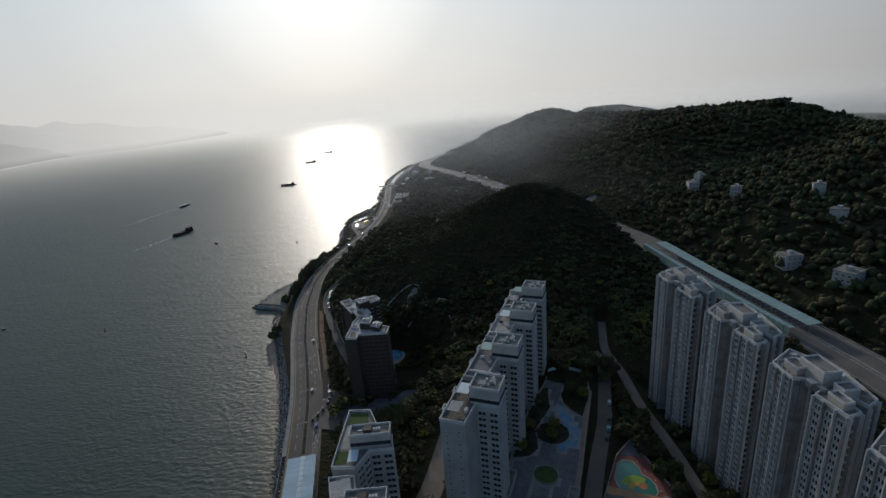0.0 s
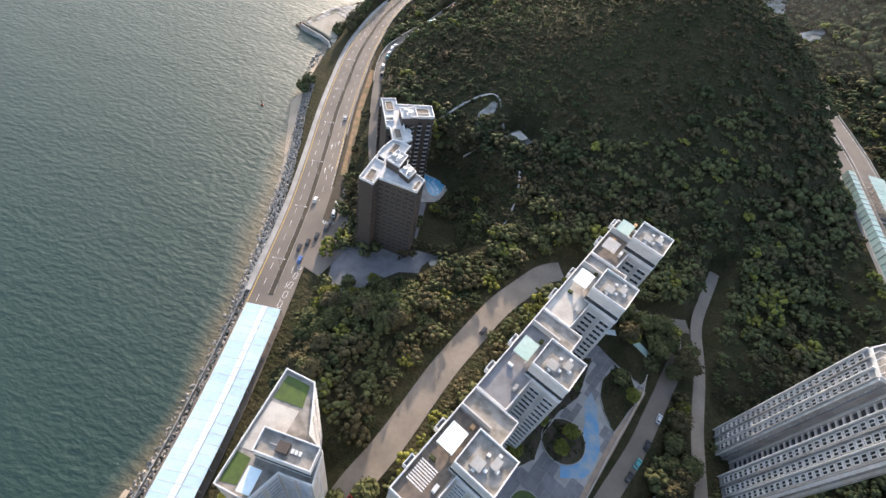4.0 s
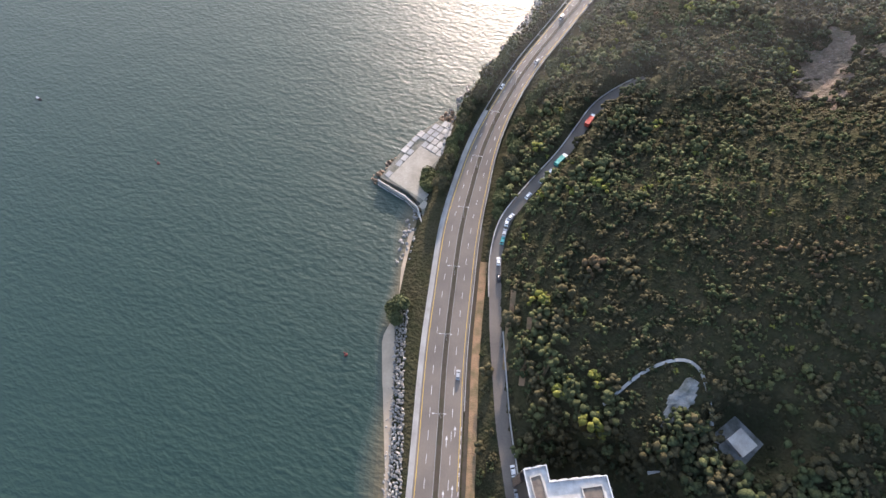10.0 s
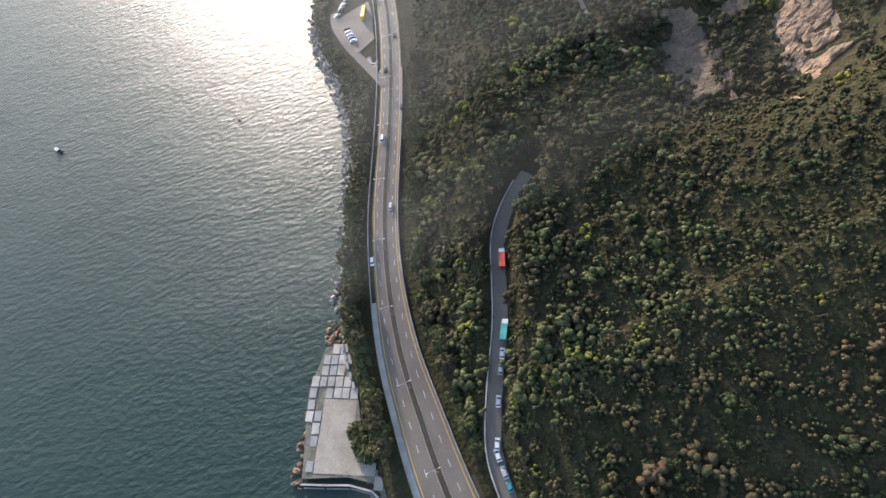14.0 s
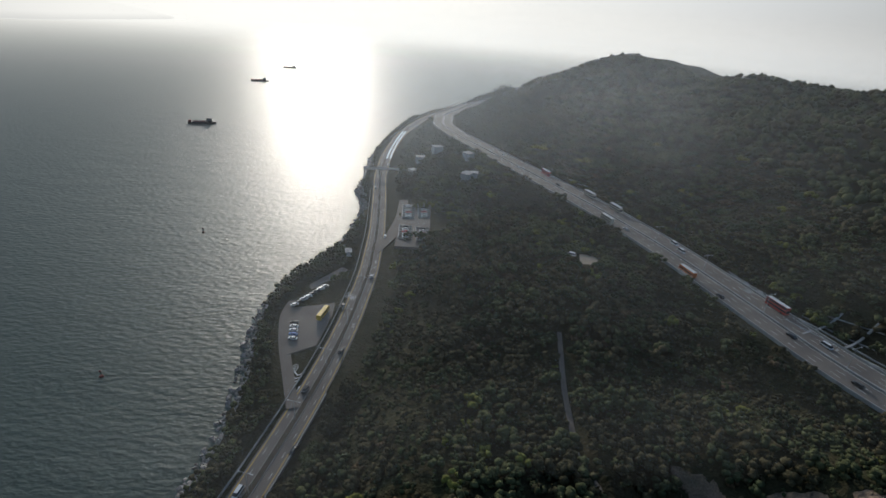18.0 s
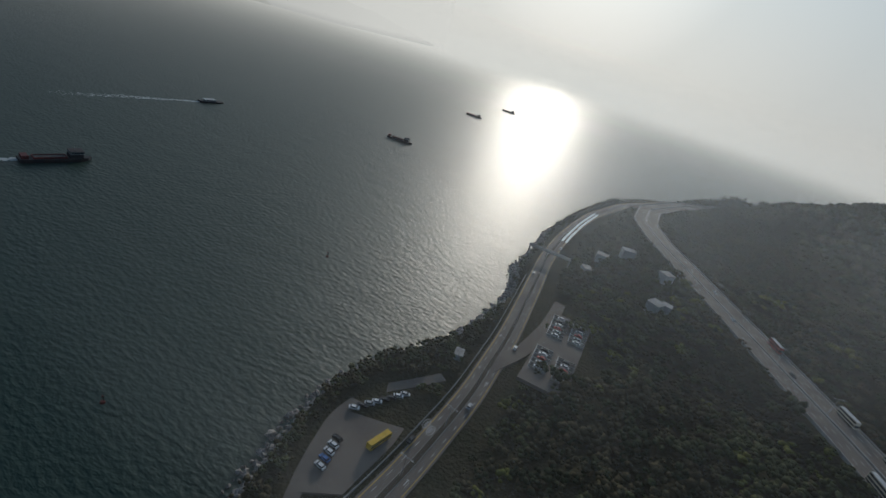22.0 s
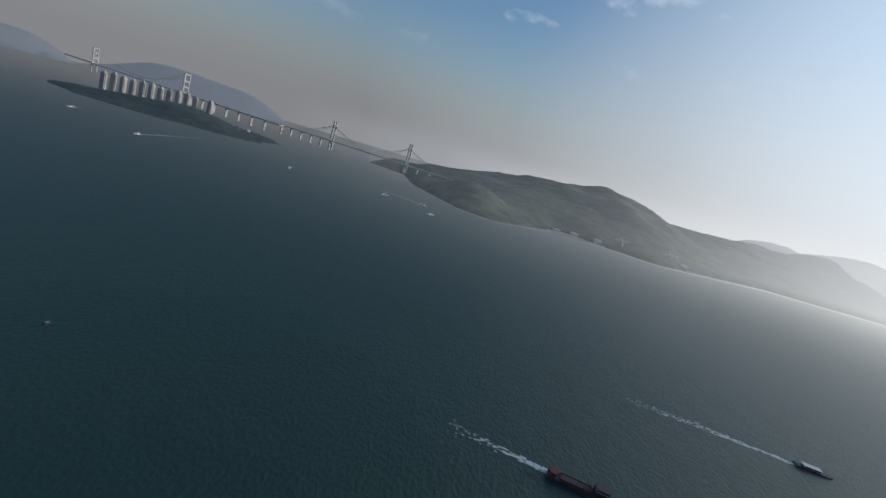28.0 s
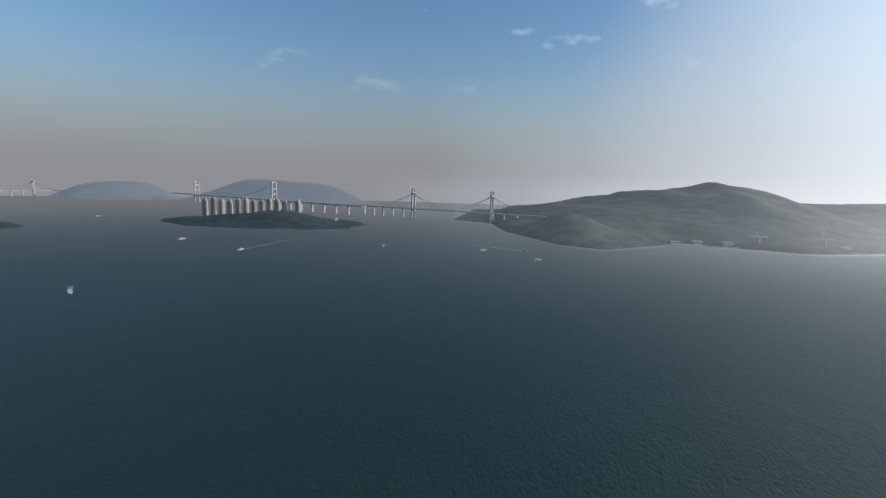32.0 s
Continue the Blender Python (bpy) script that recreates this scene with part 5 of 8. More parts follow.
level = shared("floor_slab", boxes((-1.84, -2.39, 0, 1.84, 2.39, 0.14)), DUSTY)
thin = shared("slab", boxes((-1.5, -2.0, 0, 1.5, 2.0, 0.18)), CONCRETE)
rr = random.Random(3)
axis_turn = math.degrees(math.atan2(-(-172 + 193), 54)) + 2
for i in range(-7, 9):
    for j in range(-11, 12):
        p = pose(-176, 462, 0, 0, 0, axis_turn) @ Vector((i * 3.7, j * 4.8, 0))
        if inside(np.array(p.x), np.array(p.y), shrink(base_pts, 1.8)):
            broken = rr.random()
            if i >= 1 and j <= 1:
                put("floor_slab", level, ruin, pose(p.x + 172, p.y - 460, 3.6, 0, 0, axis_turn))
                continue
            if broken < 0.88:
                put("slab", slab if broken < 0.55 else thin, ruin, pose(p.x + 172 + rr.uniform(-0.12, 0.12), p.y - 460 + rr.uniform(-0.12, 0.12), 3.6 + rr.uniform(0, 0.2), rr.uniform(-2.6, 2.6), rr.uniform(-2.6, 2.6), axis_turn + rr.uniform(-3, 3)))
edge = [(-187, 440), (-178, 437), (-168, 434), (-159, 429), (-151, 417)]
for a, c in zip(edge, edge[1:]):
    d = math.degrees(math.atan2(c[1] - a[1], c[0] - a[0]))
    ln = math.hypot(c[0] - a[0], c[1] - a[1])
    put("retaining_wall", shared("retaining_wall", boxes((0, -0.5, -2, ln, 0.2, 3.2 + rr.uniform(0, 0.6))), PALE_CONCRETE), ruin, pose(a[0] + 172, a[1] - 460 - 1.2, 0, 0, 0, d))
    put("fallen_beam", shared("fallen_beam", boxes((0, -0.25, 0, ln * 0.9, 0.25, 0.5)), CONCRETE), ruin, pose(a[0] + 172, a[1] - 460 - 2.6, 0.3, 0, 4, d))
for i in range(5):
    part("broken_wall", boxes((13 + i * -0.4, 8 + i * 4.4, 3.8, 14.2 + i * -0.4, 11 + i * 4.4, 4.6 + 0.5 * (i % 3))), CONCRETE, ruin)
rk, rf = [], []
for _ in range(110):
    t = rr.random()
    a = (-191 + 28 * t, 438 + 62 * t)
    s = rr.uniform(0.6, 2.0)
    m = pose(a[0] + rr.uniform(-3, 4), a[1] + rr.uniform(-3, 3), rr.uniform(-0.3, 0.7), rr.uniform(0, 360), rr.uniform(0, 360), 0) @ Matrix.Scale(s, 4)
    me = ROCKS[rr.randrange(8)]
    b0 = len(rk)
    rk += [tuple(m @ v.co) for v in me.vertices]
    rf += [tuple(b0 + i for i in p.vertices) for p in me.polygons]
tagged(mesh("platform_rocks", rk, rf, BROWN_ROCK), "dark brown rocks at the seaward edge of the platform", "rocks", kind="stuff")

def blocks(u, v, size, seed):
    """Tilted blocks of broken rock, about -1 to 1: each place takes the height and slope of its nearest block."""
    a, c = u / size, v / size
    best, out = np.full(u.shape, 1e9), np.zeros(u.shape)
    for i in (-1, 0, 1):
        for j in (-1, 0, 1):
            ci, cj = np.floor(a).astype(int) + i, np.floor(c).astype(int) + j
            pick = lambda k: LATTICE[(ci * 7 + seed * 13 + k * 31) % 128, (cj * 5 + seed * 3 + k * 17) % 128]
            da, dc = a - ci - 0.5 - 0.45 * pick(1), c - cj - 0.5 - 0.45 * pick(2)
            d = da * da + dc * dc
            h = 0.7 * pick(3) + 0.9 * pick(4) * da + 0.9 * pick(5) * dc
            out, best = np.where(d < best, h, out), np.minimum(d, best)
    return out


# bare rock on the hill: craggy sheets that dip under the scrub at their rims
def crag(name, cx, cy, w, d, turn, h, rough, seed, mat, label, step=0.9):
    """w across and d deep, with a broken front that rises h at the near side."""
    u, v = np.meshgrid(np.arange(-w / 2, w / 2 + step, step), np.arange(-d / 2, d / 2 + step, step))
    c, s = math.cos(radians(turn)), math.sin(radians(turn))
    x, y = cx + u * c - v * s, cy + u * s + v * c
    n1 = 0.45 + 0.5 * blocks(u, v * 0.7, 5.5, seed) + 0.32 * blocks(u + 3, v * 0.8, 2.4, seed + 1) + 0.16 * blocks(u, v, 1.1, seed + 2)
    e = 1 - (u / w * 2) ** 2 - (v / d * 2) ** 2 + 0.95 * value_noise(u / 5 + seed, v / 5 + 3) + 0.3 * value_noise(u / 1.7, v / 1.7 + seed)
    front = ramp01(-0.42, -0.05, v / d) * (1 - ramp01(0.1, 0.5, v / d) * 0.7)
    z = ground_z(x, y) + np.clip(e * 2.2, 0, 1) * (h * front * (0.7 + 0.5 * n1) + rough * n1) + np.where(e > 0.05, 0.35, -2.0)
    ny, nx = u.shape
    i = np.arange(nx * ny).reshape(ny, nx)
    fs = np.stack([i[:-1, :-1].ravel(), i[:-1, 1:].ravel(), i[1:, 1:].ravel(), i[1:, :-1].ravel()], 1)
    return tagged(mesh(name, np.stack([x.ravel(), y.ravel(), z.ravel()], 1), fs, mat), label, "rock face", kind="structure")


SCREE = material("scree", (0.17, 0.12, 0.088), 0.95, second=(0.09, 0.075, 0.05), scale=0.12, fine=1.6, grain=0.5, bump=0.5, bump_scale=0.8, island=0.2)
crag("quarry_face", 60, 532, 16, 54, -18, 0, 2.2, 1, BROWN_ROCK, "bare orange-brown quarried rock face among scrub", 0.55)
crag("quarry_shoulder", 54, 561, 30, 8, -4, 0, 1.8, 8, BROWN_ROCK, "fractured brown rock rim above the quarry hollow", 0.55)
crag("scree_slope", 28, 550, 25, 58, -14, 0, 0.9, 2, SCREE, "bare brown stony slope below the quarry", 0.7)
crag("bare_outcrop", 36, 501, 9, 7, 30, 0, 0.8, 5, BROWN_ROCK, "small bare patch of orange-brown rock", 0.6)
for cx, cy, w, d, turn in ((-26, 355, 8, 20, -20), (-21, 262, 10, 10, 30), (165, 600, 40, 22, 64), (126, 690, 40, 14, 70), (190, 560, 34, 14, 60)):
    crag("sprayed_slope", cx, cy, w, d, turn, 0, 0.7, int(w + d), SLOPE_CONCRETE, "grey rock cut sprayed with concrete on a slope", 0.8)
# ---- estate podium, pools and courts ----
def flat(name, outline, z0, z1, mat, parent, label=""):
    return part(name, prism(bmesh.new(), outline, z0, z1), mat, parent, label)


def disc(cx, cy, r, n=28, a0=0, a1=360):
    return [(cx + r * math.cos(radians(a0 + (a1 - a0) * k / n)), cy + r * math.sin(radians(a0 + (a1 - a0) * k / n))) for k in range(n + (0 if a1 - a0 == 360 else 1))]


podium = thing("podium", pose(0, 0, 0), "raised estate podium with grey paving, planting beds and a red playground", "podium")
PODIUM = [(-7.6, 105.2), (9.6, 136.4), (17, 156), (24, 174), (30, 187), (38.7, 206), (53, 229), (58, 239), (79, 232.7), (77, 218.5), (66.4, 193), (56, 166), (43, 137), (29.4, 111.6), (24, 103), (19.5, 91.8), (14.7, 90.1), (3, 96.3), (-5.4, 100.9)]
PLAY, INNER = (12.6, 111.2), (12.3, 117)
flat("slab", PODIUM, 18, 26.6, CONCRETE, podium)
part("parapet", ring(bmesh.new(), shrink(PODIUM, -0.05), 0.3, 26.4, 27.5), PALE_CONCRETE, podium)
WEST_BED = [(25, 173.5), (33, 173.5), (38, 178), (39.5, 188), (44, 198), (51, 207), (54.5, 226), (51.5, 225), (39.5, 206), (31, 187)]
NORTH_BED = [(60, 218), (65, 226), (71, 225), (75, 215), (71, 208), (66, 198), (62, 204), (59.5, 211)]
MID_BED = [(26.4, 146), (33, 143.4), (31, 139), (27, 134.5), (22.5, 134.5), (18.8, 136), (22, 141)]
SOUTH_BED = [(21.5, 133), (21.5, 128), (23.5, 123), (28, 120.5), (31, 119.6), (30.7, 116), (23.2, 112.4), (20.5, 119), (17.4, 126)]
SW_BED = [(-5.6, 105), (9.8, 135), (14, 145), (14.6, 139), (11.5, 130), (3, 122.5), (-1.5, 114), (-2, 106)]
POND = [(56, 211), (59, 205), (61.3, 190), (59.5, 182), (56.3, 177.5), (48, 175), (47.7, 179.7), (54.4, 190), (54.7, 198), (53.5, 206)]
VOID = [(31.1, 156.6), (37.7, 152.6), (33.3, 143.6), (26.4, 146.3)]
PAINT_BLUE = material("worn_blue_paint", (0.11, 0.28, 0.45), 0.7, second=(0.30, 0.34, 0.36), scale=0.25)
TAN_PAVING = material("tan_paving", (0.36, 0.26, 0.19), 0.85, second=(0.26, 0.2, 0.16), scale=0.3)
tile = shared("paving_tile", boxes((-2.45, -2.45, 0, 2.45, 2.45, 0.12)), GREY_PAVING)
small = shared("paving_tile", boxes((-1.2, -2.45, 0, 1.2, 2.45, 0.12)), GREY_PAVING)
holes = [WEST_BED, NORTH_BED, MID_BED, SOUTH_BED, SW_BED, VOID, POND]


def paved(x, y, slack):
    probe = [(x + dx, y + dy) for dx, dy in ((0, 0), (slack, slack), (-slack, slack), (slack, -slack), (-slack, -slack))]
    for px, py in probe:
        ax, ay = np.array(px), np.array(py)
        if not inside(ax, ay, PODIUM) or any(inside(ax, ay, h) for h in holes) or math.hypot(px - 47.5, py - 188) < 8.3 or math.hypot(px - 37.7, py - 161.5) < 5.6 \
                or math.hypot(px - PLAY[0], py - PLAY[1]) < 13.8 or (py < 121 and px < 33):
            return False
    return True


for i in range(-16, 17):
    for j in range(-16, 17):
        p = pose(36, 165, 0, 0, 0, -24) @ Vector((i * 5.0, j * 5.0, 0))
        if paved(p.x, p.y, 1.9):
            put("paving_tile", tile, podium, pose(p.x, p.y, 26.6, 0, 0, -24))
        else:
            for s_ in (-1.25, 1.25):
                q = pose(p.x, p.y, 0, 0, 0, -24) @ Vector((s_, 0, 0))
                if paved(q.x, q.y, 1.0):
                    put("paving_tile", small, podium, pose(q.x, q.y, 26.6, 0, 0, -24))
for o, m, lb in ((WEST_BED, SOIL, ""), (NORTH_BED, EARTH, ""), (MID_BED, EARTH, ""), (SOUTH_BED, EARTH, ""), (SW_BED, SOIL, ""), (disc(47.5, 188, 8.2, 24), SOIL, ""), (disc(37.7, 161.5, 5.4, 20), LAWN, "")):
    flat("planting_bed", o, 26.62, 26.9, m, podium, lb)
    part("bed_kerb", ring(bmesh.new(), shrink(o, -0.35), 0.35, 26.62, 27.05), CONCRETE, podium)
flat("painted_pond", POND, 26.62, 26.74, PAINT_BLUE, podium, "worn blue painted play pond")
flat("east_path", [(44, 137), (67.3, 193), (78, 219), (75.5, 220), (64.6, 194), (55.6, 171), (41.8, 138.5)], 26.63, 26.76, TAN_PAVING, podium, "strip of tan paving")
# stair well with steps; the opening's shade is a flat dark sheet
flat("stair_shade_sheet", shrink(VOID, 0.2), 26.62, 26.66, RUBBER, podium, "flat dark sheet for the shade of the stair opening")
part("well_kerb", ring(bmesh.new(), VOID, 0.3, 26.6, 27.6), PALE_CONCRETE, podium)
for k in range(7):
    f0, f1 = k / 9, (k + 0.55) / 9
    a, b, c, d = (Vector(p) for p in shrink(VOID, 0.35))
    part("stair_step", prism(bmesh.new(), [tuple(a + (d - a) * f0), tuple(b + (c - b) * f0), tuple(b + (c - b) * f1), tuple(a + (d - a) * f1)], 26.67, 27.3 - 0.08 * k), CONCRETE, podium)
for o in ([(21.1, 164.8), (24.8, 162.7), (19, 149), (15.1, 150.5)], [(45.6, 151.2), (49.5, 149.7), (43.3, 137.1), (39.6, 138.9)]):
    hut_ = part("stair_hut", prism(bmesh.new(), o, 26.6, 29.2), WALL, podium)
    part("hut_parapet", ring(bmesh.new(), shrink(o, -0.15), 0.3, 29.0, 29.8), PALE_CONCRETE, hut_)
    part("hut_roof", prism(bmesh.new(), shrink(o, 0.2), 29.2, 29.35), ROOF, hut_)
# round seating terrace
flat("seating_terrace", disc(28.8, 127.9, 6.6, 22, 95, 300) + [(34.3, 123.5), (33.5, 131.5)], 26.62, 26.8, GREY_PAVING, podium, "pale round seating terrace")
part("terrace_rim", ring(bmesh.new(), disc(28.8, 127.9, 6.9, 22, 95, 300), 0.3, 26.62, 27.1), PALE_CONCRETE, podium)
# playground: red crescent, grey band, red centre
flat("playground", disc(*PLAY, 13.6, 40, 118, 382) + [(27, 117.5), (20.3, 118)], 26.62, 26.72, GREY_PAVING, podium, "pale grey playground band")
flat("playground_edge", disc(*PLAY, 13.5, 36, 165, 338) + list(reversed(disc(PLAY[0] + 0.8, PLAY[1] + 1.5, 11.6, 36, 165, 338))), 26.73, 26.78, RED_PAVING, podium, "red outer crescent")
flat("playground_centre", disc(*INNER, 8.6, 30, 75, 345), 26.73, 26.8, RED_PAVING, podium, "red rounded play area")
part("playground_kerb", ring(bmesh.new(), disc(*PLAY, 13.9, 40, 160, 345), 0.3, 26.62, 27.2), PALE_CONCRETE, podium)
for dx, dy in ((-1.5, 4.5), (3.5, 6.2), (4.6, 1.2), (-0.2, -0.6), (5.6, -4.0), (1.0, -5.2)):
    x, y = INNER[0] + dx, INNER[1] + dy
    part("planter", ring(bmesh.new(), [(x - 0.8, y - 0.8), (x + 0.8, y - 0.8), (x + 0.8, y + 0.8), (x - 0.8, y + 0.8)], 0.35, 26.8, 27.4), CONCRETE, podium)
for dx, dy in ((1.2, 2.6), (2.6, -2.2)):
    for sx, sy in ((-0.8, 0), (0.8, 0), (0, 0.8), (0, -0.8)):
        part("game_square", boxes((INNER[0] + dx + sx - 0.5, INNER[1] + dy + sy - 0.5, 26.81, INNER[0] + dx + sx + 0.5, INNER[1] + dy + sy + 0.5, 26.825)), PALE_CONCRETE, podium)
for k in range(6):
    x, y = INNER[0] - 5.2 + (k % 2) * 1.5, INNER[1] - 2.2 + (k // 2) * 1.4
    part("hopscotch_box", ring(bmesh.new(), [(x, y), (x + 1.3, y), (x + 1.3, y + 1.2), (x, y + 1.2)], 0.12, 26.81, 26.825), WHITE, podium)
for dx, dy in ((-5, -7.5), (-4.4, -6.8), (-5.6, -6.8), (-4.4, -8.2), (-5.6, -8.2)):
    part("painted_star", boxes((PLAY[0] + dx - 0.4, PLAY[1] + dy - 0.4, 26.74, PLAY[0] + dx + 0.4, PLAY[1] + dy + 0.4, 26.755)), RED_PAVING, podium)
for a in range(200, 350, 22):
    ca, sa = math.cos(radians(a)), math.sin(radians(a))
    p0, p1 = (INNER[0] + ca * 8.8, INNER[1] + sa * 8.8), (PLAY[0] + ca * 10.6, PLAY[1] + sa * 10.6)
    part("joint_line", prism(bmesh.new(), [p0, p1, (p1[0] - sa * 0.18, p1[1] + ca * 0.18), (p0[0] - sa * 0.18, p0[1] + ca * 0.18)], 26.725, 26.735), CONCRETE, podium)
# covered walk at the far end
flat("canopy_roof", [(57.5, 238), (59, 240.6), (64.5, 242.6), (65, 239.6)], 29.3, 29.5, PALE_SHEET, podium, "white curved canopy")
flat("canopy_roof", [(65.3, 239.5), (65, 242.6), (73, 240.2), (79.5, 235), (78, 232.6), (72, 237)], 29.2, 29.4, GREEN_SHEET, podium, "green canopy")
for x, y in ((59, 239), (64, 241), (67, 240.5), (73, 238.4), (78, 234)):
    part("canopy_post", boxes((x - 0.1, y - 0.1, 26.6, x + 0.1, y + 0.1, 29.3)), GREY_METAL, podium)
# picnic tables on the round terrace
table = thing("picnic_table", pose(27, 130, 26.8), "white picnic table with fixed benches on the terrace", "table", group="tables on the podium")
part("top", boxes((-0.9, -0.4, 0.7, 0.9, 0.4, 0.78)), WHITE, table)
for s_ in (-0.75, 0.75):
    part("bench", boxes((-0.9, s_ - 0.15, 0.4, 0.9, s_ + 0.15, 0.47)), WHITE, table)
part("pedestal", boxes((-0.2, -0.2, 0, 0.2, 0.2, 0.7)), CONCRETE, table)
for x, y, a in ((30.4, 129.2, 20), (28.6, 125.6, 10), (31.6, 124.8, 35)):
    copy_thing(table, pose(x, y, 26.8, 0, 0, a))

pool = thing("swimming_pool", pose(0, 0, 1.6), "green kidney-shaped pool with lime and orange floor in red paving", "pool")
DECK = [(59.6, 149), (74, 172.5), (84.5, 182), (91.5, 142), (88.4, 138.4)]
flat("deck", DECK, 17, 21.5, RED_PAVING, pool, "red paved pool deck")
part("deck_wall", ring(bmesh.new(), shrink(DECK, -0.1), 0.3, 21.2, 22.6), PALE_CONCRETE, pool)
flat("upper_deck", [(75.5, 172.5), (84, 180.5), (86, 170), (81, 172)], 21.52, 21.62, GREY_PAVING, pool, "grey paving at the narrow end")
shape = [(70.5, 163), (72.5, 167.3), (76, 169.5), (79.5, 168), (80.8, 164), (80.4, 160), (82.5, 157.5), (83.8, 153.6), (83, 149.5), (79.8, 147), (75, 147.2), (70.5, 150.5), (68.2, 155), (68.6, 159.5)]
flat("water", shape, 21.52, 21.62, POOL_GREEN, pool)
part("coping", ring(bmesh.new(), shrink(shape, -0.6), 0.55, 21.52, 21.72), PALE_CONCRETE, pool)
flat("lime_curve", disc(76, 153.5, 6.6, 20, 35, 150) + list(reversed(disc(76, 152.5, 4.2, 20, 35, 150))), 21.63, 21.65, LIME, pool)
flat("orange_curve", disc(76, 152.5, 4.0, 20, 40, 170) + list(reversed(disc(76.4, 151.5, 2.6, 20, 40, 170))), 21.63, 21.65, YELLOW, pool)
flat("orange_spot", disc(78.6, 153.6, 1.9, 20), 21.66, 21.68, ORANGE, pool)
flat("small_pool", disc(85.6, 144.8, 1.7, 18), 21.55, 21.66, POOL_GREEN, pool)
part("small_coping", ring(bmesh.new(), disc(85.6, 144.8, 2.2, 18), 0.5, 21.55, 21.75), PALE_CONCRETE, pool)
for k, (x, y) in enumerate(((71, 147), (74, 145.6), (77, 144.8), (80, 144), (66.8, 151), (65.6, 154), (69, 163.5), (84.6, 150), (85, 156), (83, 162), (82, 168))):
    part("sun_shade_base", boxes((x - 0.35, y - 0.35, 21.5, x + 0.35, y + 0.35, 21.8)), PALE_CONCRETE, pool)
flat("pool_house", [(61, 149.6), (62.5, 152.6), (86.5, 142), (85.2, 139.6)], 21.5, 24.0, PALE_CONCRETE, pool)
flat("pool_house_roof", [(60.6, 149.2), (62.6, 153), (87, 142.2), (85.2, 139.2)], 24.0, 24.3, BRICK_ROOF, pool, "flat orange-tan roof")

court = thing("tennis_court", pose(0, 0, 2.2), "blue hard court with two grey marked pitches behind a fence", "sports court")
COURT = [(57.9, 145.5), (83.5, 136.2), (69.4, 109.8), (44.3, 118.7)]
flat("deck", COURT, 16, 20.6, BLUE_COURT, court)


def bary(u, v):
    a, b, c, d = (Vector(p) for p in COURT)
    return tuple((a * (1 - u) + b * u) * (1 - v) + (d * (1 - u) + c * u) * v)


# worn lettering, kept as plain bars
for v0 in (0.16, 0.6):
    for k in range(8):
        m0, m1 = bary(0.07, v0 + k * 0.028), bary(0.115, v0 + k * 0.028 + 0.018)
        part("letter_bar", boxes((m0[0], min(m0[1], m1[1]), 20.61, m1[0], max(m0[1], m1[1]), 20.622)), PALE_SHEET, court)
for v0, v1 in ((0.12, 0.5), (0.54, 0.92)):
    o = [bary(0.18, v0), bary(0.86, v0), bary(0.86, v1), bary(0.18, v1)]
    flat("pitch", o, 20.61, 20.63, GREY_COURT, court)
    part("court_line", ring(bmesh.new(), shrink(o, 0.8), 0.12, 20.64, 20.65), WHITE, court)
    part("court_line", ring(bmesh.new(), shrink(o, 2.4), 0.12, 20.655, 20.665), WHITE, court)
    m0, m1 = bary(0.52, v0), bary(0.52, v1)
    part("net", prism(bmesh.new(), [m0, m1, (m1[0] + 0.1, m1[1] + 0.05), (m0[0] + 0.1, m0[1] + 0.05)], 20.64, 21.6), GREY_METAL, court)
for i in range(4):
    a, c = Vector(COURT[i]), Vector(COURT[(i + 1) % 4])
    for k in range(10):
        p = a + (c - a) * k / 10
        part("fence_post", boxes((p.x - 0.05, p.y - 0.05, 20.6, p.x + 0.05, p.y + 0.05, 23.8)), GREY_METAL, court)
    part("fence_rail", prism(bmesh.new(), [(a.x, a.y), (c.x, c.y), (c.x + 0.08, c.y + 0.08), (a.x + 0.08, a.y + 0.08)], 23.75, 23.85), GREY_METAL, court)
ball = thing("basketball_court", pose(0, 0, 2.6), "blue basketball court with white key lines", "sports court")
BALL = [(43, 119), (62, 111.5), (56, 101), (39, 107)]
flat("deck", BALL, 16, 19.6, BLUE_COURT, ball)
flat("pitch", shrink(BALL, 2.2), 19.61, 19.63, GREY_COURT, ball)
part("court_line", ring(bmesh.new(), shrink(BALL, 2.6), 0.12, 19.64, 19.65), WHITE, ball)
part("key_line", ring(bmesh.new(), disc(51, 109, 4.2, 20, 180, 360), 0.12, 19.66, 19.67), WHITE, ball)

# the pool and forecourt of the brown towers
tp = thing("tower_pool", pose(0, 0, 0), "bright blue free-form pool with pale curved floor lines", "pool")
shape = [(-49, 320.2), (-47.6, 322.2), (-44.5, 321.2), (-41, 322.4), (-36.4, 322.4), (-33.8, 320.8), (-35.2, 316.6), (-34.9, 313.3), (-35.8, 309.4), (-38.3, 307.2), (-42, 308.6), (-44.9, 313.8), (-46.5, 318)]
flat("deck", [(-51.3, 321.7), (-45.7, 326.2), (-37, 325), (-31.5, 322.6), (-33, 312.6), (-34.6, 304.3), (-43.5, 299.9), (-47.4, 306.1), (-48.8, 313.7)], 2, 5.2, PALE_CONCRETE, tp)
flat("water", shape, 5.21, 5.3, POOL_BLUE, tp)
part("coping", ring(bmesh.new(), shrink(shape, -0.5), 0.5, 5.21, 5.4), PALE_CONCRETE, tp)
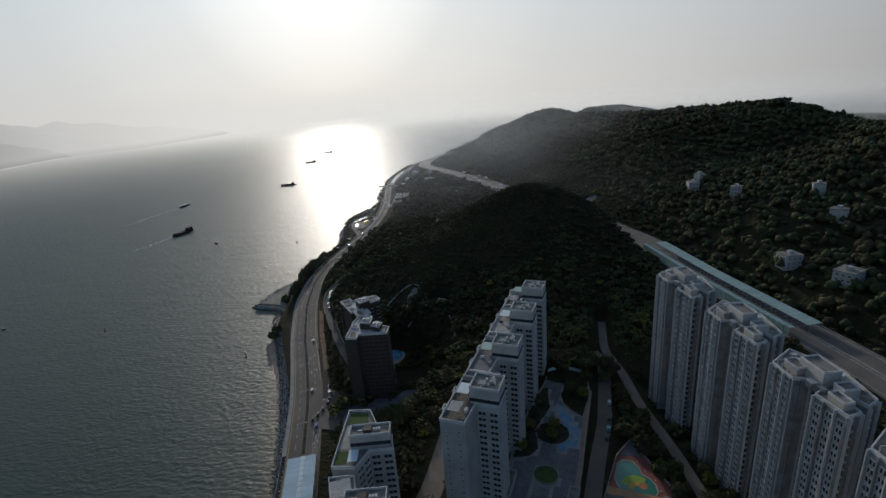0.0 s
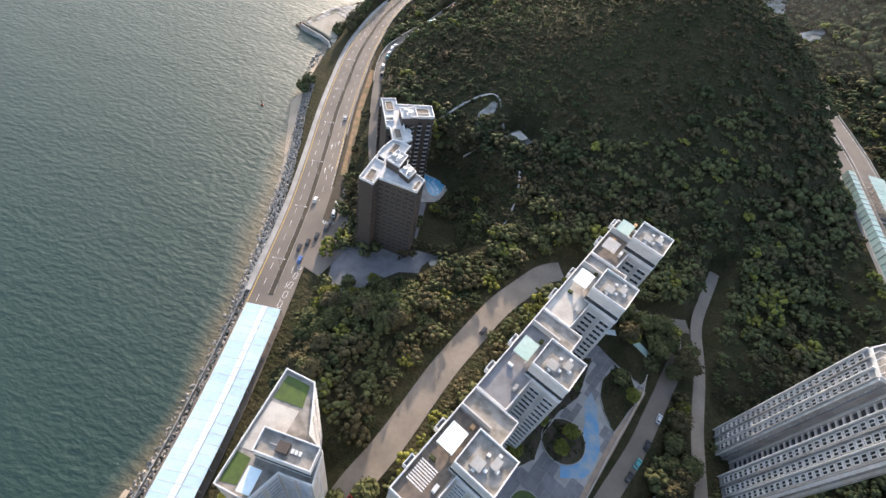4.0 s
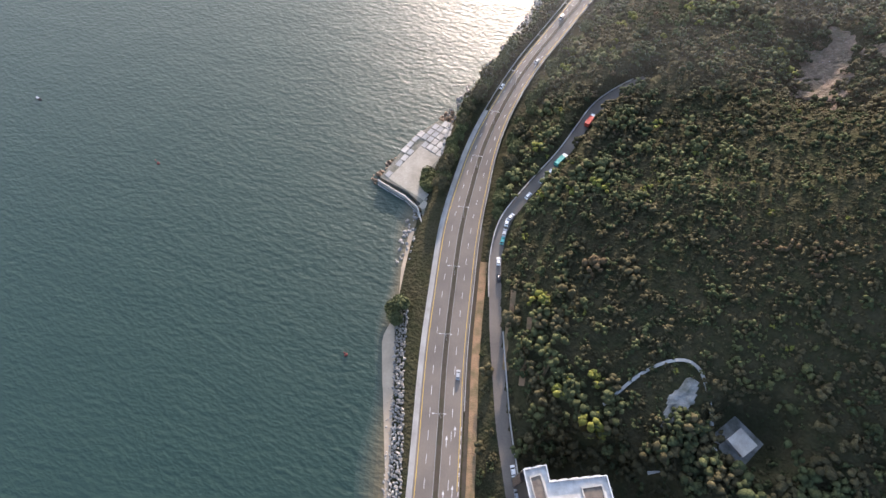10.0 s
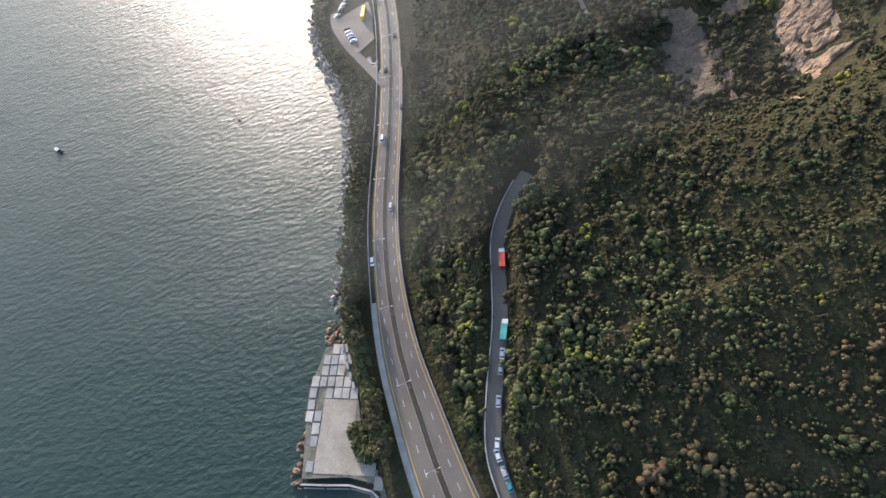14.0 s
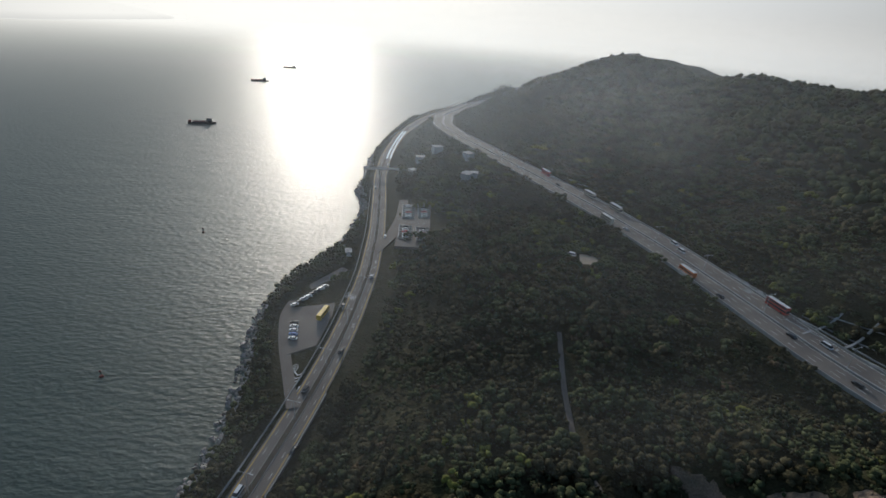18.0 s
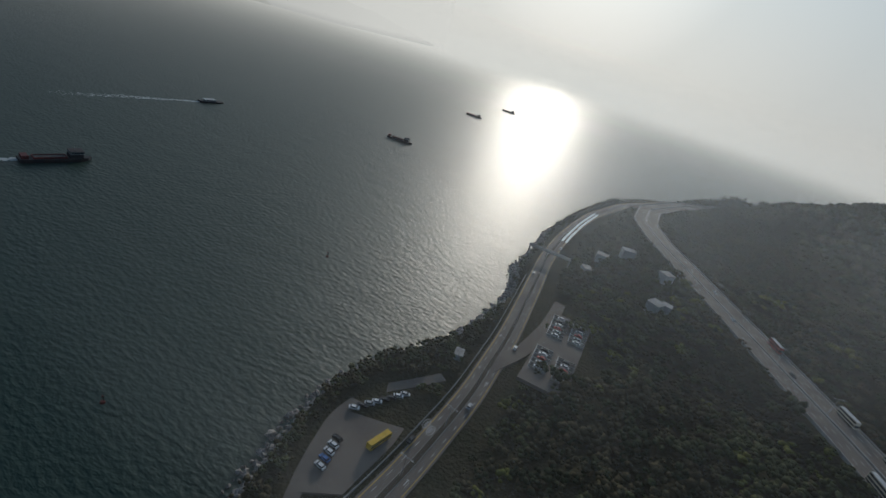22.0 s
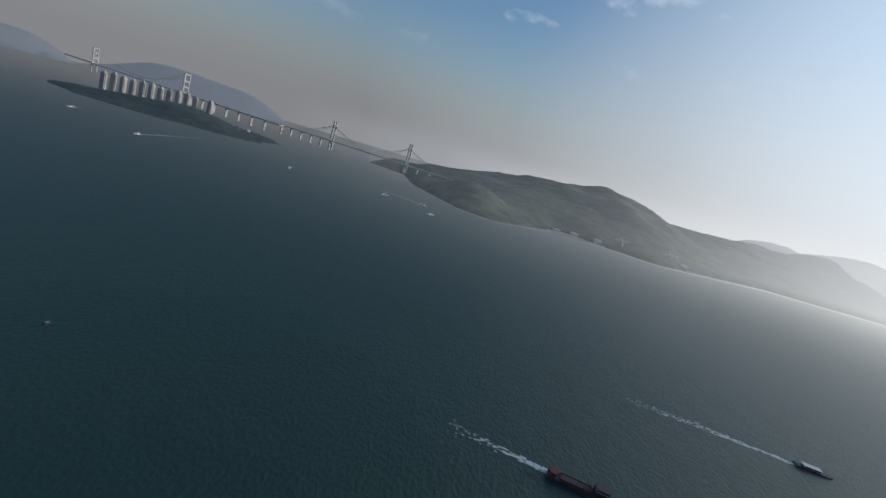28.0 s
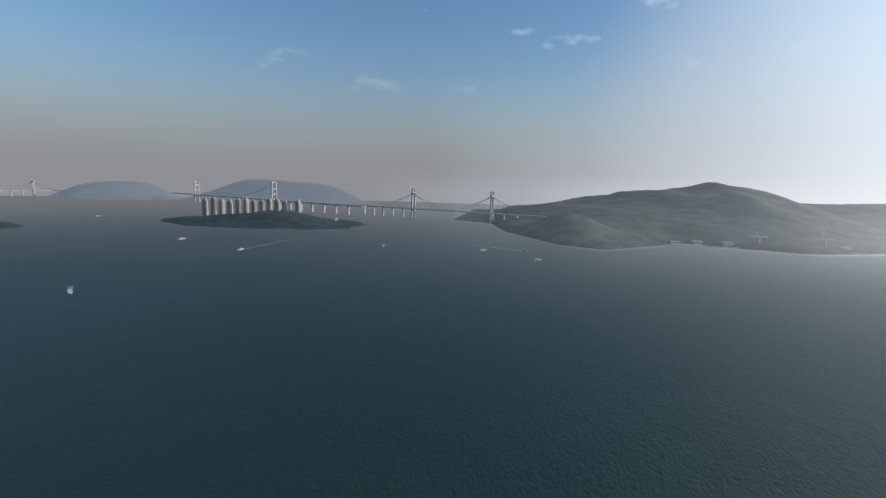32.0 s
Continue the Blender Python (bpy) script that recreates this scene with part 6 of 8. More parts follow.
for x, y, r, a0, a1 in ((-45, 319.5, 3.2, 190, 350), (-36, 320, 6, 160, 260), (-36, 320, 9, 175, 250), (-46, 309, 7, 0, 75), (-46, 309, 9.5, 5, 65)):
    part("floor_line", ring(bmesh.new(), disc(x, y, r, 16, a0, a1) + list(reversed(disc(x, y, r - 0.32, 16, a0, a1))), 0.1, 5.31, 5.32), PALE_SHEET, tp, "pale curved floor line")
apron("forecourt", [(-68, 262, 5.5), (-72, 250, 5.6), (-68, 234, 5.6), (-60, 226, 5.6), (-50, 236, 5.5), (-38, 250, 5.5), (-20, 256, 5.5), (-20, 268, 5.5), (-36, 266, 5.5), (-40, 300, 5.4), (-62, 300, 5.4)], GREY_PAVING, "grey paved forecourt round the brown towers", "paving", 2)

# small hut and drains on the hill
hut = thing("pump_house", pose(-2.5, 350.5, 28.2), "small pale concrete pump house on a paved terrace", "hut")
part("terrace", prism(bmesh.new(), [(-9, -1), (-2, 8), (8, 1), (1, -10), (-9, -13)], 0, 0.6), SLOPE_CONCRETE, hut)
part("wall", prism(bmesh.new(), [(-5, -2), (-1, 3), (4, -1), (0, -6)], 0.6, 3.4), WALL, hut)
part("roof", prism(bmesh.new(), [(-5.5, -2.1), (-1, 3.6), (4.6, -1), (0, -6.6)], 3.4, 3.7), PALE_CONCRETE, hut)


def drain(pts, label, w=0.5):
    half = w
    p3 = [(x, y, ground_at(x, y) + 0.7) for x, y in pts]
    return tagged(lane("drain_channel", half, p3, CONCRETE, 0.0), label, "drain", kind="structure")


drain([(-9, 346), (-17, 339), (-25, 333), (-33, 329)], "stepped concrete drain down the slope", 0.9)
drain([(-12, 349), (-17, 361), (-24, 373), (-38, 366), (-52, 346)], "narrow concrete path round the slope", 0.6)
drain([(-6, 340), (4, 318), (6, 296), (3, 280)], "narrow concrete drain through the trees", 0.5)

# ---- the far shore ----
FAR = material("far_hills", (0.115, 0.132, 0.108), 1.0, second=(0.065, 0.08, 0.06), scale=0.018, fine=0.11, grain=0.4)
# the farther hills emit a grey glow in place of haze
HAZED_FAR = material("hazed_far_hills", (0.09, 0.1, 0.11), 1.0, second=(0.08, 0.09, 0.1), scale=0.005, fine=0.05, glow=(0.1, 0.106, 0.111))
FAR_WALL = material("far_walls", (0.45, 0.43, 0.41), 0.9, second=(0.38, 0.36, 0.34), scale=0.02)
FAR_PALE = material("far_ground", (0.45, 0.4, 0.34), 0.9, second=(0.34, 0.31, 0.27), scale=0.03)
RIDGE = ((300, 0), (480, 10), (560, 45), (840, 95), (1100, 145), (1340, 165), (1540, 205), (1780, 165), (1925, 108), (2080, 112), (2300, 135), (2640, 150), (2880, 218), (3020, 225), (3240, 175), (3600, 160), (3900, 150))
SHORE = ((300, -2500), (480, -2380), (560, -2000), (724, -1680), (840, -1620), (1105, -1860), (1280, -1800), (1420, -1740), (1680, -1850), (1950, -1960), (2690, -2000), (3000, -1700), (3900, -1500))


def far_z(x, y):
    top, sh = along(RIDGE, y), along(SHORE, y)
    crest = -2800.0 + 300 * ramp01(2000, 3400, y)
    t = np.clip((sh - x) / (sh - crest), 0, 1)
    body = np.where(x > crest, t ** 0.8, 1 - 0.2 * np.clip((crest - x) / 500, 0, 1))
    knoll = 75 * bump2(x, y, -1900, 760, 260, 190)
    return np.where(x > sh, -4, np.maximum(top * body, knoll * np.clip(t * 4, 0, 1)) * (1 + 0.22 * waves(x * 0.25, y * 0.25)) + 2)


tagged(sheet("far_hills", np.arange(-3500, -1500, 20.0), np.arange(300, 2760, 20.0), far_z, FAR), "wooded hills of the far shore in haze", "hills", kind="structure")
# pale hills at the edge of sight, towards the sun: haze put into emission
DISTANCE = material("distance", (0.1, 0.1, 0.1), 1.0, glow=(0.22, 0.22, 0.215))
tagged(sheet("backdrop", np.arange(-3500, -1500, 30.0), np.arange(2740, 3900, 30.0), far_z, DISTANCE), "pale hills with bright haze put into their glow", "hills", kind="structure")


def island(name, cx, cy, sx, sy, h, seed, mat, label, step=25.0, turn=0.0):
    rng = np.random.RandomState(seed)
    knolls = [(rng.uniform(-0.5, 0.5), rng.uniform(-0.5, 0.5), rng.uniform(0.25, 0.5), rng.uniform(0.4, 1)) for _ in range(6)]

    def height(x, y):
        u, v = (x - cx) / sx, (y - cy) / sy
        e = np.clip(1.15 - u * u - v * v + 0.35 * waves(x * 0.3 + seed * 50, y * 0.3), 0, 1)
        z = 1.5 * sum(a * np.exp(-((u - p) / s) ** 2 - ((v - q) / s) ** 2) for p, q, s, a in knolls)
        return np.where(e <= 0, -4, 1 + h * np.clip(e * 2.5, 0, 1) * (0.1 + 1 - np.exp(-0.75 * z)))

    return tagged(sheet(name, np.arange(cx - sx * 1.3, cx + sx * 1.3, step), np.arange(cy - sy * 1.3, cy + sy * 1.3, step), height, mat), label, "island", kind="structure")


ISLE = material("far_woods", (0.075, 0.09, 0.085), 1.0, second=(0.05, 0.065, 0.058), scale=0.02, fine=0.12, grain=0.35)
island("island", -1990, -385, 270, 375, 40, 3, ISLE, "low wooded island with towers and villages in haze")
island("headland_hills", -3850, -1250, 300, 750, 150, 5, HAZED_FAR, "blue-grey hills behind the island with haze put into their glow", 60.0)
island("headland_hills", -3300, -2250, 300, 420, 110, 6, HAZED_FAR, "faint far hills with haze put into their glow", 60.0)
island("islet", -1450, -1010, 90, 130, 14, 7, ISLE, "small wooded islet with a sandy edge")

FAR_WINDOW = material("far_windows", (0.2, 0.2, 0.21), 0.6)
for k in range(12):
    t = k / 11
    y = -695 + 300 * t + (28 if k == 11 else 0)
    x = -2085 - 175 * t
    blk = thing("far_tower", pose(x, y, 4, 0, 0, 10 * math.sin(k * 2.1)), "pale high-rise in a dense row on the island", "building", group="towers on the island")
    hh = 70 + 4 * math.sin(k * 1.7)
    part("wall", boxes((-9, -8, 0, 9, 8, hh)), FAR_WALL, blk)
    part("core", boxes((-6, -11, 0, 6, 11, hh - 4)), FAR_WALL, blk)
    part("roof", boxes((-4, -4, hh, 4, 4, hh + 6)), FAR_WALL, blk)
    for s in (-5.5, 0, 5.5):
        part("window_strip", boxes((9, s - 1.2, 4, 9.3, s + 1.2, hh - 4)), FAR_WINDOW, blk)
lone = thing("far_tower", pose(-1470, -1080, 4), "pink-grey high-rise on the islet's shore", "building")
part("wall", boxes((-10, -9, 0, 10, 9, 62)), FAR_WALL, lone)
part("core", boxes((-6, -12, 0, 6, 12, 58)), FAR_WALL, lone)
part("roof", boxes((-4, -4, 62, 4, 4, 67)), FAR_WALL, lone)
rr = random.Random(12)
for k in range(46):
    y = rr.uniform(-520, -120)
    x = -1930 - rr.uniform(0, 90) - 0.3 * (y + 520)
    w, d, hh = rr.uniform(6, 14), rr.uniform(6, 12), rr.uniform(6, 13)
    hs_ = thing("village_house", pose(x, y, 6, 0, 0, rr.uniform(0, 90)), "small pale house in a waterside village", "house", group="village on the island")
    part("wall", boxes((-w / 2, -d / 2, -4, w / 2, d / 2, hh)), FAR_WALL, hs_)
    part("roof", boxes((-w / 2 - 0.4, -d / 2 - 0.4, hh, w / 2 + 0.4, d / 2 + 0.4, hh + 0.8)), FAR_PALE, hs_)


def cable_bridge(a, c, h, deck, label):
    """A cable-stayed bridge between two H-shaped towers at a and c."""
    a, c = Vector((*a, 0)), Vector((*c, 0))
    d = (c - a).normalized()
    turn = math.degrees(math.atan2(d.y, d.x))
    br = thing("cable_stayed_bridge", pose(a.x, a.y, 0, 0, 0, turn), label, "bridge")
    L = (c - a).length
    part("deck", boxes((-330, -9, deck - 5, L + 420, 9, deck)), FAR_WALL, br)
    for x in (0, L):
        t = part("pylon", boxes((x - 3.5, -14, 0, x + 3.5, -9, h), (x - 3.5, 9, 0, x + 3.5, 14, h), (x - 3, -9, deck - 12, x + 3, 9, deck - 6), (x - 3, -9, h - 22, x + 3, 9, h - 16)), FAR_WALL, br)
        for s in (-1, 1):
            for k in range(1, 9):
                p0, p1 = Vector((x, 0, h - 3 - k * 3)), Vector((x + s * k * L / 17, 0, deck))
                bm = bmesh.new()
                v = [bm.verts.new(q) for q in (p0 + Vector((0, -9, 0.5)), p1 + Vector((0, -9, 0.5)), p1 + Vector((0, -8.6, -0.5)), p0 + Vector((0, -8.6, -0.5)))]
                bm.faces.new(v)
                bmesh.ops.solidify(bm, geom=bm.faces[:], thickness=0.5)
                part("stay_cable", bm, FAR_WALL, t)
    for k in range(1, 6):
        part("pier", boxes((-k * 60 - 3, -5, 0, -k * 60 + 3, 5, deck - 5)), FAR_WALL, br)
        part("pier", boxes((L + k * 60 - 3, -5, 0, L + k * 60 + 3, 5, deck - 5)), FAR_WALL, br)
    return br


cable_bridge((-2543, 93), (-2397, 482), 140, 46, "grey cable-stayed bridge with twin pylons in haze")
sus = thing("suspension_bridge", pose(-2801, -771, 0, 0, 0, math.degrees(math.atan2(-1510 + 771, -3160 + 2801))), "faint white suspension bridge with tall portal towers", "bridge")
span = math.hypot(359, 739)
for x, h in ((0, 152), (span, 140)):
    tw = part("portal_tower", boxes((x - 4, -17, 0, x + 4, -11, h), (x - 4, 11, 0, x + 4, 17, h)), FAR_WALL, sus)
    for z in (50, 80, 110, h - 6):
        part("cross_beam", boxes((x - 3, -11, z - 4, x + 3, 11, z + 4)), FAR_WALL, tw)
part("deck", boxes((-700, -15, 44, span + 300, 15, 51)), FAR_WALL, sus)
for s in (-14, 14):
    cable = bmesh.new()
    pts = [Vector((span * k / 24, s, 58 + 86 * (2 * k / 24 - 1) ** 2)) for k in range(25)] 
    for p, q in zip(pts, pts[1:]):
        v = [cable.verts.new(w) for w in (p, q, q + Vector((0, 0.8, 1.6)), p + Vector((0, 0.8, 1.6)))]
        cable.faces.new(v)
    bmesh.ops.solidify(cable, geom=cable.faces[:], thickness=0.8)
    part("main_cable", cable, FAR_WALL, sus)
for k in range(7):
    part("pier", boxes((-60 - k * 90, -6, 0, -54 - k * 90, 6, 44)), FAR_WALL, sus)
cable_bridge((-3320, -2560), (-3080, -2680), 120, 40, "very faint cable-stayed bridge at the edge of the haze")
# quay with cranes on the far shore
quay = thing("far_quay", pose(-1835, 1180, 0), "pale working quay with sheds and cranes below the hills", "quay")
part("slab", boxes((-60, -130, -3, 25, 170, 4)), FAR_PALE, quay)
part("slab", boxes((-40, 260, -3, 30, 420, 4)), FAR_PALE, quay)
for k, (x, y) in enumerate(((-10, -90), (-25, -20), (0, 60), (-15, 120), (0, 300), (5, 380))):
    part("shed", boxes((x - 12, y - 14, 4, x + 12, y + 14, 11 + k % 3 * 3)), FAR_WALL, quay)
for y in (150, 330):
    part("crane", boxes((-3, y - 3, 4, 3, y + 3, 38), (-4, y - 30, 36, 4, y + 22, 40), (-3, y - 14, 40, 3, y - 8, 50)), FAR_WALL, quay)
part("embankment_road", boxes((-190, -60, 30, -170, 240, 36)), FAR_PALE, quay)

# added glowing shell where sea and sky meet: haze put into its emission
HAZE_GLOW = bpy.data.materials.new("haze_glow")
HAZE_GLOW.use_nodes = True
n, l = HAZE_GLOW.node_tree.nodes, HAZE_GLOW.node_tree.links
n.remove(n["Principled BSDF"])
pos = n.new("ShaderNodeNewGeometry").outputs["Position"]
level = n.new("ShaderNodeVectorMath")
level.operation = "MULTIPLY"
level.inputs[1].default_value = (1, 1, 0)
l.new(pos, level.inputs[0])
way = n.new("ShaderNodeVectorMath")
way.operation = "NORMALIZE"
l.new(level.outputs[0], way.inputs[0])
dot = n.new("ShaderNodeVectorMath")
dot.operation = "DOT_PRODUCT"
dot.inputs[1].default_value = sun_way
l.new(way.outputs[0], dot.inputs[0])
# the glow's colour brightens with the bearing towards the sun
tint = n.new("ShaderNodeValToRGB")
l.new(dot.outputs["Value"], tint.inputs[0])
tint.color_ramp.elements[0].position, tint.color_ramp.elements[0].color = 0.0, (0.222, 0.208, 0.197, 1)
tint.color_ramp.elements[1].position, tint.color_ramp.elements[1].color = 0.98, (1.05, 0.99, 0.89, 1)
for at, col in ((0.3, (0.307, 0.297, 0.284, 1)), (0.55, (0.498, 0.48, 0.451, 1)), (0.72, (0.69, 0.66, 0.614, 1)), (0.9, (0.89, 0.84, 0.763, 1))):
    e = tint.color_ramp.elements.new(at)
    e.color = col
glow = n.new("ShaderNodeEmission")
l.new(tint.outputs["Color"], glow.inputs["Color"])
clear = n.new("ShaderNodeBsdfTransparent")
mixed = n.new("ShaderNodeMixShader")
sep = n.new("ShaderNodeSeparateXYZ")
l.new(pos, sep.inputs[0])
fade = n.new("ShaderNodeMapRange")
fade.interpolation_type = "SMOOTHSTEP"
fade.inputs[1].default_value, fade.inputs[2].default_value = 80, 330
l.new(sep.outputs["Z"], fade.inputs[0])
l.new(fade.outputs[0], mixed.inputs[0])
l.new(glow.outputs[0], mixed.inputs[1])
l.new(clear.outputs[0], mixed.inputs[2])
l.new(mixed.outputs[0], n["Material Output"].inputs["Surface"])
# glowing ring over the sea: haze put into emission, denser with distance and sunward
SEA_HAZE = HAZE_GLOW.copy()
SEA_HAZE.name = "sea_mist"
n, l = SEA_HAZE.node_tree.nodes, SEA_HAZE.node_tree.links
place_ = [nd for nd in n if nd.type == "NEW_GEOMETRY"][0].outputs["Position"]
mixer = [nd for nd in n if nd.type == "MIX_SHADER"][0]
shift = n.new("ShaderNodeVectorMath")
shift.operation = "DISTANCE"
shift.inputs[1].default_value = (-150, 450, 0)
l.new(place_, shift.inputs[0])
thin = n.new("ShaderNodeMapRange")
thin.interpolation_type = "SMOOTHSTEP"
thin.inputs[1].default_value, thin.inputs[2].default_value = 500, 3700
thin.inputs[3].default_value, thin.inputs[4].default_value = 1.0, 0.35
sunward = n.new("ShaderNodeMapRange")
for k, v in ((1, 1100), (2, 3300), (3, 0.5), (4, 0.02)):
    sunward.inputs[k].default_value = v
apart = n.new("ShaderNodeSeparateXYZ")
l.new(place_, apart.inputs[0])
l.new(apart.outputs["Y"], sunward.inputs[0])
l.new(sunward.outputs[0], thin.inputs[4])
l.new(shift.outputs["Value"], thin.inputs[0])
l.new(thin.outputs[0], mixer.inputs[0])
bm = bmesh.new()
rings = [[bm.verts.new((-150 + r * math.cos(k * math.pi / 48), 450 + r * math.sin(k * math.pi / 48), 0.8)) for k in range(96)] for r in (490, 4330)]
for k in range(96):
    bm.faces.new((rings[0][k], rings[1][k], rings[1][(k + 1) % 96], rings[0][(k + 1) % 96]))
mist = tagged(link("backdrop", bm, SEA_HAZE), "glowing ring added as pale haze over the distant sea", "haze", kind="structure")
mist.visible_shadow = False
for reach, top, mat in ((4300, 360, HAZE_GLOW),):
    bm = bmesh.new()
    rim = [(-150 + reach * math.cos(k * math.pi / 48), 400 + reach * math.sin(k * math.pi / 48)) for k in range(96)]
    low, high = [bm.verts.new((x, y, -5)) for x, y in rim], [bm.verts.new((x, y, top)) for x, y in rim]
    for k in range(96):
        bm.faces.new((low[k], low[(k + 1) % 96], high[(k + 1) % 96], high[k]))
    bank = tagged(link("backdrop", bm, mat), "glowing shell added as pale haze along the horizon", "haze", kind="structure")
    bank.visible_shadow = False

# glowing curtain added along the far shore: haze in its emission, thicker sunward
CURTAIN = HAZE_GLOW.copy()
CURTAIN.name = "shore_haze"
n, l = CURTAIN.node_tree.nodes, CURTAIN.node_tree.links
parts_at = [nd for nd in n if nd.type == "SEPXYZ"][0]
mixer = [nd for nd in n if nd.type == "MIX_SHADER"][0]


def fading(axis, lo, hi, a, b):
    m = n.new("ShaderNodeMapRange")
    m.interpolation_type = "SMOOTHSTEP"
    for k, v in ((1, lo), (2, hi), (3, a), (4, b)):
        m.inputs[k].default_value = v
    l.new(parts_at.outputs[axis], m.inputs[0])
    return m.outputs[0]


def times(a, b):
    m = n.new("ShaderNodeMath")
    m.operation = "MULTIPLY"
    l.new(a, m.inputs[0]), l.new(b, m.inputs[1])
    return m.outputs[0]


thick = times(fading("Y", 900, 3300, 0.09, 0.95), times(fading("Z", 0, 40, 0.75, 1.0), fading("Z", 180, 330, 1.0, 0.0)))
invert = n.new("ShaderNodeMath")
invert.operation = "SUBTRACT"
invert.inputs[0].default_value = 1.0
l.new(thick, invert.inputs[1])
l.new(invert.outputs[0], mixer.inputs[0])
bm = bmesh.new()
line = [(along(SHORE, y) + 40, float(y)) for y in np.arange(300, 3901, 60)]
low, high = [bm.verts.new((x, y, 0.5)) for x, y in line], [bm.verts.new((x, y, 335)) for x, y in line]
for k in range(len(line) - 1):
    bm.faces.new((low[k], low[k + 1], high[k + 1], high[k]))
veil = tagged(link("backdrop", bm, CURTAIN), "glowing curtain added as pale haze along the far shore", "haze", kind="structure")
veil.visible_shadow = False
# haze over the land: thin sheets added, lit from behind by the low sun
scene.cycles.transparent_max_bounces = 32
HAZE = bpy.data.materials.new("land_haze")
HAZE.use_nodes = True
n, l = HAZE.node_tree.nodes, HAZE.node_tree.links
n.remove(n["Principled BSDF"])
parts_at = n.new("ShaderNodeSeparateXYZ")
pos = n.new("ShaderNodeNewGeometry").outputs["Position"]
l.new(pos, parts_at.inputs[0])
puffs = n.new("ShaderNodeTexNoise")
puffs.inputs["Scale"].default_value, puffs.inputs["Detail"].default_value = 0.011, 3
l.new(pos, puffs.inputs["Vector"])
uneven = n.new("ShaderNodeMapRange")
uneven.inputs[1].default_value, uneven.inputs[2].default_value, uneven.inputs[3].default_value, uneven.inputs[4].default_value = 0.25, 0.75, 0.55, 1.45
l.new(puffs.outputs["Fac"], uneven.inputs[0])
# each sheet is thin at the ground, thickest at some forty metres and gone above its lid
rise = n.new("ShaderNodeAttribute")
rise.attribute_name = "over_ground"
lift_ = n.new("ShaderNodeMapRange")
for k, v in ((1, 0), (2, 45), (3, 0.0), (4, 1.0)):
    lift_.inputs[k].default_value = v
l.new(rise.outputs["Fac"], lift_.inputs[0])
lid = n.new("ShaderNodeMapRange")
for k, v in ((1, 600), (2, 780), (3, 1.0), (4, 1.7)):
    lid.inputs[k].default_value = v
l.new(parts_at.outputs["Y"], lid.inputs[0])
height = n.new("ShaderNodeMath")
height.operation = "DIVIDE"
l.new(parts_at.outputs["Z"], height.inputs[0])
l.new(lid.outputs[0], height.inputs[1])
thin_out = n.new("ShaderNodeMapRange")
thin_out.interpolation_type = "SMOOTHSTEP"
for k, v in ((1, 50), (2, 112), (3, 1.0), (4, 0.0)):
    thin_out.inputs[k].default_value = v
l.new(height.outputs[0], thin_out.inputs[0])
density = times(times(fading("X", -260, -60, 0.0, 1.0), times(thin_out.outputs[0], lift_.outputs[0])), times(uneven.outputs[0], fading("Y", 420, 900, 0.02, 0.048)))
veil_mix = n.new("ShaderNodeMixShader")
l.new(density, veil_mix.inputs[0])
l.new(n.new("ShaderNodeBsdfTransparent").outputs[0], veil_mix.inputs[1])
lit = n.new("ShaderNodeBsdfTranslucent")
lit.inputs["Color"].default_value = (0.78, 0.86, 0.95, 1)
l.new(lit.outputs[0], veil_mix.inputs[2])
l.new(veil_mix.outputs[0], n["Material Output"].inputs["Surface"])
for y in (500, 570, 640, 710, 790, 880, 980, 1090, 1220, 1400):
    gx = np.arange(-265, 1100, 35.0)
    gz = np.linspace(0, 112 if y < 680 else 190, 12)
    low = np.maximum(ground_z(gx, np.full(len(gx), float(y))), 0)
    vs = [(x, y, z) for z in gz for x in gx]
    fs = [(k * len(gx) + i, k * len(gx) + i + 1, (k + 1) * len(gx) + i + 1, (k + 1) * len(gx) + i) for k in range(len(gz) - 1) for i in range(len(gx) - 1)]
    layer = mesh("backdrop", vs, fs, HAZE)
    layer.data.attributes.new("over_ground", "FLOAT", "POINT").data.foreach_set("value", [max(z - g, 0.0) for z in gz for g in low])
    tagged(layer, "thin sheet added as sunlit haze over the hillside", "haze", kind="structure").visible_shadow = False

# ---- vehicles ----
TYRE = RUBBER
CAR_PAINTS = [material("car_" + n, c, 0.3, 0.2, spec=0.5) for n, c in (("white", (0.75, 0.75, 0.74)), ("silver", (0.45, 0.46, 0.47)), ("black", (0.025, 0.025, 0.03)), ("blue", (0.05, 0.14, 0.38)), ("red", (0.42, 0.04, 0.03)), ("teal", (0.05, 0.3, 0.3)))]


def wheel_bm(r=0.33, w=0.24):
    bm = bmesh.new()
    bmesh.ops.create_cone(bm, cap_ends=True, segments=12, radius1=r, radius2=r, depth=w, matrix=pose(0, 0, 0, 0, 90, 0))
    return bm


WHEEL = shared("wheel", wheel_bm(), TYRE)
BIG_WHEEL = shared("wheel", wheel_bm(0.5, 0.35), TYRE)


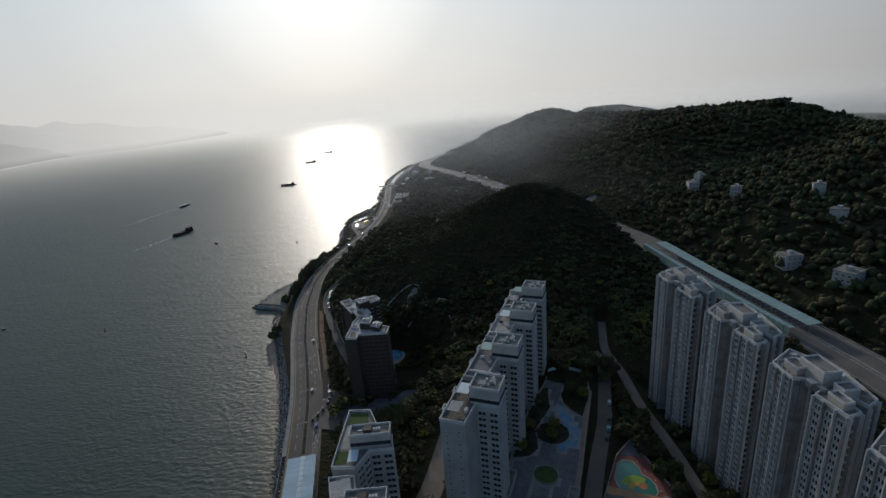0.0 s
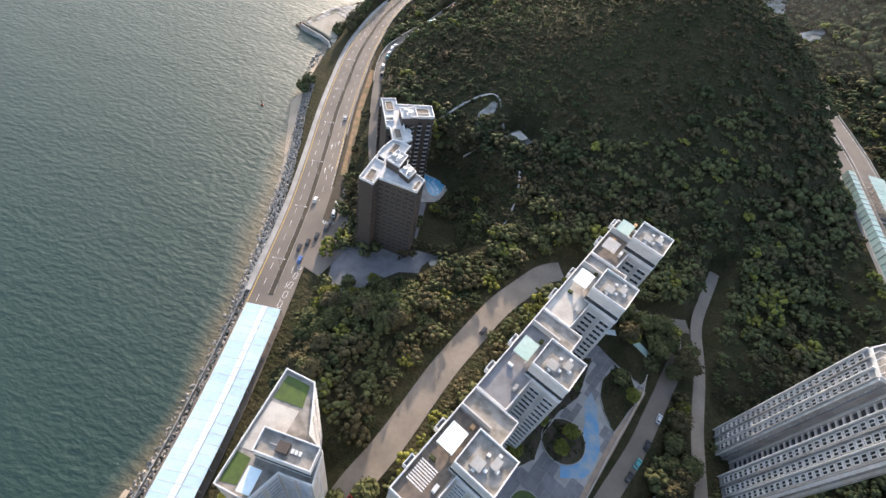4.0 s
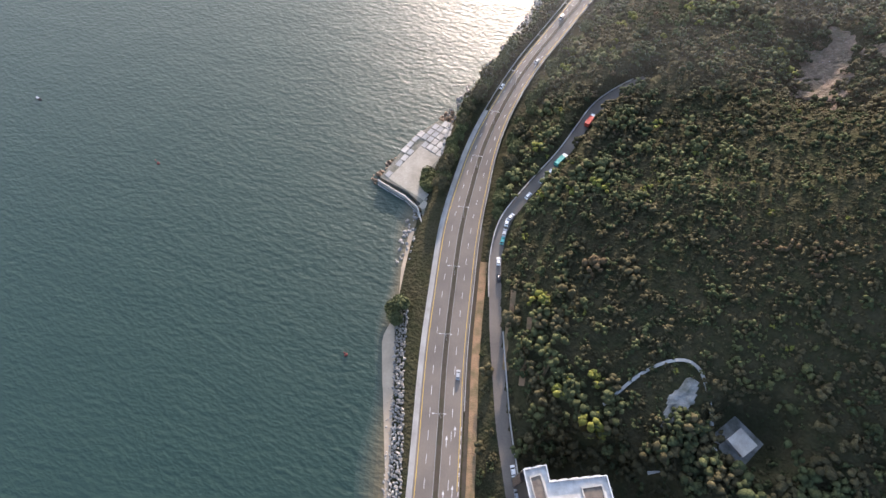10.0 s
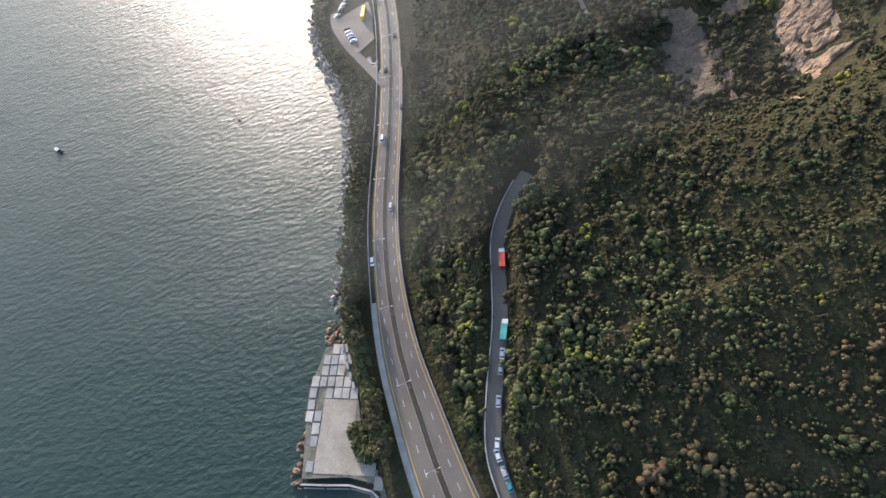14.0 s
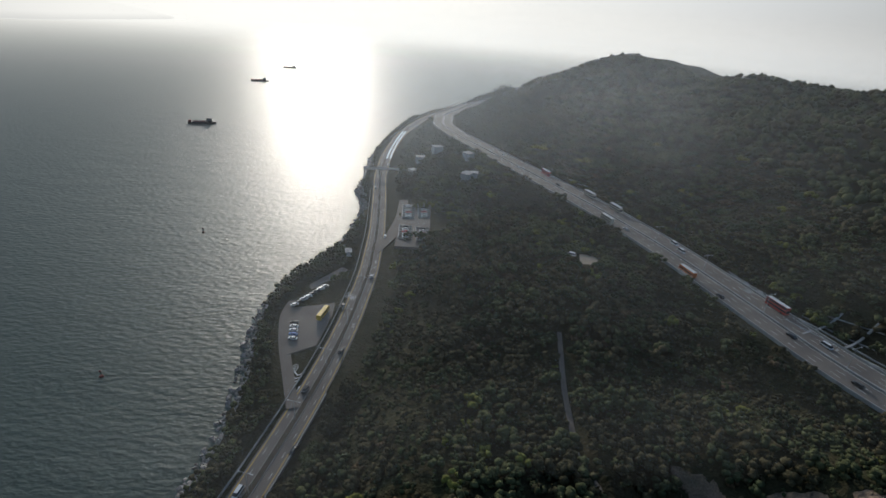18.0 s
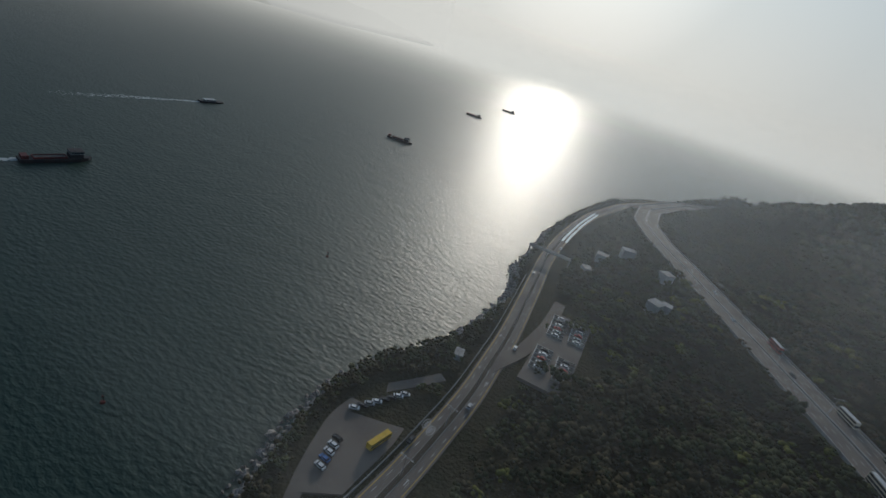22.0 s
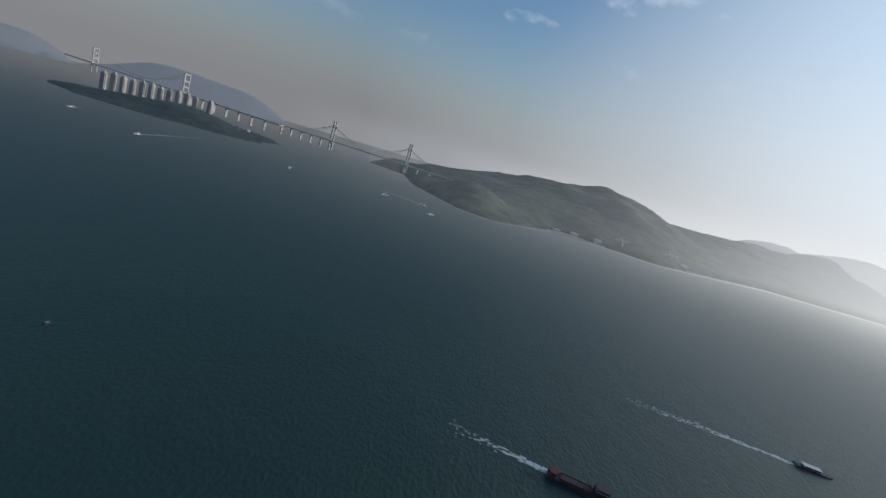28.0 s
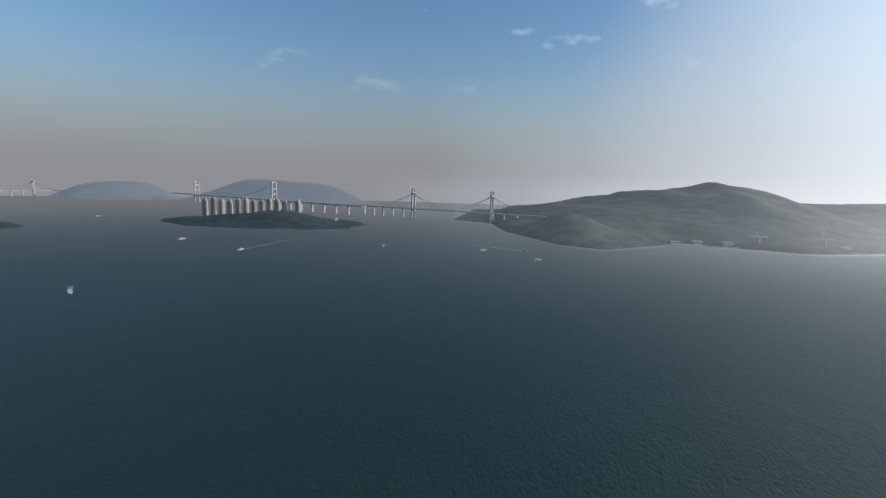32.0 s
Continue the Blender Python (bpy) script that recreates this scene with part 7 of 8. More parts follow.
def car(paint, label, van=False):
    ob = thing("van" if van else "car", pose(0, 0, 0), label, "van" if van else "car")
    L, W, H = (5.0, 1.9, 2.0) if van else (4.4, 1.8, 1.45)
    bm = bmesh.new()
    prof = [(-L / 2, 0.35), (L / 2, 0.35), (L / 2, 0.8), (L / 2 - 0.15, 0.95), (-L / 2 + 0.1, 1.0), (-L / 2, 0.85)]
    rows = [[bm.verts.new((s * W / 2, y, z)) for y, z in prof] for s in (-1, 1)]
    bm.faces.new(rows[0]), bm.faces.new(rows[1][::-1])
    for i in range(6):
        j = (i + 1) % 6
        bm.faces.new((rows[0][i], rows[1][i], rows[1][j], rows[0][j]))
    bmesh.ops.recalc_face_normals(bm, faces=bm.faces[:])
    part("body", bm, paint, ob)
    y0, y1 = (-L / 2 + 0.15, L / 2 - 0.7) if van else (-L / 2 + 0.5, L / 2 - 1.25)
    cab = bmesh.new()
    prof = [(y0, 0.95), (y1 + 0.4, 0.95), (y1 - 0.25, H), (y0 + 0.35, H)]
    rows = [[cab.verts.new((s * (W / 2 - 0.12 - (0.1 if z > 1 else 0)), y, z)) for y, z in prof] for s in (-1, 1)]
    cab.faces.new(rows[0]), cab.faces.new(rows[1][::-1])
    for i in range(4):
        j = (i + 1) % 4
        cab.faces.new((rows[0][i], rows[1][i], rows[1][j], rows[0][j]))
    bmesh.ops.recalc_face_normals(cab, faces=cab.faces[:])
    part("glazed_cabin", cab, GLASS, ob)
    part("roof", boxes((-W / 2 + 0.24, y0 + 0.4, H - 0.02, W / 2 - 0.24, y1 - 0.3, H + 0.05)), paint, ob)
    for sx in (-1, 1):
        for sy in (-1, 1):
            put("wheel", WHEEL, ob, pose(sx * (W / 2 - 0.1), sy * L * 0.31, 0.33))
    return ob


def bus(paint, trim, label, h=4.3, L=11.5, top=WHITE):
    ob = thing("bus", pose(0, 0, 0), label, "bus")
    part("body", boxes((-1.25, -L / 2, 0.4, 1.25, L / 2, h)), paint, ob)
    part("roof", boxes((-1.15, -L / 2 + 0.1, h, 1.15, L / 2 - 0.1, h + 0.1)), top, ob)
    for z in ((1.5, 3.1) if h > 4 else (1.6,)):
        part("window_band", boxes((-1.28, -L / 2 + 0.3, z, 1.28, L / 2 - 0.3, z + 0.85)), GLASS, ob)
    part("windscreen", boxes((-1.1, L / 2, 1.2, 1.1, L / 2 + 0.04, 2.6)), GLASS, ob)
    part("skirt", boxes((-1.27, -L / 2 + 0.1, 0.45, 1.27, L / 2 - 0.1, 0.9)), trim, ob)
    for sx in (-1, 1):
        for y in (-L * 0.3, L * 0.32):
            put("wheel", BIG_WHEEL, ob, pose(sx * 1.1, y, 0.5))
    return ob


def truck(paint, load, label):
    ob = thing("truck", pose(0, 0, 0), label, "truck")
    part("cab", boxes((-1.15, 2.2, 0.5, 1.15, 4.0, 2.7)), paint, ob)
    part("windscreen", boxes((-1.0, 4.0, 1.5, 1.0, 4.05, 2.4)), GLASS, ob)
    part("chassis", boxes((-1.0, -4.2, 0.6, 1.0, 2.2, 0.9)), RUBBER, ob)
    part("load", boxes((-1.22, -4.2, 0.95, 1.22, 2.0, 3.2)), load, ob)
    for sx in (-1, 1):
        for y in (-3.0, 3.0):
            put("wheel", BIG_WHEEL, ob, pose(sx * 1.0, y, 0.5))
    return ob


CARS = [car(p, f"{n} saloon car on the asphalt") for p, n in zip(CAR_PAINTS, ("white", "silver grey", "glossy black", "dark blue", "dark red", "blue-green"))]
VAN = car(CAR_PAINTS[0], "white delivery van with dark windows", True)
used = set()


def place(ob, x, y, z, turn):
    """The first use moves the model itself, later ones are copies."""
    m = pose(x, y, z, 0, 0, turn)
    if ob not in used:
        used.add(ob)
        ob.matrix_world = m
        return ob
    return copy_thing(ob, m)


def on_road(ob, y, off, table=ROAD, ztable=ROAD_Z, lift=0.0, turn=0):
    x, yy, z, a = strip_at(table, ztable, y, off)
    return place(ob, x, yy, z + lift, a + turn)


def on_lane(ob, key, frac, side, turn=0):
    half, fade, pts = LANES[key]
    p = np.array(pts, float)
    run = np.r_[0, np.cumsum(np.hypot(*np.diff(p[:, :2], axis=0).T))]
    s = frac * run[-1]
    a, b = ([np.interp(q, run, p[:, k]) for k in range(3)] for q in (s - 1, s + 1))
    d = Vector((b[0] - a[0], b[1] - a[1])).normalized()
    mid = [(u + v) / 2 for u, v in zip(a, b)]
    return place(ob, mid[0] + d.y * side, mid[1] - d.x * side, mid[2] + 0.08, math.degrees(math.atan2(-d.x, d.y)) + turn)


for y, off, k in ((236, 6.5, 3), (243, 4.0, 2), (247, 7.0, 2), (252, 10, 2), (258, 13, 2), (275, 3.0, 0), (345, 6.5, 1), (520, -6.6, 0), (548, 3.2, 1), (610, 6.6, 2), (640, -3, 2), (668, 3.3, 2), (706, -6.6, 2), (740, 3.0, 1), (800, 6.6, 0), (905, -4, 1), (980, 5, 0)):
    on_road(CARS[k], y, off, turn=0 if off > 0 else 180)
for y, off, k in ((268, 14.4, 0), (274, 14.6, 0), (262, 14.2, 2)):
    on_road(VAN if k == 0 else CARS[k], y, off, turn=4)
on_road(VAN, 590, -3.2, turn=180)
# the hillside road's parked row
red_box = material("red_box", (0.5, 0.07, 0.05), 0.6)
green_box = material("green_box", (0.06, 0.33, 0.3), 0.6)
TRUCK_RED = truck(CAR_PAINTS[0], red_box, "parked truck with a red box body")
TRUCK_GREEN = truck(CAR_PAINTS[0], green_box, "parked truck with a blue-green box body")
on_lane(TRUCK_RED, "hill_road", 0.85, 1.6)
on_lane(TRUCK_GREEN, "hill_road", 0.75, 1.6)
for f, k in ((0.72, 0), (0.70, 1), (0.66, 0), (0.61, 0), (0.595, 0), (0.575, 1), (0.56, 5), (0.52, 0), (0.49, 2), (0.2, 0), (0.17, 1)):
    on_lane(CARS[k], "hill_road", f, 1.6)
# estate
for key, f, side, k in (("estate_road", 0.33, 1.4, 0), ("estate_road", 0.66, 2.4, 5), ("estate_road", 0.70, 2.4, 2), ("estate_road", 0.63, 2.4, 2), ("estate_road", 0.76, 2.4, 1), ("tower_road", 0.42, 2.2, 4), ("tower_road", 0.2, 2.4, 0), ("tower_road", 0.75, 2.4, 2), ("upper_lane", 0.2, 1.0, 2)):
    on_lane(CARS[k], key, f, side)
TRUCK_GREY = truck(CAR_PAINTS[1], CONCRETE, "grey truck with a flat covered load")
on_road(TRUCK_GREY, 118, -9.2)
# the seaside car park
park = apron("car_park", [(-116, 664, 11.9), (-124, 690, 11.9), (-121, 718, 11.9), (-108, 734, 12.0), (-99, 722, 12.0), (-99, 700, 12.0), (-103, 672, 11.9)], ASPHALT, "small brown asphalt car park beside the road", "car park", 9)
for i in range(8):
    place(CARS[(0, 2, 1, 0, 2, 2, 0, 1)[i]], -121 + i * 1.9, 707 + i * 3.0, 12, -65)
for i in range(5):
    place(CARS[(2, 0, 0, 3, 0)[i]], -117.5 + i * 0.5, 690 - i * 3.4, 12, 80)
yellow_bus = material("yellow_bus", (0.7, 0.44, 0.02), 0.4)
place(bus(yellow_bus, yellow_bus, "parked yellow coach with dark windows", 3.2, 11, yellow_bus), -104, 698, 12, -16)
# highway traffic
BUS_A = bus(CAR_PAINTS[4], CAR_PAINTS[4], "red double-decker bus with a pale roof")
BUS_B = bus(material("cream_bus", (0.55, 0.5, 0.4), 0.4), CAR_PAINTS[2], "cream double-decker bus with dark windows")
COACH = bus(material("orange_bus", (0.6, 0.16, 0.04), 0.4), CAR_PAINTS[0], "orange and white coach", 3.3, 11)
for ob, y, off in ((BUS_A, 662, 10.4), (BUS_B, 792, 10.4), (BUS_B, 820, 10.4), (BUS_B, 775, -10.4), (COACH, 700, -10.4), (BUS_A, 880, 10.4)):
    on_road(ob, y, off, HIGHWAY, HIGHWAY_Z, 0.22, 180 if off > 0 else 0)
for y, off, k in ((590, 3, 2), (612, -6.6, 2), (633, 6.6, 0), (642, -3, 2), (676, -10.4, 2), (725, 6.6, 0), (735, 10, 0), (760, -6.6, 1), (850, 3, 2), (560, -6.6, 0), (575, 6.6, 2), (905, -3, 1), (450, -3, 0), (480, 6.6, 2), (520, -10, 0), (950, 6, 0)):
    on_road(VAN if (k == 0 and y % 2) else CARS[k], y, off, HIGHWAY, HIGHWAY_Z, 0.22, 180 if off > 0 else 0)
# rows of walled bays with parked vehicles on the terrace above the road
bays = thing("parking_bays", pose(-53.5, 797, 25.6), "terraced rows of white-walled parking bays", "car park")
part("slab", prism(bmesh.new(), [(-14, -38), (9, -38), (13, 38), (-9, 40)], -1.5, 0.3), ASPHALT, bays)
for rx, ry, n in ((-7, -26, 6), (5, -28, 6), (-5, 10, 7), (7, 12, 7)):
    for i in range(n):
        part("bay_wall", boxes((rx - 4.5, ry + i * 4.2, 0.3, rx + 4.5, ry + i * 4.2 + 0.25, 1.1)), PALE_CONCRETE, bays)
    part("back_wall", boxes((rx - 4.6, ry, 0.3, rx - 4.3, ry + (n - 1) * 4.2 + 0.35, 1.3)), WHITE, bays)
for rx, ry, n in ((-7, -26, 5), (5, -28, 5), (-5, 10, 6), (7, 12, 6)):
    for i in range(n):
        place(CARS[(0, 1, 4, 0, 2, 0)[i]], -53.5 + rx, 797 + ry + i * 4.2 + 2.2, 25.9, 90)

# ---- lamps, signs and markings ----
lamp = thing("street_lamp", pose(0, 0, 0), "tall grey street lamp with two arms on the median", "street lamp", group="lamps on the shore road")
bm = bmesh.new()
bmesh.ops.create_cone(bm, cap_ends=True, segments=8, radius1=0.12, radius2=0.07, depth=10, matrix=pose(0, 0, 5))
part("pole", bm, GREY_METAL, lamp)
for s in (-1, 1):
    part("arm", boxes((0, -0.05, 9.9, s * 2.4, 0.05, 10.0)), GREY_METAL, lamp)
    part("lamp_head", boxes((s * 2.0, -0.18, 9.82, s * 2.9, 0.18, 9.98)), WHITE, lamp)
for k, y in enumerate(np.arange(228, 980, 33.0)):
    x, yy, z, a = strip_at(ROAD, ROAD_Z, float(y), 0)
    if k == 0:
        lamp.matrix_world = pose(x, yy, z + 0.2, 0, 0, a)
    else:
        copy_thing(lamp, pose(x, yy, z + 0.2, 0, 0, a))
hl = copy_thing(lamp, pose(*strip_at(HIGHWAY, HIGHWAY_Z, 540.0, 0)[:3]))
tagged(hl, "tall grey street lamp on the highway's barrier", group="lamps on the highway")
for y in np.arange(580, 1000, 40.0):
    x, yy, z, a = strip_at(HIGHWAY, HIGHWAY_Z, float(y), 0)
    copy_thing(hl, pose(x, yy, z + 1, 0, 0, a))
oval = thing("oval_road_marking", pose(*strip_at(ROAD, ROAD_Z, 262.0, 13.0)[:3], 0, 0, 12), "oval white road marking on asphalt", "road marking")
part("outline", ring(bmesh.new(), [(3.0 * math.cos(k * 0.314), 1.5 * math.sin(k * 0.314)) for k in range(20)], 0.25, 0.07, 0.085), WHITE, oval)
part("bars", boxes((-1.4, -0.5, 0.07, -0.9, 0.5, 0.085), (-0.3, -0.6, 0.07, 0.2, 0.6, 0.085), (0.8, -0.5, 0.07, 1.3, 0.5, 0.085)), WHITE, oval)
chev = thing("chevron_marking", pose(*strip_at(ROAD, ROAD_Z, 645.0, -10.5)[:3], 0, 0, -14), "white chevrons where the slip road leaves", "road marking")
for k in range(3):
    bm = bmesh.new()
    prism(bm, [(-2.4, k * 2.4), (0, k * 2.4 - 2.2), (2.4, k * 2.4), (2.4, k * 2.4 + 0.7), (0, k * 2.4 - 1.5), (-2.4, k * 2.4 + 0.7)], 0.2, 0.215)
    part("chevron", bm, WHITE, chev)
for y, off in ((716.0, -3.2), (718.0, -6.5), (652.0, -13.5)):
    o = copy_thing(oval, pose(*strip_at(ROAD, ROAD_Z, y, off)[:3], 0, 0, 85))
# bay beside the brown towers: widened asphalt
apron("lay_by", [(-86, 236, 6.06), (-72, 232, 6.06), (-68, 250, 6.06), (-72, 268, 6.06), (-82, 288, 6.06), (-90, 296, 6.06), (-95, 262, 6.06)], ASPHALT, "widened asphalt junction in front of the towers", "road", 4)
apron("traffic_island", [(-86, 266, 6.3), (-82, 264, 6.3), (-80, 268, 6.3), (-86, 290, 6.3), (-95, 322, 6.3), (-99, 330, 6.3), (-93, 300, 6.3)], SOIL, "planted traffic island between the road and the service lane", "traffic island", 5)
bm = bmesh.new()
bridge = thing("footbridge", pose(-88, 945, 14), "grey footbridge across the shore road", "footbridge")
part("deck", boxes((-16, -1.6, 5.6, 20, 1.6, 6.1)), CONCRETE, bridge)
part("railing", boxes((-16, -1.65, 6.1, 20, -1.55, 7.2)), GREY_METAL, bridge)
part("railing", boxes((-16, 1.55, 6.1, 20, 1.65, 7.2)), GREY_METAL, bridge)
for x in (-15, 0, 19):
    part("column", boxes((x - 0.5, -0.6, -2, x + 0.5, 0.6, 5.6)), CONCRETE, bridge)
bm.free()
# pale sheds over the road past the footbridge
cov = thing("road_cover", pose(0, 0, 0), "pair of white curved covers over the shore road", "noise barrier")
for k, y in enumerate(np.arange(990, 1120, 6.0)):
    x, yy, z, turn = strip_at(ROAD, ROAD_Z, float(y), 0)
    if k == 0:
        cme = shared("cover_panel", boxes((2.0, -2.9, 5, 4.0, 2.9, 5.2), (5.5, -2.9, 5, 7.5, 2.9, 5.2)), PALE_SHEET)
    put("cover_panel", cme, cov, pose(x, yy, z, 0, 0, turn))
for k, (x, y, w, d, h) in enumerate(((-47, 960, 9, 7, 5), (-30, 962, 10, 7, 6), (-2, 930, 8, 8, 5), (-8, 880, 10, 8, 6), (-1, 884, 6, 6, 5), (-98.5, 770, 6, 4, 1.6), (-55, 935, 7, 6, 4))):
    hh = thing("small_house", pose(x, y, ground_at(x, y) - 0.5, 0, 0, 20 * k), "small pale flat-roofed house among trees", "house", group="houses in the woods")
    part("wall", boxes((-w / 2, -d / 2, 0, w / 2, d / 2, h + 2)), WALL, hh)
    part("roof", boxes((-w / 2 - 0.4, -d / 2 - 0.4, h + 2, w / 2 + 0.4, d / 2 + 0.4, h + 2.4)), CONCRETE if k % 2 else PALE_CONCRETE, hh)
    part("door", boxes((-0.5, -d / 2 - 0.05, 0, 0.5, -d / 2, 2.1)), GLASS, hh)
for k, (x, y, s) in enumerate(((205, 300, 12), (215, 262, 14), (240, 420, 10), (232, 480, 12), (250, 500, 9), (262, 330, 10), (285, 380, 9))):
    hh = thing("hillside_house", pose(x + 40, y, ground_at(x + 40, y) - 1, 0, 0, 25 * k), "white three-storey house on the wooded slope", "house", group="houses on the slope")
    part("wall", boxes((-s / 2, -s / 2.4, 0, s / 2, s / 2.4, 10.5)), WALL, hh)
    part("roof", boxes((-s / 2 - 0.3, -s / 2.4 - 0.3, 10.5, s / 2 + 0.3, s / 2.4 + 0.3, 10.9)), ROOF, hh)
    part("stair_room", boxes((-1.5, -1.5, 10.9, 1.5, 1.5, 13)), WALL, hh)
    for fl in range(3):
        for c in (-0.3, 0, 0.3):
            put("window", KINDS["w"][1], hh, pose(c * s, -s / 2.4, 1.4 + fl * 3.2))
            put("window", KINDS["w"][1], hh, pose(-s / 2, c * s * 0.8, 1.4 + fl * 3.2, 0, 0, -90))
clear = apron("clearing", [(x, y, ground_at(x, y) + 0.8) for x, y in ((39, 711), (43, 724), (50, 723), (53, 713), (47, 707))], SAND, "pale bare clearing in the woods", "clearing", 30)
place(VAN, 37, 721, ground_at(37, 721) + 1.2, 60)
# beams of the framed cut slope beyond the highway
frame_ = tagged(new("framed_slope"), "grid of concrete beams over a dark cut slope", "slope frame", kind="structure")
for k in range(4):
    pts = [(138 + k * 7 - j * 6, 622 + k * 3 + j * 12, 0) for j in range(-2, 4)]
    lane("slope_beam", 0.35, [(x, y, ground_at(x, y) + 0.9) for x, y, _ in pts], CONCRETE, 0).parent = frame_
for j in (-1, 1, 2):
    pts = [(138 + k * 7 - j * 6, 622 + k * 3 + j * 12, 0) for k in range(-1, 5)]
    lane("slope_beam", 0.5, [(x, y, ground_at(x, y) + 0.95) for x, y, _ in pts], CONCRETE, 0).parent = frame_

# ---- beside the shore road ----
def side_lane(key, f0, f1, side, width, h, mat, name, label, cat):
    """A wall or kerb along one side of a lane."""
    half, fade, pts = LANES[key]
    p = np.array(pts, float)
    run = np.r_[0, np.cumsum(np.hypot(*np.diff(p[:, :2], axis=0).T))]
    rows = []
    for q in np.arange(f0, f1, 3.0 / run[-1]):
        a, b = (np.array([np.interp(q * run[-1] + d, run, p[:, k]) for k in range(3)]) for d in (-1, 1))
        d = (b - a)[:2] / np.linalg.norm((b - a)[:2])
        m = (a + b) / 2
        rows.append((m[0] + d[1] * side, m[1] - d[0] * side, m[2] + h))
    return tagged(lane(name, width, rows, mat, 0.0), label, cat, kind="structure")


side_lane("hill_road", 0.45, 0.99, -3.1, 0.25, 0.9, PALE_CONCRETE, "road_wall", "pale low wall on the seaward edge of the hillside road", "wall")
side_lane("hill_road", 0.1, 0.42, 3.2, 0.3, 1.6, CONCRETE, "retaining_wall", "grey retaining wall above the service lane", "wall")
DRY = material("dry_bank", (0.30, 0.185, 0.105), 0.95, second=(0.16, 0.125, 0.065), scale=0.25, fine=2.0, bump=0.6, bump_scale=1.5, grain=0.4)
tagged(ribbon("dry_bank", ROAD, ROAD_Z, 296, 405, 12.0, 15.6, 0.5, DRY, thick=1.2), "strip of dry orange-brown grass beside the road", "verge", kind="structure")
# the slot beside the wall: its shade is put into a dark strip
tagged(ribbon("shaded_slot_strip", ROAD, ROAD_Z, 270, 420, 10.2, 12.0, -0.2, SOIL, thick=0.3), "dark strip standing for the shaded slot beside the road wall", "verge", kind="structure")
# bare earth tracks and terraces above the service lane
terr = thing("garden_terrace", pose(-66, 338, 0), "walled concrete terrace with shrubs behind the brown towers", "terrace")
for k, (x, y, w, d, h) in enumerate(((-8, -6, 26, 7, 9.5), (-2, 3, 20, 6, 11.5))):
    part("slab", boxes((x, y, 4, x + w, y + d, h)), CONCRETE, terr)
    part("wall", ring(bmesh.new(), [(x - 0.1, y - 0.1), (x + w + 0.1, y - 0.1), (x + w + 0.1, y + d + 0.1), (x - 0.1, y + d + 0.1)], 0.35, h - 0.1, h + 0.9), PALE_CONCRETE, terr)
    part("soil_bed", boxes((x + 1, y + 1, h, x + w - 1, y + d - 1, h + 0.25)), SOIL, terr)
for x0, y0, x1, y1, wd in ((-90, 352, -96, 392, 1.6), (-82, 346, -86, 380, 1.2), (-76, 350, -72, 366, 1.0)):
    pts = [(x0 + (x1 - x0) * k / 6 + math.sin(k * 1.7) * 1.2, y0 + (y1 - y0) * k / 6, 0) for k in range(7)]
    tagged(lane("bare_track", wd, [(x, y, ground_at(x, y) + 0.5) for x, y, _ in pts], DRY, 0), "bare earth track in the scrub", "track", kind="structure")
# markings in front of the towers: outlined boxes, arrows and a hatched strip
marks = tagged(new("lane_markings"), "white painted boxes and arrows on the road", "road marking", kind="structure")
for k in range(7):
    x, y, z, a = strip_at(ROAD, ROAD_Z, 211 + k * 5.4, 5.6 + k * 0.55)
    o = [(-0.9, -1.6), (0, -2.3), (0.9, -1.6), (0.9, 1.2), (0, 1.9), (-0.9, 1.2)]
    ob = part("outlined_box", ring(bmesh.new(), o, 0.2, 0.008, 0.016), WHITE, marks)
    ob.matrix_basis = pose(x, y, z, 0, 0, a - 8)
arrow = bmesh.new()
prism(arrow, [(-0.12, -2.2), (0.12, -2.2), (0.12, 0.6), (0.5, 0.6), (0, 2.2), (-0.5, 0.6), (-0.12, 0.6)], 0.008, 0.016)
arrow = shared("arrow", arrow, WHITE)
for y, off in ((318, 3.0), (322, 6.4), (298, 3.0), (300, 6.6), (690, 3.0), (640, -6.5), (520, 6.4), (760, 3.2)):
    x, yy, z, a = strip_at(ROAD, ROAD_Z, float(y), off)
    put("arrow", arrow, marks, pose(x, yy, z, 0, 0, a))
for k in range(26):
    x, y, z, a = strip_at(ROAD, ROAD_Z, 238 + k * 3.4, 9.0)
    put("lane_dash", dash, marks, pose(x, y, z + 0.006, 0, 0, a) @ Matrix.Diagonal((1.2, 0.45, 1, 1)))

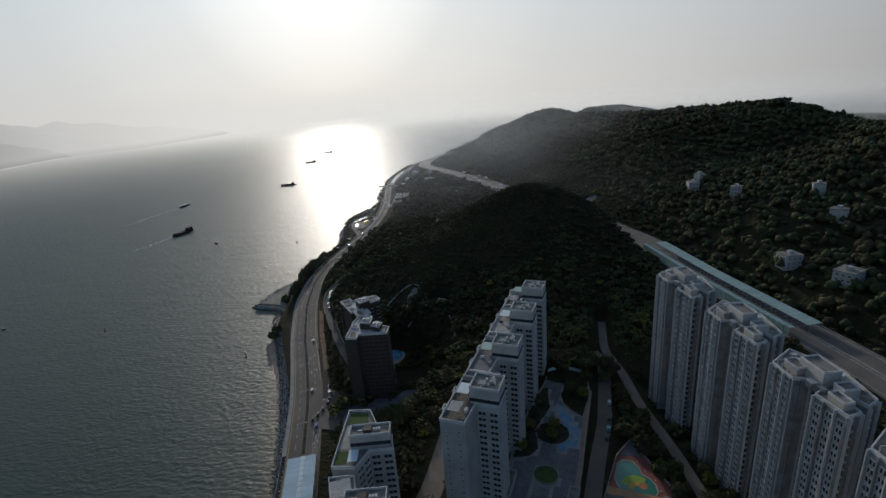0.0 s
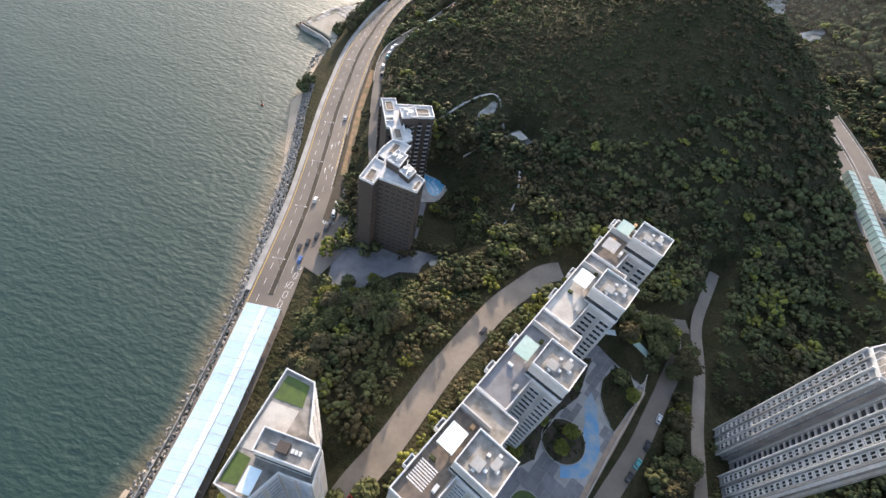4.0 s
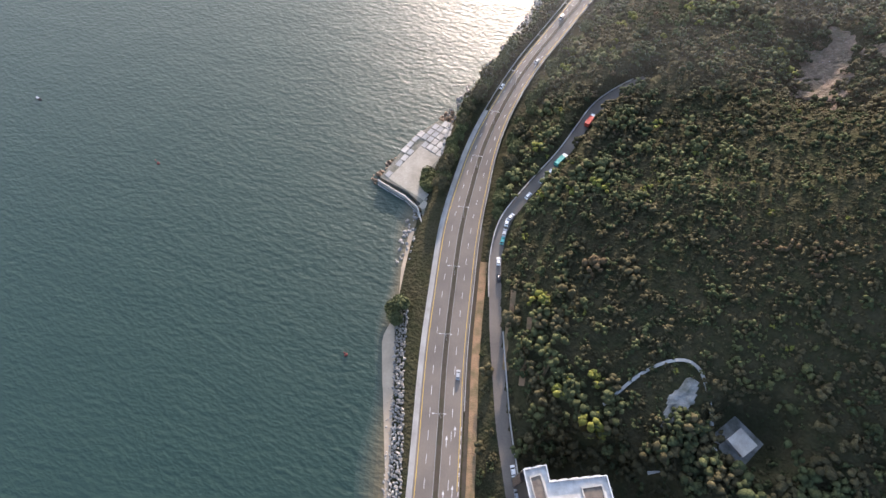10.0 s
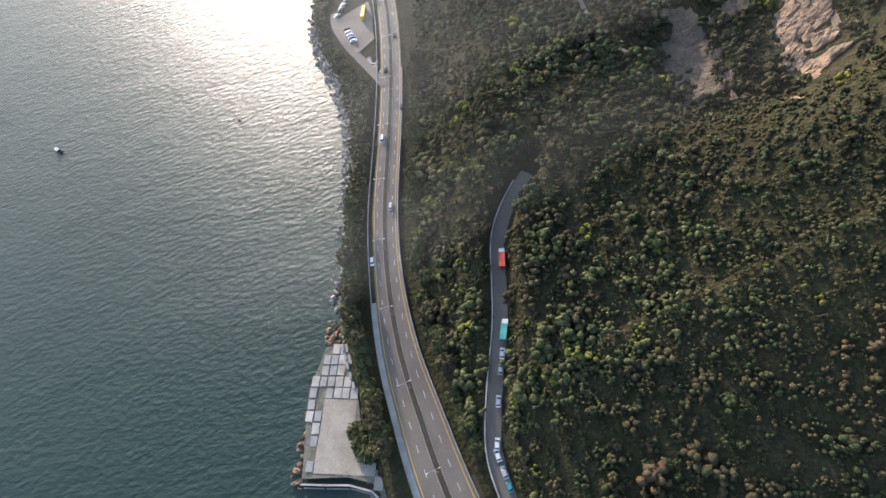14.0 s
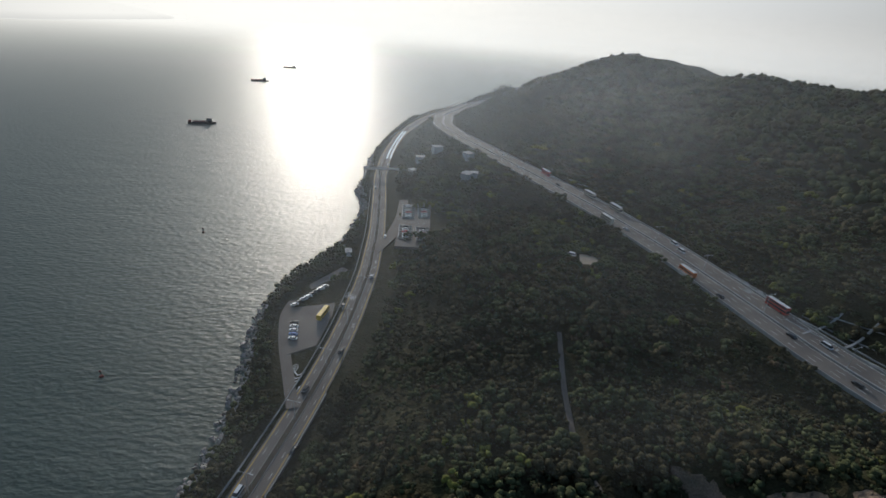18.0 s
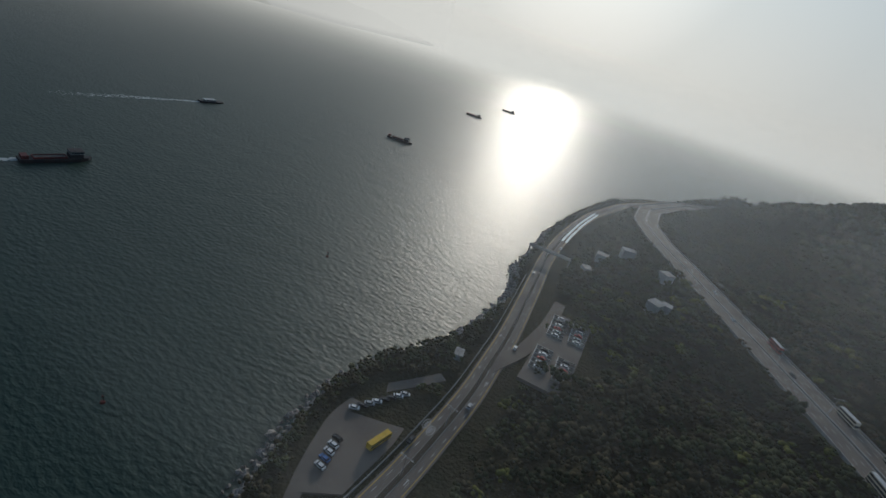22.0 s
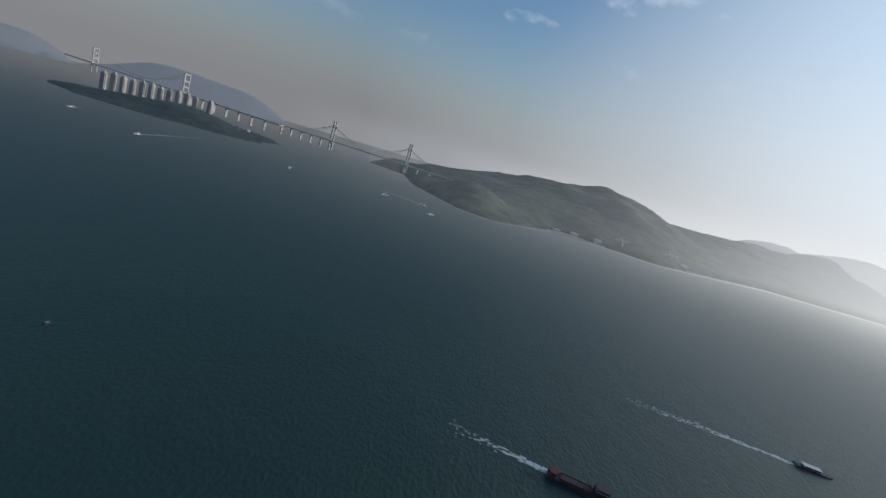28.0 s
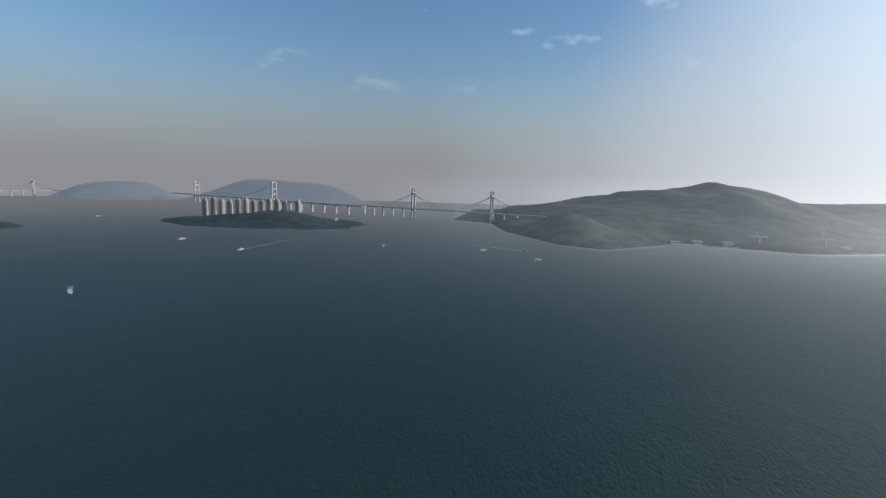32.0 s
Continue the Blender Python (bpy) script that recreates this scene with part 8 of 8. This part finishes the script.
# ---- trees of their own ----
def tree(h, r, seed, leaf, label):
    rng = np.random.RandomState(seed)
    ob = thing("tree", pose(0, 0, 0), label, "tree")
    bm = bmesh.new()
    bmesh.ops.create_cone(bm, cap_ends=True, segments=8, radius1=h * 0.035, radius2=h * 0.018, depth=h * 0.65, matrix=pose(0, 0, h * 0.32))
    part("trunk", bm, BARK, ob)
    for k in range(2):
        a = k * 3.1 + rng.uniform(0, 1)
        bm = bmesh.new()
        bmesh.ops.create_cone(bm, cap_ends=True, segments=6, radius1=h * 0.016, radius2=h * 0.007, depth=h * 0.4,
                              matrix=pose(math.cos(a) * r * 0.3, math.sin(a) * r * 0.3, h * 0.58) @ pose(0, 0, 0, 0, 42, math.degrees(a)))
        part("limb", bm, BARK, ob)
    vs, fs = [], []
    iv, jf = crown_shape(np.random.RandomState(seed + 50), 26, 0.9, 0.9)
    me = bpy.data.meshes.new("crown")
    me.from_pydata((iv * np.array([r, r, h * 0.5]) + np.array([0, 0, h * 0.42])).tolist(), [], jf.tolist())
    me.materials.append(leaf)
    c = new("crown", me)
    c.parent = ob
    # loose leaf sprays round the crown
    lv, lf = [], []
    for k in range(170):
        d = rng.normal(size=3)
        d /= np.linalg.norm(d)
        p = d * np.array([r, r, h * 0.34]) * rng.uniform(0.8, 1.08) + np.array([0, 0, h * 0.68])
        u, v = rng.normal(size=3), rng.normal(size=3)
        u, v = u / np.linalg.norm(u) * 0.5, v / np.linalg.norm(v) * 0.35
        lf.append([len(lv), len(lv) + 1, len(lv) + 2, len(lv) + 3])
        lv += [p - u, p + v, p + u, p - v]
    me = bpy.data.meshes.new("leaf_sprays")
    me.from_pydata([tuple(q) for q in lv], [], lf)
    me.materials.append(leaf)
    s = new("leaf_sprays", me)
    s.parent = ob
    return ob


TREES = [tree(9, 4.0, 1, LEAVES, "broad dark-green tree with an uneven crown"), tree(7.5, 3.2, 2, LEAVES, "round green tree with dense leaves"),
         tree(11, 4.2, 3, SCRUB, "tall olive-green tree with a ragged crown"), tree(6.5, 2.8, 4, YELLOW_LEAVES, "small yellow-green tree with loose light foliage")]


def plant(k, x, y, turn=0, z=None):
    return place(TREES[k], x, y, (ground_at(x, y) if z is None else z) - 0.1, turn)


tr = random.Random(21)
for x0, y0, x1, y1, n in ((-58, 60, -48, 215, 64), (-66, 200, -52, 240, 16), (88, 132, 97, 250, 30), (84, 96, 96, 126, 14), (62, 92, 84, 108, 12), (-22, 125, -12, 152, 10), (-50, 205, -24, 240, 20), (95, 130, 108, 140, 4), (60, 236, 88, 252, 12),
                          (104, 140, 112, 160, 4), (126, 140, 140, 232, 24), (-22, 62, -12, 92, 0), (-52, 92, -49, 130, 8), (45, 95, 60, 100, 5)):
    for _ in range(n):
        plant(tr.choice((0, 0, 1, 1, 2, 3)), tr.uniform(x0, x1), tr.uniform(y0, y1), tr.uniform(0, 360))
for x, y in ((46, 184), (49, 191), (66, 220), (71, 214), (30, 178), (37, 192), (47, 210), (25, 138)):
    plant(tr.choice((1, 1, 3)), x, y, x * 40, 26.7)
spread = np.random.RandomState(44)
bed_spots = []
for bed, n in ((WEST_BED, 210), (NORTH_BED, 60), (MID_BED, 60), (SOUTH_BED, 60), (SW_BED, 70), (disc(47.5, 188, 8.2, 24), 110)):
    xs, ys = np.array(bed)[:, 0], np.array(bed)[:, 1]
    px, py = spread.uniform(xs.min(), xs.max(), n * 3), spread.uniform(ys.min(), ys.max(), n * 3)
    ok = inside(px, py, list(bed))
    bed_spots += list(zip(px[ok][:n], py[ok][:n]))
bed_spots = np.array(bed_spots)
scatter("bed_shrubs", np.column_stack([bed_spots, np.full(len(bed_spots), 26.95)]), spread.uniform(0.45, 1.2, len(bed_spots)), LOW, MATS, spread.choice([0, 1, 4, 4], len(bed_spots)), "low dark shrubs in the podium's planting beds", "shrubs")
for y in np.arange(440, 560, 5.0):
    plant(tr.choice((0, 2, 1)), float(along(ROAD, y)) - 16 + tr.uniform(-2.5, 1), float(y), tr.uniform(0, 360))
for x, y in ((-147, 364), (-150, 369), (-146, 371), (-160, 446), (-158, 441), (-161, 451)):
    plant(0, x, y, x * 33)
for y in np.arange(430, 640, 4.0):
    if tr.random() < 0.75:
        plant(tr.choice((0, 1, 2, 1)), float(along(ROAD, y)) + 14 + tr.uniform(0, 5), float(y), tr.uniform(0, 360))

# ---- boats and buoys ----
HULL_DARK = material("dark_hull", (0.035, 0.035, 0.04), 0.6, second=(0.06, 0.045, 0.04), scale=0.2)
HULL_RED = material("red_hull", (0.16, 0.035, 0.03), 0.6, second=(0.1, 0.03, 0.03), scale=0.2)
FOAM = material("foam", (0.55, 0.58, 0.57), 0.9, second=(0.35, 0.4, 0.39), scale=0.5, bump=0.4, bump_scale=1.0)


def hull(L, W, H):
    """A hull along +y with a pointed bow."""
    bm = bmesh.new()
    return prism(bm, [(-W / 2, -L / 2), (W / 2, -L / 2), (W / 2, L * 0.32), (W * 0.25, L * 0.44), (0, L / 2), (-W * 0.25, L * 0.44), (-W / 2, L * 0.32)], -0.8, H)


def barge(L, label):
    ob = thing("cargo_barge", pose(0, 0, 0), label, "ship")
    part("hull", hull(L, L * 0.22, 2.4), HULL_DARK, ob)
    part("hold_coaming", ring(bmesh.new(), [(-L * 0.08, -L * 0.32), (L * 0.08, -L * 0.32), (L * 0.08, L * 0.14), (-L * 0.08, L * 0.14)], 0.4, 2.4, 3.6), HULL_RED, ob, "rusty red coaming")
    part("cargo", boxes((-L * 0.07, -L * 0.3, 2.2, L * 0.07, L * 0.12, 3.2)), HULL_DARK, ob)
    part("deckhouse", boxes((-L * 0.095, L * 0.17, 2.4, L * 0.095, L * 0.36, 5.2)), HULL_DARK, ob)
    part("bridge", boxes((-L * 0.09, L * 0.18, 5.2, L * 0.09, L * 0.37, 7.4)), GREY_METAL, ob, "grey bridge with a flat roof")
    part("bridge_window", boxes((-L * 0.092, L * 0.19, 6.0, L * 0.092, L * 0.372, 6.9)), GLASS, ob)
    part("bridge_roof", boxes((-L * 0.1, L * 0.17, 7.4, L * 0.1, L * 0.38, 7.6)), HULL_DARK, ob)
    part("stern_house", boxes((-L * 0.08, -L * 0.47, 2.4, L * 0.08, -L * 0.38, 4.8)), HULL_RED, ob, "small rusty red house at the stern")
    part("mast", boxes((-0.15, L * 0.26, 7.6, 0.15, L * 0.265, 10.5)), GREY_METAL, ob)
    return ob


def launch(L, label, deck=WALL):
    ob = thing("motor_boat", pose(0, 0, 0), label, "boat")
    k = min(1.0, L / 13)
    part("hull", hull(L, L * 0.28, 1.4 * k), WHITE if deck is WALL else HULL_DARK, ob)
    part("cabin", boxes((-L * 0.1, -L * 0.3, 1.4 * k, L * 0.1, L * 0.12, 3.4 * k)), deck, ob)
    part("cabin_roof", boxes((-L * 0.12, -L * 0.34, 3.4 * k, L * 0.12, L * 0.15, 3.6 * k)), WHITE if deck is WALL else GREY_METAL, ob)
    part("window_band", boxes((-L * 0.102, -L * 0.26, 2.2 * k, L * 0.102, L * 0.1, 3.0 * k)), GLASS, ob)
    part("mast", boxes((-0.1 * k, -0.1 * k, 3.6 * k, 0.1 * k, 0.1 * k, 6 * k)), GREY_METAL, ob)
    return ob


def wake(x, y, turn, L, W, label):
    """Foam behind a boat: two ragged tails lying on the water."""
    rng = random.Random(int(L * 7 + W))
    vs, fs = [], []
    for _ in range(int(L * 1.6)):
        t = rng.random()
        px, py, s = rng.gauss(0, 0.12 + 0.38 * t) * W, -t * L, rng.uniform(0.4, 1.3) * (1.2 - t)
        b0 = len(vs)
        vs += [(px - s, py - 2 * s, 0.03), (px + s, py - 2 * s, 0.03), (px + s * 0.7, py + 2 * s, 0.05), (px - s * 0.7, py + 2 * s, 0.05)]
        fs.append((b0, b0 + 1, b0 + 2, b0 + 3))
    ob = mesh("wake", vs, fs, FOAM)
    ob.matrix_world = pose(x, y, 0, 0, 0, turn)
    return tagged(ob, label, "wake", kind="stuff")


big = barge(42, "long dark cargo barge with a boxy deckhouse over the bow")
place(big, -419, 780, 0, -17)
wake(-428, 762, -20, 70, 7, "thin foam behind the barge")
coaster = barge(36, "smaller dark cargo barge lying off the shore")
for x, y, a in ((-349, 1178, -78), (-386, 1600, -80), (-378, 1860, -82)):
    place(coaster, x, y, 0, a)
ferry = launch(30, "dark grey ferry with a band of windows", GREY_METAL)
place(ferry, -530, 1022, 0, -16)
wake(-534, 1010, -16, 150, 8, "long white foam trail behind the ferry")
work = launch(9, "small dark work boat riding at anchor", HULL_RED)
place(work, -332, 696, 0, 40)
skiff = launch(5.5, "little dark open boat on the sea", HULL_DARK)
place(skiff, -441, 440, 0, 75)
fast = launch(22, "white motor launch throwing up spray")
for x, y, tx, ty in ((-1287, -47, -1593, -27), (-1511, 623, -1613, 442), (-1470, 250, -1520, 238), (-829, -28, -868, -71), (-1373, 650, 0, 0), (-1414, -297, -1440, -290), (-1492, 514, 0, 0), (-1921, -1047, 0, 0)):
    dx, dy = tx - x, ty - y
    a = math.degrees(math.atan2(dx, -dy)) if tx else 40
    place(fast, x, y, 0, a)
    if tx:
        away = Vector((dx, dy)).normalized() * 9
        wake(x + away.x, y + away.y, a, math.hypot(dx, dy), 9, "white foam trail on the water")
buoy = thing("buoy", pose(0, 0, 0), "small dark marker buoy with a topmark", "buoy", group="buoys")
bm = bmesh.new()
bmesh.ops.create_cone(bm, cap_ends=True, segments=12, radius1=1.0, radius2=0.8, depth=1.2, matrix=pose(0, 0, 0.2))
part("float", bm, HULL_RED, buoy)
part("frame", boxes((-0.3, -0.3, 0.8, -0.2, -0.2, 3.0), (0.2, -0.3, 0.8, 0.3, -0.2, 3.0), (-0.05, 0.2, 0.8, 0.05, 0.3, 3.0), (-0.35, -0.35, 2.9, 0.35, 0.35, 3.1)), HULL_DARK, buoy)
part("topmark", boxes((-0.25, -0.25, 3.1, 0.25, 0.25, 3.7)), HULL_RED, buoy)
for x, y in ((-324, 415), (-164, 341), (-201, 660), (-215, 822)):
    place(buoy, x, y, 0, x)


# ---- shallow water along the boulders ----
bands = 7
depth_mats = []
for k in range(bands):
    f = (1 - (k + 0.5) / bands) ** 1.4
    m = WATER.copy()
    m.name = "shallow_water"
    for nd in m.node_tree.nodes:
        if nd.type == "BSDF_PRINCIPLED":
            nd.inputs["Base Color"].default_value = (0.025 + 0.115 * f, 0.05 + 0.055 * f, 0.039 + 0.016 * f, 1)
    depth_mats.append(m)
yy = np.arange(-100, 440, 6.0)
cx = along(COAST, yy)
vs, fs, ms = [], [], []
for k in range(bands + 1):
    off = 2.0 - k * (1.7 + 0.5 * np.sin(yy * 0.03) + 0.25 * np.sin(yy * 0.11))
    vs += list(zip(cx + off, yy, np.full(len(yy), 0.025)))
for k in range(bands):
    for i in range(len(yy) - 1):
        fs.append((k * len(yy) + i, (k + 1) * len(yy) + i, (k + 1) * len(yy) + i + 1, k * len(yy) + i + 1))
        ms.append(k)
ob = mesh("shallows", vs, fs, None)
for m in depth_mats:
    ob.data.materials.append(m)
ob.data.polygons.foreach_set("material_index", ms)
for p in ob.data.polygons:
    if p.normal.z < 0:
        p.flip()
tagged(ob, "sandy shallow water along the foot of the boulders", "shallows", kind="structure")
